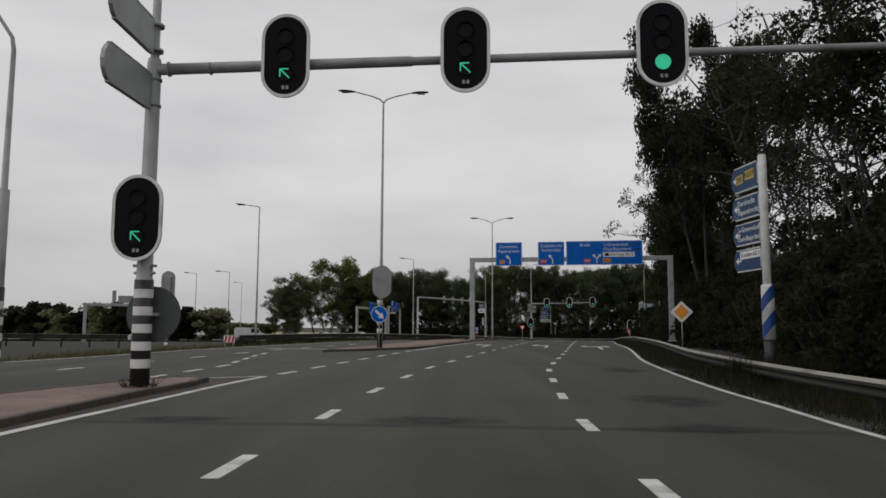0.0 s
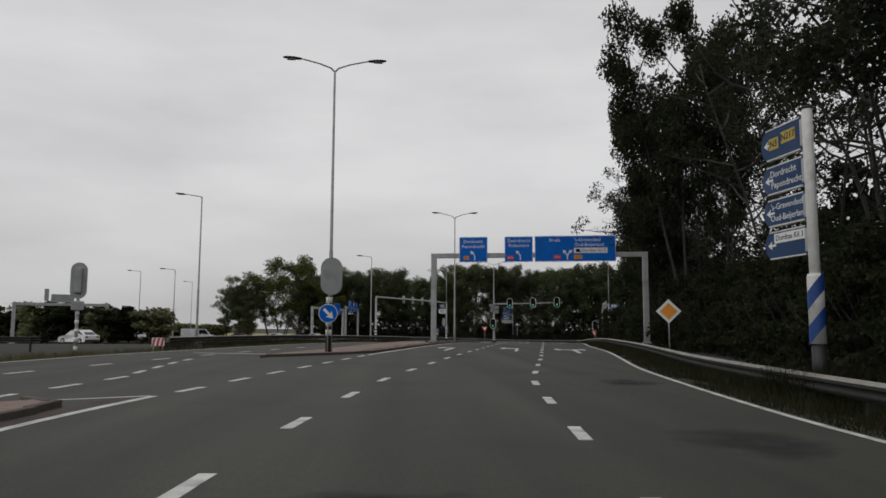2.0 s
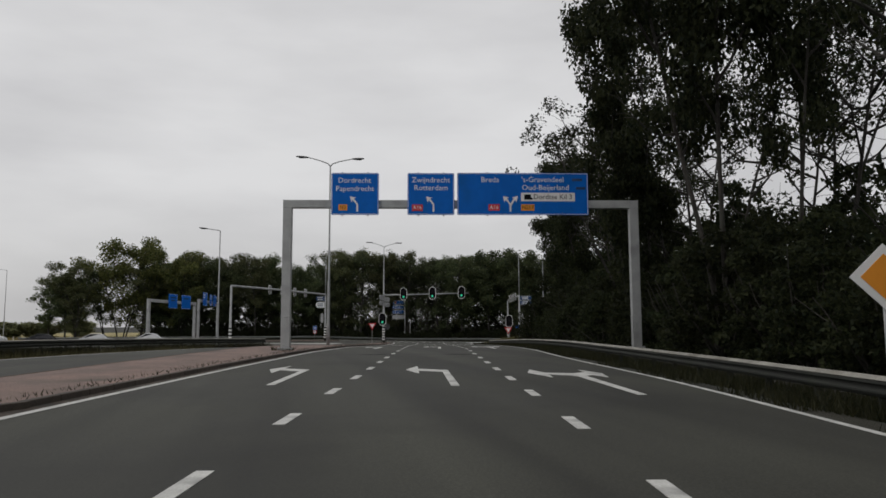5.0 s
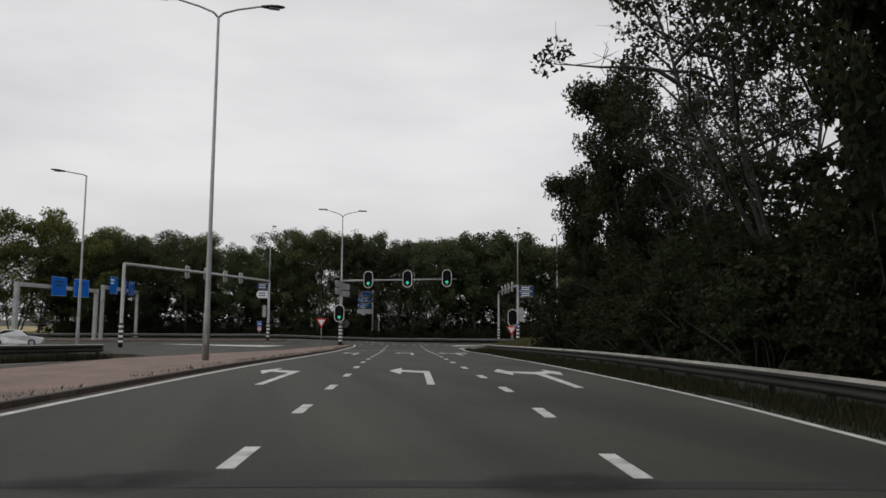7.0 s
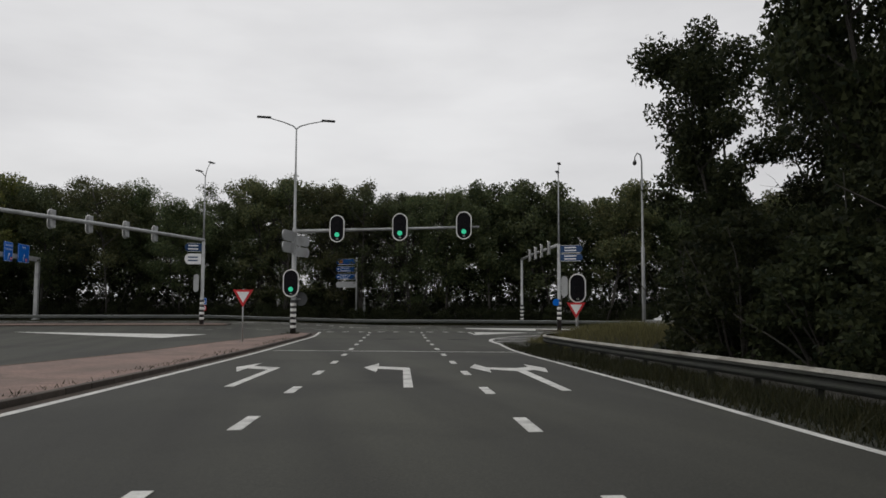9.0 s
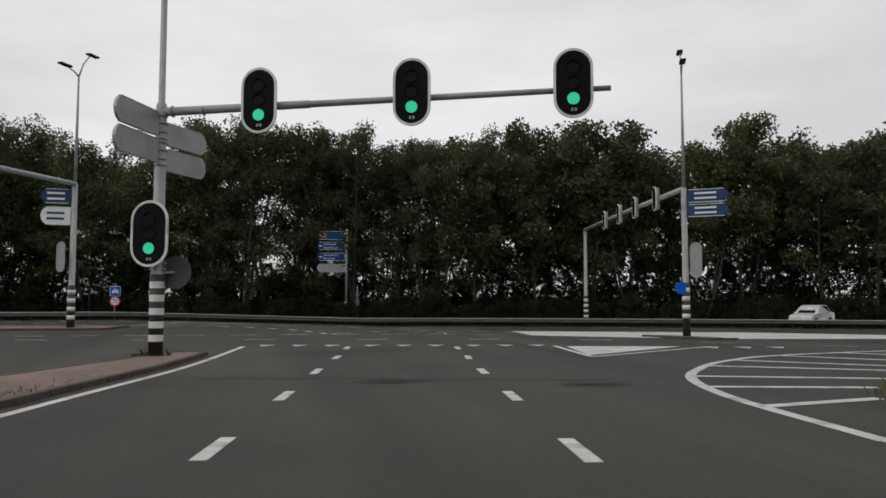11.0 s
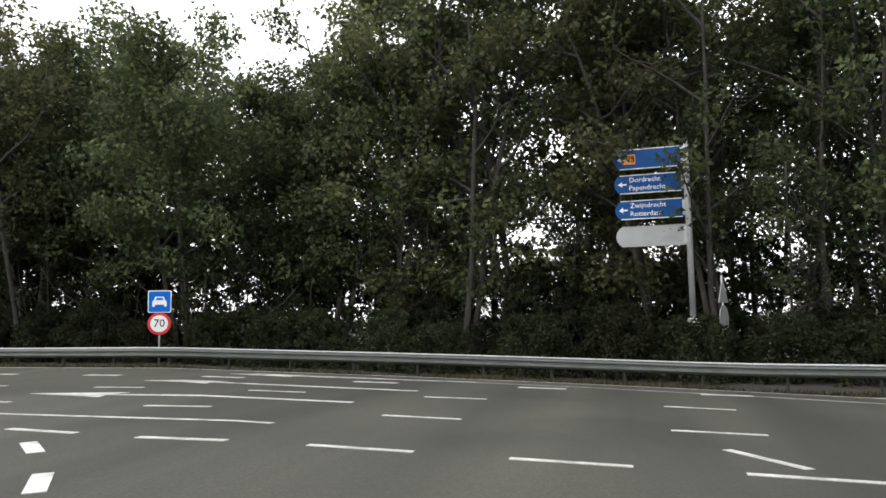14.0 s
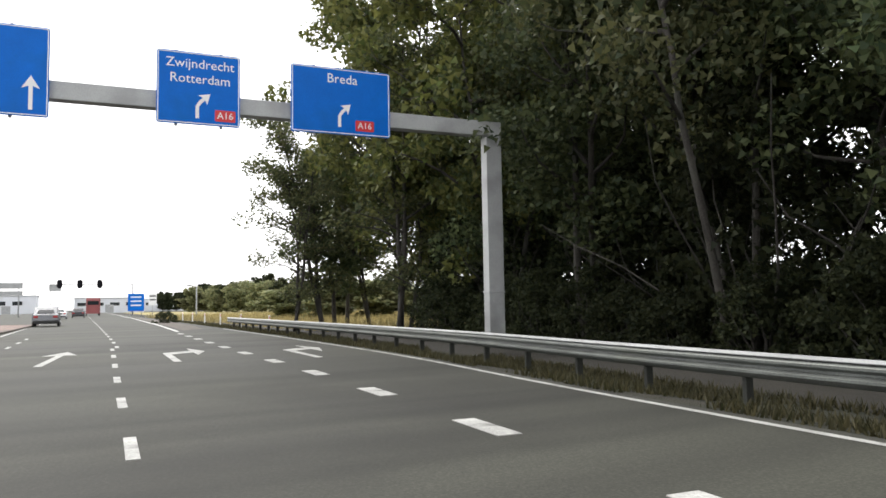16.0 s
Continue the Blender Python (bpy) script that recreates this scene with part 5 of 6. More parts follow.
# signals beyond the oncoming lane
th = thing("signal_post", pose(-14.2, 37.8, -0.2, 0, 0, 12), "striped post with the grey back of a signal board", "signal post")
post(th, 0, 0.05, 2.6, 0.07, POLE)
for k in range(5):
    part("white_band", tube([(0, 0.05, 0.35 + k * 0.38), (0, 0.05, 0.54 + k * 0.38)], 0.085, 12), WHITE if k % 2 == 0 else WHITE, th)
part("board_back", prism(capsule(0.68, 1.6), -0.02, 0.02, Matrix.Translation((0, 0, 3.4)) @ FACE), SIGNBACK, th, "grey back of a signal board")
part("signal_case", box(0, -0.12, 3.4, 0.3, 0.2, 1.1, 0.04), SIGNBACK, th)
part("small_box", box(0, 0.0, 2.3, 0.5, 0.2, 0.4, 0.03), SIGNBACK, th)
th = thing("signal_mast", pose(-11.25, 18.65, 0.0, 0, 0, 180), "grey signal mast with striped foot and street lamp arm", "signal mast", "signal masts")
part("pole", tube([(0, 0, 0), (0, 0, 4.7), (0, 0, 4.72), (0, 0, 8.4), (0.06, 0, 8.75), (0.5, 0, 9.4), (1.1, 0, 9.75)], [0.16, 0.14, 0.085, 0.06, 0.05, 0.045, 0.04], 14), POLE, th)
part("striped_sleeve", tube([(0, 0, 0), (0, 0, 2.2)], 0.17, 16), BLACKP, th)
bands(th, 0, 0, 0.173, 0.45, 4, 0.2, 0.2)
part("arm", tube([(0, 0, 4.66), (5.5, 0, 4.75)], [0.09, 0.07], 12), POLE, th)
lamp_head(th, 1.05, 9.75, 1)

# give-way signal beside the right-turn lane
th = thing("signal_post", pose(29.1, 115.25, -0.15, 0, 0, heading(-0.35, -0.94)), "low signal on a post beside the right-turn lane", "signal post")
post(th, 0, 0.1, 3.2, 0.06, POLE)
signal_head(th, 0, -0.05, 2.85, 0.88, 1.55, None)
th = thing("camera_pole", pose(34.5, 117.9, -0.27), "slim grey pole with a hooked top", "pole")
part("pole", tube([(0, 0, 0), (0, 0, 5.5), (0, 0, 5.52), (0, 0, 10.6), (-0.08, -0.02, 10.95), (-0.32, -0.05, 11.05), (-0.48, -0.08, 10.8), (-0.5, -0.08, 10.55)], [0.11, 0.1, 0.07, 0.05, 0.045, 0.04, 0.04, 0.04], 12), POLE, th)
part("camera_dome", tube([(-0.5, -0.08, 10.6), (-0.5, -0.08, 10.5), (-0.5, -0.08, 10.38), (-0.5, -0.08, 10.3)], [0.06, 0.12, 0.11, 0.04], 12), BLACKP, th)
th = thing("control_cabinet", pose(36.0, 118.6, -0.27, 0, 0, -14), "grey roadside control cabinet", "cabinet")
part("body", box(0, 0, 0.62, 1.7, 0.5, 1.2, 0.03), SIGNBACK, th)
part("door", box(-0.42, -0.262, 0.62, 0.78, 0.03, 1.05, 0.01), SIGNBACK, th)
part("door", box(0.42, -0.262, 0.62, 0.78, 0.03, 1.05, 0.01), SIGNBACK, th)


# ---- direction towers ----
def tower(x, y, d, tall, foot, label, panels, foot_paint, blades_len, r=0.1):
    """A round post with stacked blades running out along d."""
    th = thing("direction_tower", pose(x, y, foot, 0, 0, math.degrees(math.atan2(-d[1], -d[0]))), label, "direction sign")
    part("pole", tube([(0, 0, 0), (0, 0, tall - foot - 0.06), (0, 0, tall - foot)], [r, r, r * 0.8], 16), foot_paint[0], th)
    part("cap", tube([(0, 0, tall - foot), (0, 0, tall - foot + 0.05)], r * 1.05, 16), BLACKP, th)
    for z0, z1, m, texts, tag, in panels:
        z0, z1 = z0 - foot, z1 - foot
        bl = blade(th, -r, 0, -r - blades_len, 0, z0, z1, m, "direction_blade", "blue direction blade with white edge" if m is not SIGNBACK else "blank grey direction blade", m is not SIGNBACK)
        part("clamp", box(-r - 0.03, 0, (z0 + z1) / 2, 0.1, 0.12, (z1 - z0) * 0.8, 0.01), GALV, bl)
        if m is not SIGNBACK:
            cx = -r - blades_len * 0.5
            for s, dx, dz, size, ink in texts:
                if isinstance(s, str):
                    part("lettering", moved(text(s, size), cx + dx, -0.046, (z0 + z1) / 2 + dz), ink, bl)
                else:
                    part("lettering_bar", box(cx + dx, -0.045, (z0 + z1) / 2 + dz, s[0], 0.008, s[1]), ink, bl)
            part("arrow", arrow_head(stroke([(-r - blades_len + 0.42, (z0 + z1) / 2), (-r - blades_len + 0.2, (z0 + z1) / 2)], 0.05, -0.046), (-r - blades_len + 0.2, (z0 + z1) / 2), (-1, 0), 0.16, -0.046), SIGNWHITE, bl)
    return th


t2 = tower(24.0, 165.8, (-1.0, 0.1), 7.22, -0.72, "tall grey post with four stacked blue direction blades",
           [(6.35, 7.05, NAVY, [("N3", -0.62, 0.0, 0.34, BLACK)], ""), (5.5, 6.15, NAVY, [("Dordrecht", -0.12, 0.14, 0.24, SIGNWHITE), ("Papendrecht", -0.05, -0.14, 0.24, SIGNWHITE)], ""),
            (4.6, 5.25, NAVY, [("Zwijndrecht", -0.05, 0.14, 0.24, SIGNWHITE), ("Rotterdam", -0.12, -0.14, 0.24, SIGNWHITE)], ""), (3.65, 4.35, SIGNBACK, [], "")], (GALV,), 2.3)
bl0 = [c for c in t2.children if c.name.startswith("direction_blade")][0]
part("number_field", prism(rounded(0.42, 0.34, 0.02), -0.002, 0.002, Matrix.Translation((-1.87, -0.0425, 7.42)) @ FACE), ORANGE, bl0)
part("pole_foot", box(0.0, 0, 1.05, 0.4, 0.3, 1.7, 0.05), GALV, t2)
th = sign_post(24.75, 164.2, (0.9, -0.45), "grey backs of a triangular and a round sign on one post", 3.2, -0.7)
nested(th, "sign_plate", [(0.45, 0), (0, 0.78), (-0.45, 0)], 2.35, 0.02, SIGNBACK)
nested(th, "sign_plate", circle(0.42), 1.85, 0.02, SIGNBACK)

BAR = lambda w, h, dx, dz, m=SIGNWHITE: ((w, h), dx, dz, 0, m)
t1 = tower(8.74, 19.93, (-0.1, 1.0), 6.0, -0.2, "pale post with stacked faded blue direction blades and a blue-striped foot",
           [(5.15, 5.88, FADED, [BAR(0.36, 0.27, -0.28, 0.0, YELLOW), BAR(0.5, 0.27, 0.26, 0.06, YELLOW)], ""), (4.35, 5.0, FADED, [("Dordrecht", 0.02, 0.13, 0.22, SIGNWHITE), ("Papendrecht", 0.12, -0.13, 0.22, SIGNWHITE)], ""),
            (3.6, 4.22, FADED, [("'s-Gravendeel", 0.1, 0.13, 0.21, SIGNWHITE), ("Oud-Beijerland", 0.14, -0.13, 0.21, SIGNWHITE)], ""), (2.85, 3.48, FADED, [BAR(1.12, 0.22, 0.15, 0.15)], "")], (WHITE,), 1.55, 0.11)
t1_blades = [c for c in t1.children if c.name.startswith("direction_blade")]
part("lettering", moved(text("Dordtse Kil 3", 0.18), -0.735, -0.052, 3.515), BLACK, t1_blades[3])
part("lettering", moved(text("N3", 0.22), -1.165, -0.052, 5.715), BLACK, t1_blades[0])
part("lettering", moved(text("N217", 0.22), -0.625, -0.052, 5.775), BLACK, t1_blades[0])
# the foot is unseen; its black stands in for the darkness down there
part("foot", tube([(0, 0, 0.0), (0, 0, 1.2)], 0.14, 16), BLACKP, t1, "unseen foot, coloured black for the darkness around it")
part("foot_sleeve", tube([(0, 0, 1.15), (0, 0, 2.55), (0, 0, 2.62)], [0.165, 0.165, 0.14], 20), WHITE, t1, "white foot sleeve")
for k in (1, 2):
    ring = bmesh.new()
    rows = [[ring.verts.new((0.169 * math.cos(a), 0.169 * math.sin(a), 0.62 + k * 0.72 + dz + 0.22 * math.cos(a - 0.9))) for a in [2 * math.pi * i / 20 for i in range(20)]] for dz in (0, 0.38)]
    for i in range(20):
        ring.faces.new((rows[0][i], rows[0][(i + 1) % 20], rows[1][(i + 1) % 20], rows[1][i]))
    part("blue_stripe", ring, mat("blue_stripe_paint", (0.01, 0.05, 0.22), 0.4) if k == 1 else bpy.data.materials["blue_stripe_paint"], t1, "slanting blue stripe")

# motor-road sign and speed limit
th = sign_post(7.07, 161.27, (0.42, -0.9), "blue motor-road sign above a round 70 speed-limit sign", 2.6)
nested(th, "sign_plate", rounded(0.72, 0.72, 0.05), 2.27, -0.02, SIGNWHITE, "white-edged square plate")
nested(th, "sign_field", rounded(0.66, 0.66, 0.04), 2.27, -0.031, BLUE, "blue field")
car_icon = [(-0.22, -0.16), (-0.14, -0.16), (-0.14, -0.10), (0.14, -0.10), (0.14, -0.16), (0.22, -0.16), (0.22, 0.0), (0.17, 0.05), (0.13, 0.16), (-0.13, 0.16), (-0.17, 0.05), (-0.22, 0.0)]
nested(th, "pictogram", car_icon, 2.27, -0.038, SIGNWHITE, "white car front")
nested(th, "pictogram_window", [(-0.12, 0.05), (0.12, 0.05), (0.09, 0.12), (-0.09, 0.12)], 2.27, -0.046, BLUE)
nested(th, "sign_plate", circle(0.36), 1.56, -0.02, RED, "red-edged round plate")
nested(th, "sign_field", circle(0.27), 1.56, -0.031, SIGNWHITE, "white field")
part("lettering", moved(text("70", 0.36), 0, -0.04, 1.56), BLACK, th)

# striped warning board at the head of the rail
th = thing("warning_board", pose(-13.35, 46.0, -0.25, 0, 0, 8), "red and white striped board at the rail end", "warning board")
part("board", box(0, 0, 0.62, 0.66, 0.04, 0.44, 0.01), SIGNWHITE, th)
for k in range(3):
    part("red_stripe", prism([(-0.31 + k * 0.22, -0.21), (-0.2 + k * 0.22, -0.21), (-0.12 + k * 0.22, 0.21), (-0.23 + k * 0.22, 0.21)], -0.003, 0.003, Matrix.Translation((0, -0.024, 0.62)) @ FACE), RED, th)
for x in (-0.24, 0.24):
    part("post", box(x, 0.04, 0.3, 0.05, 0.05, 0.6), GALV, th)


# ---- vehicles standing or passing on the side roads ----
def vehicle(x, y, turn, paint, label, L=4.3, W=1.75, H=1.48, profile="car", category="car", foot=0.0):
    """A car along its own x, nose at +x."""
    th = thing("van" if profile == "van" else "bus" if profile == "bus" else "car", pose(x, y, foot, 0, 0, turn), label, category, "traffic on the side roads")
    if profile == "van":
        side = [(-0.5, 0.18), (0.5, 0.16), (0.5, 0.42), (0.46, 0.52), (0.36, 0.58), (0.24, 0.97), (-0.46, 1.0), (-0.5, 0.9)]
        glass = [(0.345, 0.6), (0.245, 0.94), (0.06, 0.94), (0.06, 0.6)]
    elif profile == "bus":
        side = [(-0.5, 0.12), (0.5, 0.12), (0.5, 0.9), (0.48, 1.0), (-0.48, 1.0), (-0.5, 0.9)]
        glass = [(0.44, 0.5), (0.44, 0.85), (-0.44, 0.85), (-0.44, 0.5)]
    else:
        side = [(-0.5, 0.24), (-0.46, 0.15), (0.46, 0.14), (0.5, 0.22), (0.49, 0.42), (0.44, 0.52), (0.24, 0.60), (0.08, 0.94), (-0.02, 1.0), (-0.22, 0.99), (-0.42, 0.66), (-0.49, 0.6)]
        glass = [(0.215, 0.615), (0.075, 0.915), (-0.02, 0.955), (-0.21, 0.945), (-0.37, 0.67)]
    bm = bmesh.new()
    rows = []
    for yy, s in ((-0.5, 0.94), (-0.47, 1.0), (0.47, 1.0), (0.5, 0.94)):
        rows.append([bm.verts.new((a * L * (0.99 if s < 1 else 1), yy * W * (0.84 if b > 0.62 and profile == "car" else 1), b * H * (1 if s == 1 or b < 0.8 else 0.985))) for a, b in side])
    n = len(side)
    for r, q in zip(rows, rows[1:]):
        for i in range(n):
            bm.faces.new((r[i], r[(i + 1) % n], q[(i + 1) % n], q[i]))
    bm.faces.new(rows[0][::-1])
    bm.faces.new(rows[-1])
    bmesh.ops.recalc_face_normals(bm, faces=bm.faces[:])
    part("body", bm, paint, th)
    k = 0.84 if profile == "car" else 1.0
    for s in (-1, 1):
        part("side_window", prism([(a * L, b * H) for a, b in glass], -0.01, 0.01, Matrix.Translation((0, s * W * 0.5 * k * 1.005, 0)) @ FACE), GLASS, th)
        for wx in (-0.31, 0.31):
            wh = part("wheel", tube([(wx * L, s * W * 0.42, 0.31), (wx * L, s * W * 0.505, 0.31)], 0.31, 20), RUBBER, th)
            part("rim", tube([(wx * L, s * W * 0.5, 0.31), (wx * L, s * W * 0.512, 0.31)], 0.19, 16), GALV, wh)
        part("tail_lamp", box(-L * 0.492, s * W * 0.36, H * 0.5, 0.08, 0.3, 0.16, 0.03), TAIL, th)
        part("headlamp", box(L * 0.475, s * W * 0.34, H * 0.43, 0.14, 0.34, 0.14, 0.04), SIGNWHITE, th)
        part("mirror", box(L * 0.17, s * W * 0.53, H * 0.63, 0.14, 0.16, 0.12, 0.03), paint, th)
    if profile == "car":
        part("windscreen", prism([(-0.62, 0), (0.62, 0), (0.54, 0.62), (-0.54, 0.62)], -0.01, 0.01, Matrix.Translation((L * 0.235, 0, H * 0.615)) @ Matrix.Rotation(radians(-52), 4, "Y") @ Matrix.Rotation(radians(90), 4, "Z") @ FACE), GLASS, th)
        part("rear_window", prism([(-0.58, 0), (0.58, 0), (0.5, 0.42), (-0.5, 0.42)], -0.01, 0.01, Matrix.Translation((-L * 0.425, 0, H * 0.69)) @ Matrix.Rotation(radians(58), 4, "Y") @ Matrix.Rotation(radians(-90), 4, "Z") @ FACE), GLASS, th)
    else:
        part("rear_window", box(-L * 0.502, 0, H * 0.72, 0.02, W * 0.8, H * 0.22, 0.01), GLASS, th)
        part("windscreen", box(L * (0.3 if profile == "van" else 0.502), 0, H * 0.78, 0.03, W * 0.82, H * 0.22, 0.01), GLASS, th)
    part("bumper", box(-L * 0.49, 0, H * 0.26, 0.12, W * 0.94, 0.2, 0.04), BLACKP, th)
    return th


vehicle(-14.2, 127.0, 8, CAR_WHITE, "white hatchback waiting on the side road")
vehicle(-20.4, 126.4, 8, CAR_WHITE, "white estate car waiting on the side road", 4.5)
vehicle(-26.2, 125.6, 8, CAR_DARK, "dark car waiting on the side road")
vehicle(-33.0, 124.9, 8, CAR_WHITE, "white delivery van waiting on the side road", 5.0, 1.95, 2.1, "van", "van")
vehicle(-41.0, 124.2, 8, CAR_WHITE, "white car waiting on the side road")
vehicle(56.2, 150.6, 205, CAR_WHITE, "small white hatchback coming along the far road", 3.7, 1.65, 1.5, foot=-0.45)
vehicle(-56, 153.2, 178, CAR_GREY, "grey car driving off along the cross road", 4.3, 1.8, 1.5)
vehicle(-118, 157.3, 178, CAR_DARK, "dark car driving off along the cross road")
vehicle(-158, 161.2, 178, BUSRED, "red coach driving off along the cross road", 11, 2.55, 3.5, "bus", "bus")
vehicle(-104, 154.6, 178, CAR_WHITE, "white car on the cross road far ahead")
vehicle(-34, 84, 150, CAR_WHITE, "white car passing on the far carriageway", foot=-0.27)


# ---- trees and shrubs ----
def limb(rng, start, d, L, r0, r1, n=5, wander=0.18, lift=0.1):
    """A gently wandering limb, as points and radii."""
    pts, rad = [Vector(start)], [r0]
    d = Vector(d).normalized()
    for k in range(1, n + 1):
        d = (d + Vector((rng.gauss(0, wander), rng.gauss(0, wander), rng.gauss(0, wander) + lift))).normalized()
        pts.append(pts[-1] + d * (L / n))
        rad.append(r0 + (r1 - r0) * k / n)
    return pts, rad


def leaves_mesh(name, centres, rng, per, spread, size, material, squash=0.8):
    """Many small pointed leaves round the twig ends, as one mesh."""
    c = np.repeat(np.array(centres), per, axis=0)
    n = len(c)
    out = rng.normal(0, 1, (n, 3))
    out *= (rng.uniform(0.05, 1, n) ** 0.42 / np.linalg.norm(out, axis=1))[:, None]
    pos = c + out * np.array([spread, spread, spread * squash])
    ax = rng.normal(0, 1, (n, 3))
    ax[:, 2] -= 0.35
    ax /= np.linalg.norm(ax, axis=1)[:, None]
    side = np.cross(ax, rng.normal(0, 1, (n, 3)))
    side /= np.linalg.norm(side, axis=1)[:, None] + 1e-9
    s = size * rng.uniform(0.6, 1.35, n)[:, None]
    v = np.stack([pos - side * s * 0.46, pos + side * s * 0.46, pos + ax * s], 1).reshape(-1, 3)
    me = bpy.data.meshes.new(name)
    me.vertices.add(n * 3)
    me.vertices.foreach_set("co", v.ravel().astype(np.float32))
    me.loops.add(n * 3)
    me.loops.foreach_set("vertex_index", np.arange(n * 3, dtype=np.int32))
    me.polygons.add(n)
    me.polygons.foreach_set("loop_start", np.arange(0, n * 3, 3, dtype=np.int32))
    me.polygons.foreach_set("loop_total", np.full(n, 3, dtype=np.int32))
    me.update(calc_edges=True)
    me.materials.append(material)
    return me


def make_tree(seed, tall, reach, bare, clumps, per, size, material, label, stems=1, spread=0.5, group="roadside trees", thin=0.45, twigs=True, skirt=0.16):
    """A broadleaf tree: tapered stems, limbs, twigs, and leaves clustered at the twigs. bare: the part of the height with no crown; skirt: the thin part above it."""
    rng, nr = random.Random(seed), np.random.default_rng(seed)
    th = thing("tree", Matrix.Identity(4), label, "tree", group)
    wood = bmesh.new()
    ends = []
    for s in range(stems):
        a = rng.uniform(0, 2 * math.pi)
        base = Vector((0.35 * math.cos(a), 0.35 * math.sin(a), -0.1)) if stems > 1 else Vector((0, 0, -0.1))
        lean = Vector((math.cos(a), math.sin(a), 0)) * (0.22 if stems > 1 else 0.05)
        top = tall * rng.uniform(0.82, 0.95)
        r0 = tall * 0.0115 / math.sqrt(stems)
        tp, tr = limb(rng, base, Vector((0, 0, 1)) + lean, top, r0, 0.03, 10, 0.05, 0.03)
        add_tube(wood, tp, tr, 7)
        count = int(15 / math.sqrt(stems)) + 3
        for k in range(count):
            f = bare + (0.97 - bare) * (k + rng.random() * 0.8) / count
            i = min(9, int(f * 10))
            p = tp[i].lerp(tp[i + 1], f * 10 - i)
            ang = k * 2.4 + rng.uniform(-0.5, 0.5)
            shape = math.sin(math.pi * min(1, max(0.1, (f - bare * 0.6) / (1.12 - bare * 0.6)))) ** 0.6
            up = rng.uniform(0.25, 0.8)
            L = reach * shape * rng.uniform(0.7, 1.15)
            bp, br = limb(rng, p, (math.cos(ang), math.sin(ang), up), L, 0.028 + 0.012 * L, 0.012, 5, 0.16, 0.06)
            add_tube(wood, bp, br, 4, False)
            for t in (2, 3, 4, 5):
                for _ in range(2):
                    q, qr = limb(rng, bp[t], (rng.gauss(0, 1), rng.gauss(0, 1), rng.uniform(-0.2, 0.9)), L * rng.uniform(0.22, 0.42), 0.018, 0.006, 2, 0.25, 0.05)
                    if twigs:
                        add_tube(wood, q, qr, 3, False)
                    ends += [q[1], q[2]]
            ends.append(bp[5])
        ends.append(tp[-1])
    rng.shuffle(ends)
    ends = [e for e in ends if e.z > tall * bare * 0.75 and (e.z > tall * (bare + skirt) or rng.random() < thin)]
    ends = ends[:clumps]
    part("trunk", wood, BARK, th)
    crown = new("crown", leaves_mesh("crown", [tuple(e) for e in ends], nr, per, spread, size, material))
    crown.parent = th
    return th


def make_shrub(seed, tall, wide, clumps, per, size, material, label, group="undergrowth shrubs"):
    rng, nr = random.Random(seed), np.random.default_rng(seed)
    th = thing("shrub", Matrix.Identity(4), label, "shrub", group)
    wood = bmesh.new()
    ends = []
    for k in range(12):
        a = k * 2.4
        bp, br = limb(rng, (0.3 * math.cos(a), 0.3 * math.sin(a), -0.1), (math.cos(a) * rng.uniform(0.2, 0.9), math.sin(a) * rng.uniform(0.2, 0.9), 1), tall * rng.uniform(0.6, 1.0), 0.045, 0.012, 5, 0.14, 0.02)
        add_tube(wood, bp, br, 4, False)
    for _ in range(clumps):
        u, v = rng.random() ** 0.5, rng.random()
        a = rng.uniform(0, 2 * math.pi)
        z = tall * v
        r = wide * u * math.sqrt(max(0.05, 1 - (v * 0.95) ** 2.2))
        ends.append((r * math.cos(a), r * math.sin(a), z))
    part("branchwork", wood, BARK, th)
    fo = new("foliage", leaves_mesh("foliage", ends, nr, per, 0.33, size, material))
    fo.parent = th
    return th


def plant(src, x, y, z, turn):
    """A copy of a plant on the land."""
    return copy_thing(src, pose(x, y, z + G(y), 0, 0, turn))


def top_of(src):
    return max(float(np.percentile([v.co.z for v in c.data.vertices], 99.5)) for c in src.children)


def belt_top(x):
    """The height of the far belt's outline above the road, along x."""
    return float(np.interp(x, (-30, -16, -7, -3, 2, 8, 11, 15, 19, 22, 24, 29, 32, 35, 40, 45, 48, 54, 90),
                           (14.5, 15.8, 16.2, 16.0, 13.8, 13.7, 16.0, 17.0, 16.7, 16.5, 15.3, 15.4, 14.6, 16.2, 17.8, 17.3, 16.5, 16.2, 16.4)))


def scatter(kinds, line, gap, rows, seed, jitter, height, lo=0.0, hi=1e9, foot=-0.27, tops=None):
    """Rows of copies along a line. rows: offsets to the line's right."""
    rng = random.Random(seed)
    for off in rows:
        s = lo + rng.random() * gap
        for q, a in walk_along(offset(line, off), s, gap, hi):
            src = rng.choice(kinds)
            ob = copy_thing(src, pose(q.x + rng.gauss(0, jitter), q.y + rng.gauss(0, jitter), foot + H(q.x, q.y), rng.gauss(0, 2), rng.gauss(0, 2), rng.uniform(0, 360)))
            k = height * rng.uniform(0.9, 1.12)
            if tops:
                k = height * (tops(q.x) + 0.27 + G(q.y) - H(q.x, q.y)) / top_of(src) * rng.uniform(0.90, 0.98)
            ob.scale = (k * rng.uniform(0.92, 1.1), k * rng.uniform(0.92, 1.1), k)


def drop_source(obs):
    for o in obs:
        for c in (*o.children_recursive, o):
            bpy.data.objects.remove(c)


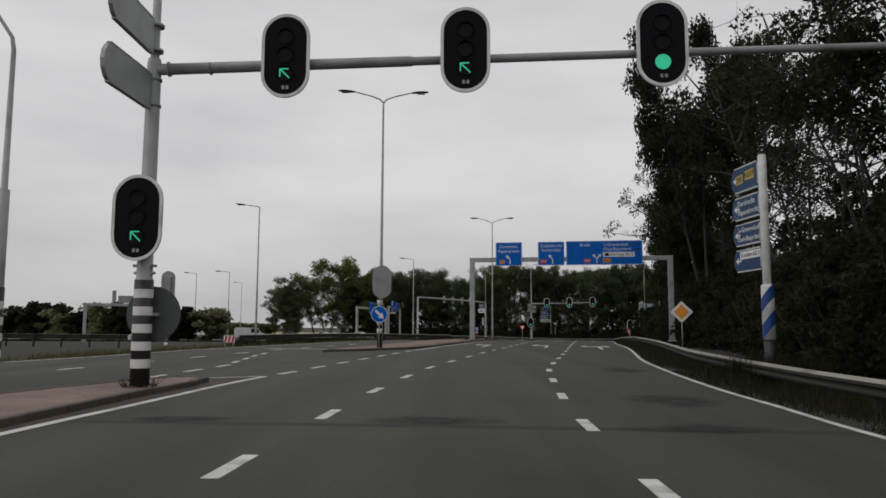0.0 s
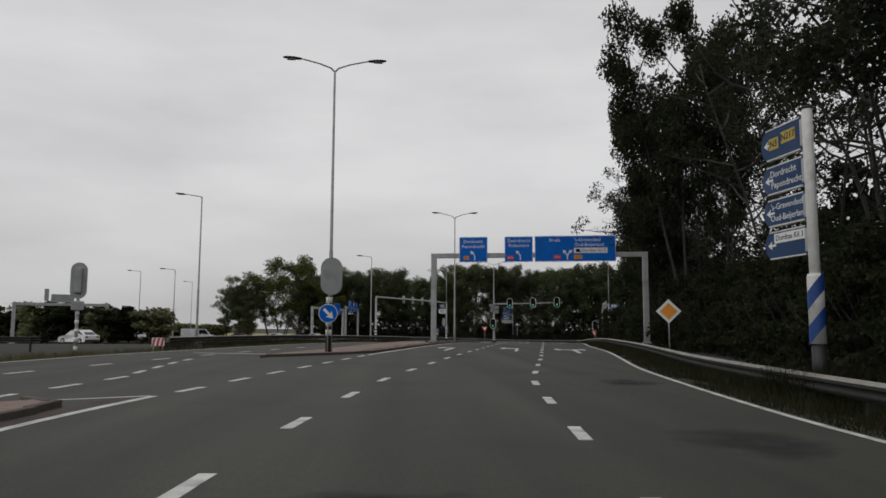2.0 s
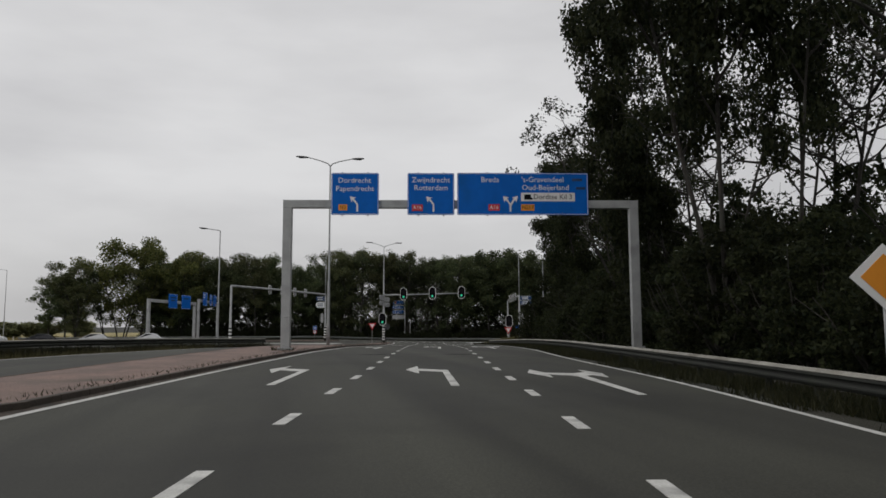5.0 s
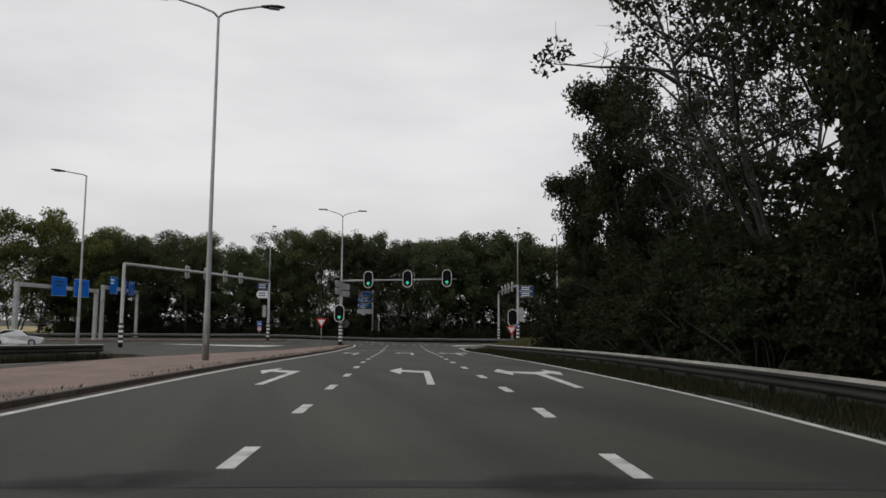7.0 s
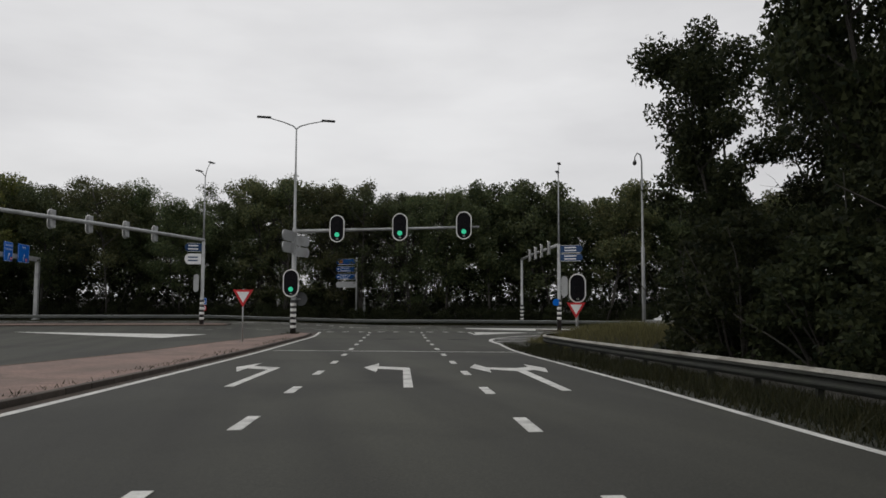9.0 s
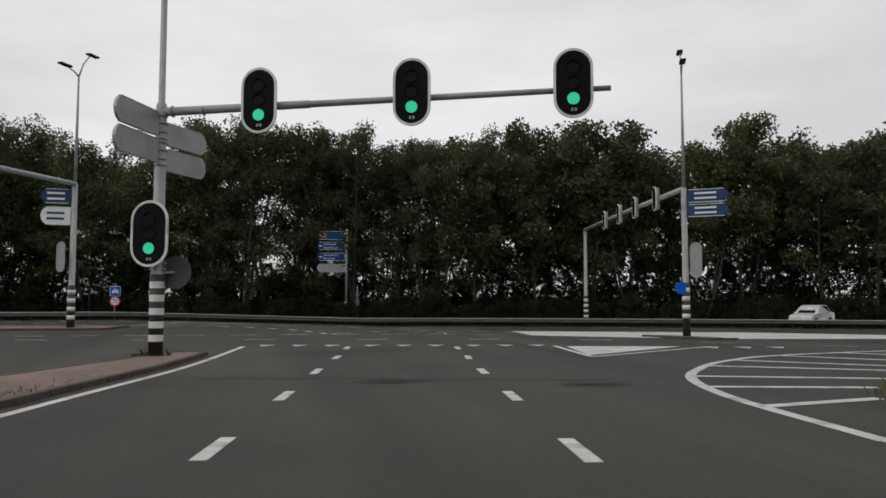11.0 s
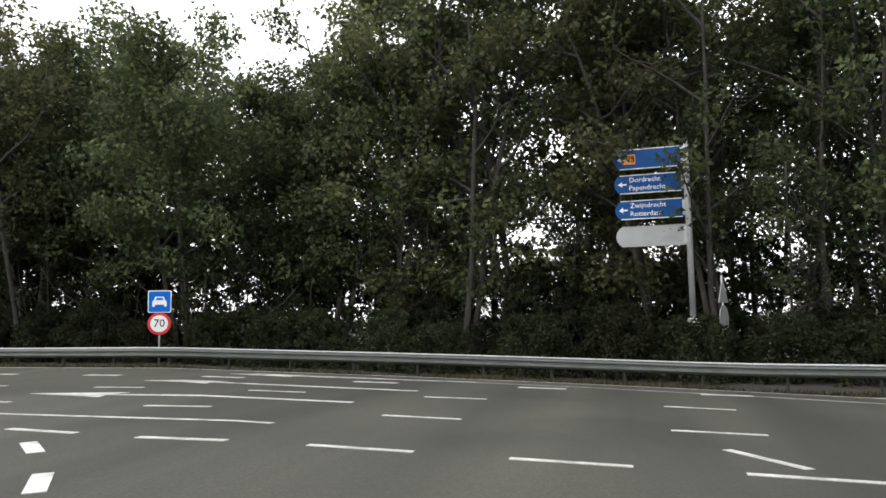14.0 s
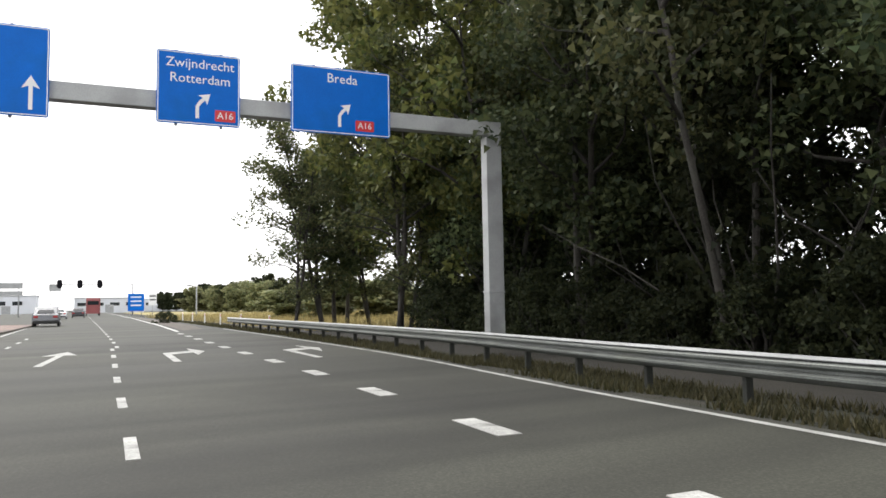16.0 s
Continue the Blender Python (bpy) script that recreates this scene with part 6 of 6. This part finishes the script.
BELT_LABEL = "slender dark-green broadleaf tree in a dense roadside belt"
BIG_LABEL = "tall many-stemmed tree with open branches and leaves darkened for shade"
belt = [make_tree(11, 14.2, 3.3, 0.24, 190, 44, 0.235, LEAF, BELT_LABEL, 2, 0.8, thin=0.6, twigs=False), make_tree(12, 15.2, 3.5, 0.32, 190, 44, 0.235, LEAF_B, BELT_LABEL, 2, 0.8, thin=0.5, twigs=False),
        make_tree(13, 13.2, 3.3, 0.20, 190, 44, 0.235, LEAF, BELT_LABEL, 1, 0.8, thin=0.6, twigs=False), make_tree(14, 14.6, 3.5, 0.28, 190, 44, 0.235, LEAF, BELT_LABEL, 3, 0.8, thin=0.5, twigs=False)]
belt_w = [make_tree(15, 14.2, 3.4, 0.22, 200, 88, 0.162, LEAF, BELT_LABEL, 2, 0.82, thin=0.6, twigs=False), make_tree(16, 15.0, 3.6, 0.30, 200, 88, 0.162, LEAF_B, BELT_LABEL, 3, 0.82, thin=0.5, twigs=False),
          make_tree(17, 13.6, 3.5, 0.24, 200, 88, 0.162, LEAF, BELT_LABEL, 2, 0.82, thin=0.55, twigs=False)]
OPEN_LABEL = "slender tree with bare stems below a dark-green crown"
airy = [make_tree(61, 14.4, 2.8, 0.16, 190, 50, 0.15, LEAF, OPEN_LABEL, 3, 0.66, thin=0.4, skirt=0.54), make_tree(62, 15.2, 2.9, 0.20, 180, 50, 0.15, LEAF, OPEN_LABEL, 3, 0.66, thin=0.36, skirt=0.52),
        make_tree(63, 14.0, 2.7, 0.14, 180, 50, 0.15, LEAF_B, OPEN_LABEL, 2, 0.66, thin=0.4, skirt=0.52)]
sapling = [make_tree(64, 8.5, 1.9, 0.12, 90, 28, 0.13, LEAF, "thin-leaved sapling among bare stems", 3, 0.5, "saplings", thin=0.9), make_tree(65, 7.0, 1.9, 0.1, 100, 36, 0.14, LEAF_B, "thin-leaved sapling among bare stems", 2, 0.5, "saplings", thin=0.8)]
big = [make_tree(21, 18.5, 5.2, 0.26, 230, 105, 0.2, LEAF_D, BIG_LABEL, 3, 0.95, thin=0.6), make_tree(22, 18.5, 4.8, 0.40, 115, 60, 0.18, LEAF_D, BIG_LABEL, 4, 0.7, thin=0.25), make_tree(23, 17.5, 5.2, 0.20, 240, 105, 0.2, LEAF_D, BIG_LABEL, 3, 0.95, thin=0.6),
       make_tree(25, 18.5, 4.6, 0.36, 220, 105, 0.22, LEAF_D, "tall dense tree overhanging the verge, leaves darkened for shade", 2, 1.0, thin=0.6),
       make_tree(24, 18.5, 4.1, 0.16, 260, 105, 0.225, LEAF_D, "tall dense tree overhanging the verge, leaves darkened for shade", 2, 1.0, thin=0.8)]
shrubs = [make_shrub(31, 3.3, 2.0, 150, 36, 0.14, LEAF_D, "dense dark shrub at the foot of the trees, shade put into its leaf colour"), make_shrub(32, 2.6, 2.1, 140, 36, 0.14, LEAF_D, "dense dark shrub at the foot of the trees")]
hedge = [make_shrub(36, 3.4, 2.0, 150, 40, 0.148, LEAF_D, "dense dark shrub behind the guard rail, shade put into its leaf colour"), make_shrub(37, 4.6, 2.2, 160, 40, 0.152, LEAF_D, "tall dense dark shrub behind the guard rail")]
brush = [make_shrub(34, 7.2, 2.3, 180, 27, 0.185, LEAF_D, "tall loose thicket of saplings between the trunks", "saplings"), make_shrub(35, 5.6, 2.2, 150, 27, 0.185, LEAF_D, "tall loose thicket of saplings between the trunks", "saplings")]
light = [make_tree(41, 13.5, 4.8, 0.16, 240, 95, 0.21, LEAF_Y, "round light-green broadleaf tree at the end of the belt", 3, 0.85)]
far_t = [make_tree(51, 9.0, 3.6, 0.1, 130, 34, 0.55, LEAF_D, "distant dark broadleaf tree beyond the road", 1, 0.9, "distant trees", twigs=False), make_tree(52, 8.0, 3.4, 0.06, 130, 30, 0.5, LEAF_P, "distant light-green tree beside the meadow, its leaves paled for haze", 1, 0.9, "distant trees", twigs=False)]
END = dist_at(EDGE_R, 100)
# the far belt: dense to the west and the east, with bare stems and sky between them
west = [p for p in FAR_EDGE if -22 < p.x < 11]
gap = [p for p in FAR_EDGE if 8.5 < p.x < 32.5]
east = [p for p in FAR_EDGE if 31 < p.x < 68]
whole = [p for p in FAR_EDGE if -22 < p.x < 66]
scatter(belt_w, west, 4.2, (8.5, 13.0), 3, 0.6, 1.0, tops=belt_top)
scatter(airy, gap, 2.7, (11.2, 15.4), 13, 0.6, 1.07, tops=belt_top)
scatter(sapling, gap, 3.0, (12.0,), 33, 0.8, 1.0)
scatter(belt, east, 4.4, (10.5, 15.0), 14, 0.6, 1.0, tops=belt_top)
scatter(belt[1:4:2], [p for p in whole if p.x < 10 or p.x > 32], 8.0, (19.0,), 4, 0.9, 0.97, tops=belt_top)
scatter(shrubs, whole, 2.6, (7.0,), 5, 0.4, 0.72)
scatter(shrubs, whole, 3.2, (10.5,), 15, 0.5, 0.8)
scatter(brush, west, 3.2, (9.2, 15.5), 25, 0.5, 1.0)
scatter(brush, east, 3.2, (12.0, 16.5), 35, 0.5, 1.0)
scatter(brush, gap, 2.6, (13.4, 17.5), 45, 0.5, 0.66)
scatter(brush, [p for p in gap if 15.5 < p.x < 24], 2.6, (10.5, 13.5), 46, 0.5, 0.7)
s0 = dist_at(EDGE_R, 10)
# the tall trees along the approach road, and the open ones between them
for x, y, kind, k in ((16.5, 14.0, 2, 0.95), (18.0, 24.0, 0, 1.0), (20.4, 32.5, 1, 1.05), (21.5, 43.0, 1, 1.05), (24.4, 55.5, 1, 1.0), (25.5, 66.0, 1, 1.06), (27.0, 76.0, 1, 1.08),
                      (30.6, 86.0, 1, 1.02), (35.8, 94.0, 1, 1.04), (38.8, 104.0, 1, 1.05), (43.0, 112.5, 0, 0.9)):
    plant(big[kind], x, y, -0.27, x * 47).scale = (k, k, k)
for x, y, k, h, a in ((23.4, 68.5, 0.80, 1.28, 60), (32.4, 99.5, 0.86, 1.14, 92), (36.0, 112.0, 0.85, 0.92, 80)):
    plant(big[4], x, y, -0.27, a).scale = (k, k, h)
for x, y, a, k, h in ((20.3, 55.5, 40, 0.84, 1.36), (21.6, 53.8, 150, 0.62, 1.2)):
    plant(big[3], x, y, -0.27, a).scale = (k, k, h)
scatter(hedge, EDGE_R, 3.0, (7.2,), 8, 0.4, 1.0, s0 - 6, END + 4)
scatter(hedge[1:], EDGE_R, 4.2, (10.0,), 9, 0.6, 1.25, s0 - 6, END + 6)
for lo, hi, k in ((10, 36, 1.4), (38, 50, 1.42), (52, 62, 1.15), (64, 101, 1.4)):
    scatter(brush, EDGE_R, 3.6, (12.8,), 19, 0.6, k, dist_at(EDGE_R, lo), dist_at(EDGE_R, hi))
for x, y, k, a in ((-27.0, 170.0, 1.36, 40), (-17.5, 170.5, 1.25, 160)):
    plant(light[0], x, y, -0.27, a).scale = (k, k, k)
for x, y, k, a, kind in ((-39.6, 171.5, 0.86, 150, belt[2]), (-36.2, 169.4, 0.84, 20, belt[2]), (-34.3, 165.9, 0.8, 230, airy[2]), (-33.6, 168.2, 1.08, 70, airy[2]), (-24.0, 168.0, 1.05, 200, airy[2]), (-37.0, 172.5, 0.95, 120, airy[2])):
    plant(kind, x, y, -0.27, a).scale = (k * 1.2, k * 1.2, k)
for x, y, k in ((-30.5, 174.5, 1.05), (-22.5, 175.5, 1.1), (-36.0, 176.5, 0.95)):
    plant(belt_w[2], x, y, -0.27, x * 13).scale = (k, k, k)
for x, y, k in ((-22.0, 171.0, 1.1), (-19.0, 172.2, 1.15), (-15.5, 172.6, 1.1), (-12.0, 172.8, 1.1)):
    plant(brush[0], x, y, -0.27, x * 9).scale = (k, k, k * 0.7)
for x, y, k in ((-70, 176, 1.0), (-66, 180, 1.1), (-61, 183, 1.15), (-55, 188, 1.1), (-49, 195, 1.0), (-63, 178, 1.05), (-58, 186, 0.9), (-52, 192, 1.0), (-47, 197, 0.95), (-42, 203, 1.05)):
    plant(far_t[1], x, y, -0.27, x * 7).scale = (k, k, k * 0.44)
rng = random.Random(77)
for k in range(26):
    x = -98 + k * 2.6
    plant(far_t[k % 2], x + rng.gauss(0, 1), 112 + rng.gauss(0, 2.0) - 0.45 * (x + 60), -0.27, rng.uniform(0, 360)).scale = (0.9, 0.9, rng.uniform(0.5, 0.68))
for k in range(54):
    x = -122 - k * 3.6 if k < 48 else -300 - (k - 47) * 18
    s = (0.66 + 0.30 * min(1, k / 22)) if k < 48 else 0.9
    plant(far_t[0 if k > 40 or k % 7 == 3 else 1], x + rng.gauss(0, 2), 203 + rng.gauss(0, 4), -0.27, rng.uniform(0, 360)).scale = (s * 1.15, s * 1.15, s * rng.uniform(0.7, 1.2))
plant(shrubs[1], -57.4, 162.0, 0.0, 50).scale = (0.5, 0.5, 0.36)
drop_source(belt + belt_w + airy + sapling + big + shrubs + hedge + brush + light + far_t)


# ---- rough grass: too fine to count ----
def grass(name, spots, seed, tall, width, material, label, lean=0.35):
    """Blades of grass at plan spots (x, y, z), as one sheet of stuff."""
    nr = np.random.default_rng(seed)
    p = np.array(spots)
    n = len(p)
    a = nr.uniform(0, 2 * math.pi, n)
    h = tall * nr.uniform(0.45, 1.25, n)
    side = np.stack([np.cos(a), np.sin(a), np.zeros(n)], 1) * (width * nr.uniform(0.6, 1.4, n))[:, None]
    tip = p + np.stack([nr.normal(0, lean, n) * h, nr.normal(0, lean, n) * h, h], 1)
    v = np.stack([p - side, p + side, tip], 1).reshape(-1, 3)
    me = bpy.data.meshes.new(name)
    me.from_pydata(v.tolist(), [], np.arange(n * 3).reshape(-1, 3).tolist())
    me.materials.append(material)
    return tagged(new(name, me), label, "grass", "", "stuff")


def along_spots(line, lo, hi, per_m, seed, base):
    """Random spots in a band beside a line. base: height of the ground at an offset."""
    nr = np.random.default_rng(seed)
    out = []
    L = length(line)
    n = int(L * per_m)
    s = np.sort(nr.uniform(0, L, n))
    i, acc = 0, 0.0
    for t in s:
        while acc + (line[i + 1] - line[i]).length < t:
            acc += (line[i + 1] - line[i]).length
            i += 1
        d = (line[i + 1] - line[i])
        q = line[i] + d * ((t - acc) / d.length)
        o = nr.uniform(lo, hi)
        d.normalize()
        x, y = q.x + d.y * o, q.y - d.x * o
        if noise.noise((x * 0.35, y * 0.35, 3.1)) > -0.25:
            out.append((x, y, base(abs(o)) + H(x, y)))
    return out


fall = lambda o: -0.02 if o < 0.5 else max(-0.265, -0.02 - (o - 0.5) * 0.18)
near_r = [p for p in RIGHT_LINE if p.y > 2]
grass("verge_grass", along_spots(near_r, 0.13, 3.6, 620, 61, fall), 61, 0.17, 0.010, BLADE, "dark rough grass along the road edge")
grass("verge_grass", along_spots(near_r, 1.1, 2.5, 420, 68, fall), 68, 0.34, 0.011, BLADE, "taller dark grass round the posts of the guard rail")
near_f = [p for p in FAR_EDGE if -70 < p.x < 60]
grass("verge_grass", along_spots(near_f, 0.25, 3.2, 700, 62, fall), 62, 0.15, 0.018, BLADE_V, "rough grass under the far guard rail")
near_o = [p for p in OPP_EDGE if p.y > 5]
grass("verge_grass", along_spots(near_o, -4.5, -0.1, 260, 63, lambda o: max(-0.265, -0.02 - o * 0.18)), 63, 0.36, 0.012, BLADE_T, "tall uncut grass beside the oncoming lane")
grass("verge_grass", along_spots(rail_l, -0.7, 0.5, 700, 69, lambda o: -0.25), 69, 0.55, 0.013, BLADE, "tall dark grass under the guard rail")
mound = bmesh.new()
bmesh.ops.create_grid(mound, x_segments=22, y_segments=14, size=1)


def hump(x, y):
    """Height of the mound over the flat behind the rail."""
    u, v = ((x - 32.0) * 0.94 + (y - 113.0) * 0.34) / 7.5, (-(x - 32.0) * 0.34 + (y - 113.0) * 0.94) / 4.2
    return 0.95 * max(0.0, 1 - u * u - v * v) ** 0.8


for v in mound.verts:
    x, y = 32.0 + v.co.x * 8.2 * 0.94 - v.co.y * 4.6 * 0.34, 113.0 + v.co.x * 8.2 * 0.34 + v.co.y * 4.6 * 0.94
    v.co = (x, y, H(x, y) - 0.285 + hump(x, y))
for f in mound.faces:
    f.smooth = True
solo("mound", mound, GRASS, "low grassy mound behind the rail at the junction", "mound", "structure")
knoll = along([(24.6, 108.6), (27.4, 112.4), (31, 114.4), (37, 115.2)], 0.7)
grass("verge_grass", [(x, y, z + hump(x, y)) for x, y, z in along_spots(knoll, -4.5, 5.5, 1700, 64, lambda o: -0.29) if hump(x, y) > 0.02], 64, 0.42, 0.012, BLADE_T, "tall dry grass behind the rail at the junction")
weeds = [(x, y, 0.09 + G(y)) for x, y, _ in along_spots([p for p in EDGE_L2 if p.y < 120], -0.95, -0.5, 16, 65, lambda o: 0)]
grass("weeds", weeds, 65, 0.09, 0.010, BLADE, "small weeds along the median kerb", 0.7)
weeds = [(-5.80 + 0.3 * math.cos(k * 1.7), 14.42 + 0.3 * math.sin(k * 1.7), 0.09 + G(14.4)) for k in range(60)] + [(14.82 + 0.32 * math.cos(k * 1.7), 124.84 + 0.32 * math.sin(k * 1.7), 0.09 + G(124.8)) for k in range(90)] + \
    [(2.32 + 0.5 * math.cos(k * 1.7), 63.85 + 0.45 * math.sin(k * 1.7), 0.09 + G(63.8)) for k in range(160)]
grass("weeds", weeds, 66, 0.24, 0.010, BLADE, "weeds round the feet of masts", 0.6)
nrm = np.random.default_rng(67)
foot = [(8.5 + a, 19.6 + b, -0.22) for a, b in zip(nrm.uniform(-0.9, 1.2, 2600), nrm.uniform(-1.3, 0.8, 2600))]
grass("weeds", foot, 70, 0.75, 0.014, BLADE, "tall dark weeds hiding the foot of the direction post")
mead = [(x, y, -0.26 + G(y)) for x, y in zip(nrm.uniform(-120, -30, 26000), nrm.uniform(167, 205, 26000))]
grass("meadow_grass", mead, 67, 0.7, 0.03, BLADE_DRY, "tall yellow dry grass in the meadow")

# ---- sealed joints in the asphalt ----
SEAM = mat("bitumen_seam", (0.019, 0.019, 0.0185), 0.9, 0, 0.25, 1.5, 40, 0.2, 0.004)
for a, b, w in (((-4.9, 10.1), (5.2, 9.3), 0.24), ((2.9, 60.0), (13.5, 57.6), 0.26), ((-3.9, 22.4), (6.6, 20.9), 0.05), ((16.2, 119.5), (23.5, 117.2), 0.22)):
    part("asphalt_seam", drape(strip(along([a, ((a[0] + b[0]) / 2, (a[1] + b[1]) / 2 + 0.08), b], 0.5), -w / 2, w / 2, 0.003)), SEAM, road)


def stain_mat():
    """Dark bitumen that fades out unevenly towards its rim."""
    m = mat("bitumen_stain", (0.012, 0.012, 0.0115), 0.9, 0, 0.25, 1.5, 40, 0.2, 0.004)
    n, l = m.node_tree.nodes, m.node_tree.links
    co, gr, nz, ad, mr, tr, mx = [n.new("ShaderNode" + k) for k in ("TexCoord", "VectorMath", "TexNoise", "Math", "MapRange", "BsdfTransparent", "MixShader")]
    gr.operation, gr.inputs[1].default_value = "DISTANCE", (0.5, 0.5, 0.5)
    fl = n.new("ShaderNodeMapping")
    fl.inputs["Scale"].default_value, fl.inputs["Location"].default_value = (1, 1, 0), (0, 0, 0.5)
    l.new(co.outputs["Generated"], fl.inputs["Vector"])
    l.new(fl.outputs["Vector"], gr.inputs[0])
    nz.inputs["Scale"].default_value, nz.inputs["Detail"].default_value = 1.6, 5
    l.new(co.outputs["Object"], nz.inputs["Vector"])
    ad.operation = "MULTIPLY_ADD"
    ad.inputs[1].default_value = 0.55
    l.new(nz.outputs["Fac"], ad.inputs[0])
    l.new(gr.outputs["Value"], ad.inputs[2])
    mr.inputs["From Min"].default_value, mr.inputs["From Max"].default_value, mr.inputs["To Min"].default_value, mr.inputs["To Max"].default_value = 0.32, 0.72, 0.85, 0.0
    l.new(ad.outputs["Value"], mr.inputs["Value"])
    l.new(mr.outputs["Result"], mx.inputs["Fac"])
    l.new(tr.outputs["BSDF"], mx.inputs[1])
    l.new(n["Principled BSDF"].outputs["BSDF"], mx.inputs[2])
    l.new(mx.outputs["Shader"], n["Material Output"].inputs["Surface"])
    return m


def flat_at(x, y, rx, ry):
    bm = bmesh.new()
    bm.faces.new([bm.verts.new((x + rx * math.cos(a), y + ry * math.sin(a), 0.005)) for a in [2 * math.pi * k / 24 for k in range(24)]])
    return bm


STAIN = stain_mat()
for x, y, rx, ry in ((-0.1, 10.3, 1.1, 0.6), (3.3, 9.6, 1.1, 0.55), (4.1, 13.2, 1.0, 1.3), (-3.6, 10.4, 0.9, 0.4), (19.7, 118.0, 0.95, 0.6), (22.9, 116.6, 0.9, 0.5), (9.6, 58.6, 1.0, 0.5), (6.0, 59.4, 1.0, 0.5), (5.3, 22.0, 0.8, 1.2)):
    part("asphalt_stain", drape(flat_at(x, y, rx, ry)), STAIN, road, "dark bitumen stain")

# ---- the distance beyond the cross road ----
def shed(x, y, w, d, h, turn, label):
    th = thing("industrial_building", pose(x, y, -0.27, 0, 0, turn), label, "building")
    part("wall", box(0, 0, h / 2, w, d, h, 0.05), WALLPANEL, th)
    part("roof", box(0, 0, h + 0.15, w + 0.6, d + 0.6, 0.3, 0.05), GALV, th)
    for k in range(int(w // 6)):
        win = part("window", box(-w / 2 + 3 + k * 6, -d / 2 - 0.03, h * 0.6, 3.6, 0.08, h * 0.22, 0.02), GLASS, th)
        part("window_frame", box(-w / 2 + 3 + k * 6, -d / 2 - 0.05, h * 0.6 - h * 0.12, 3.9, 0.14, 0.14, 0.02), WHITE, win)
    part("door", box(0, -d / 2 - 0.03, 1.7, 3.2, 0.1, 3.4, 0.02), SIGNBACK, th)


shed(-330, 176, 26, 18, 6, 84, "long pale industrial building on the horizon")
shed(-350, 138, 22, 18, 7.5, 88, "pale industrial building on the horizon")
shed(-290, 122, 24, 18, 7, 90, "small pale building beside the road far off")
shed(-420, 209.5, 22, 18, 6.5, 84, "low white building behind the trees far off")
for x, y, w, h, z in ((-150, 146.6, 4.6, 1.1, 5.9), (-150, 146.6, 4.6, 0.8, 4.5), (-190, 154.5, 2.6, 1.7, 6.6)):
    th = thing("road_sign", pose(x, y, -0.27, 0, 0, 88), "distant grey sign board on two posts", "road sign")
    part("sign_panel", box(0, 0, z + 0.27, w, 0.08, h, 0.02), SIGNBACK, th)
    for px in (-0.36 * w, 0.36 * w):
        part("post", tube([(px, 0.1, 0), (px, 0.1, z + 0.4)], 0.09, 8), GALV, th)
th = thing("signal_mast", pose(-150, 168, 0, 0, 0, 180), "distant signal mast with three dark heads", "signal mast", "signal masts")
part("pole", tube([(0, 0, 0), (0, 0, 6.2)], 0.15, 10), POLE, th)
part("arm", tube([(0, 0, 6.0), (0, 14, 6.1)], 0.1, 10), POLE, th)
for yy in (6, 9.5, 13):
    hd = part("signal_head", prism(capsule(0.95, 1.7), -0.1, 0.1, Matrix.Translation((0, yy, 6.2)) @ Matrix.Rotation(radians(90), 4, "Z") @ FACE), BLACK, th)
th = thing("road_sign", pose(-128, 166.5, -0.27, 0, 0, 88), "distant blue direction sign on two posts", "road sign")
part("sign_panel", box(0, 0, 2.6, 2.6, 0.06, 3.0, 0.02), BLUE, th)
for x in (-0.9, 0.9):
    part("post", tube([(x, 0.06, 0), (x, 0.06, 4.0)], 0.05, 8), GALV, th)
for z in (3.5, 2.8, 2.1):
    part("lettering_bar", box(0, -0.04, z, 1.7, 0.02, 0.22), SIGNWHITE, th)
th = thing("road_sign", pose(-118, 168, -0.27, 0, 0, 88), "distant white direction sign on a post", "road sign")
part("sign_panel", box(0, 0, 3.0, 1.2, 0.06, 2.0, 0.02), SIGNWHITE, th)
part("post", tube([(0, 0.06, 0), (0, 0.06, 4.0)], 0.05, 8), GALV, th)
for z in (3.5, 2.9):
    part("lettering_bar", box(0, -0.04, z, 0.9, 0.02, 0.2), BLACK, th)
lamp_post(-105.0, 172.6, 90, 4.4, 1, "slim grey post at the meadow edge", -0.27, 1.2)
for k in range(6):
    th = thing("marker_post", pose(-34 - k * 9, 164.6 + k * 0.42, -0.27), "short white roadside marker post", "marker post", "marker posts")
    part("post", box(0, 0, 0.5, 0.1, 0.1, 1.0, 0.02), WHITE, th)
    part("reflector", box(0.052, 0, 0.85, 0.01, 0.06, 0.12), RED, th)
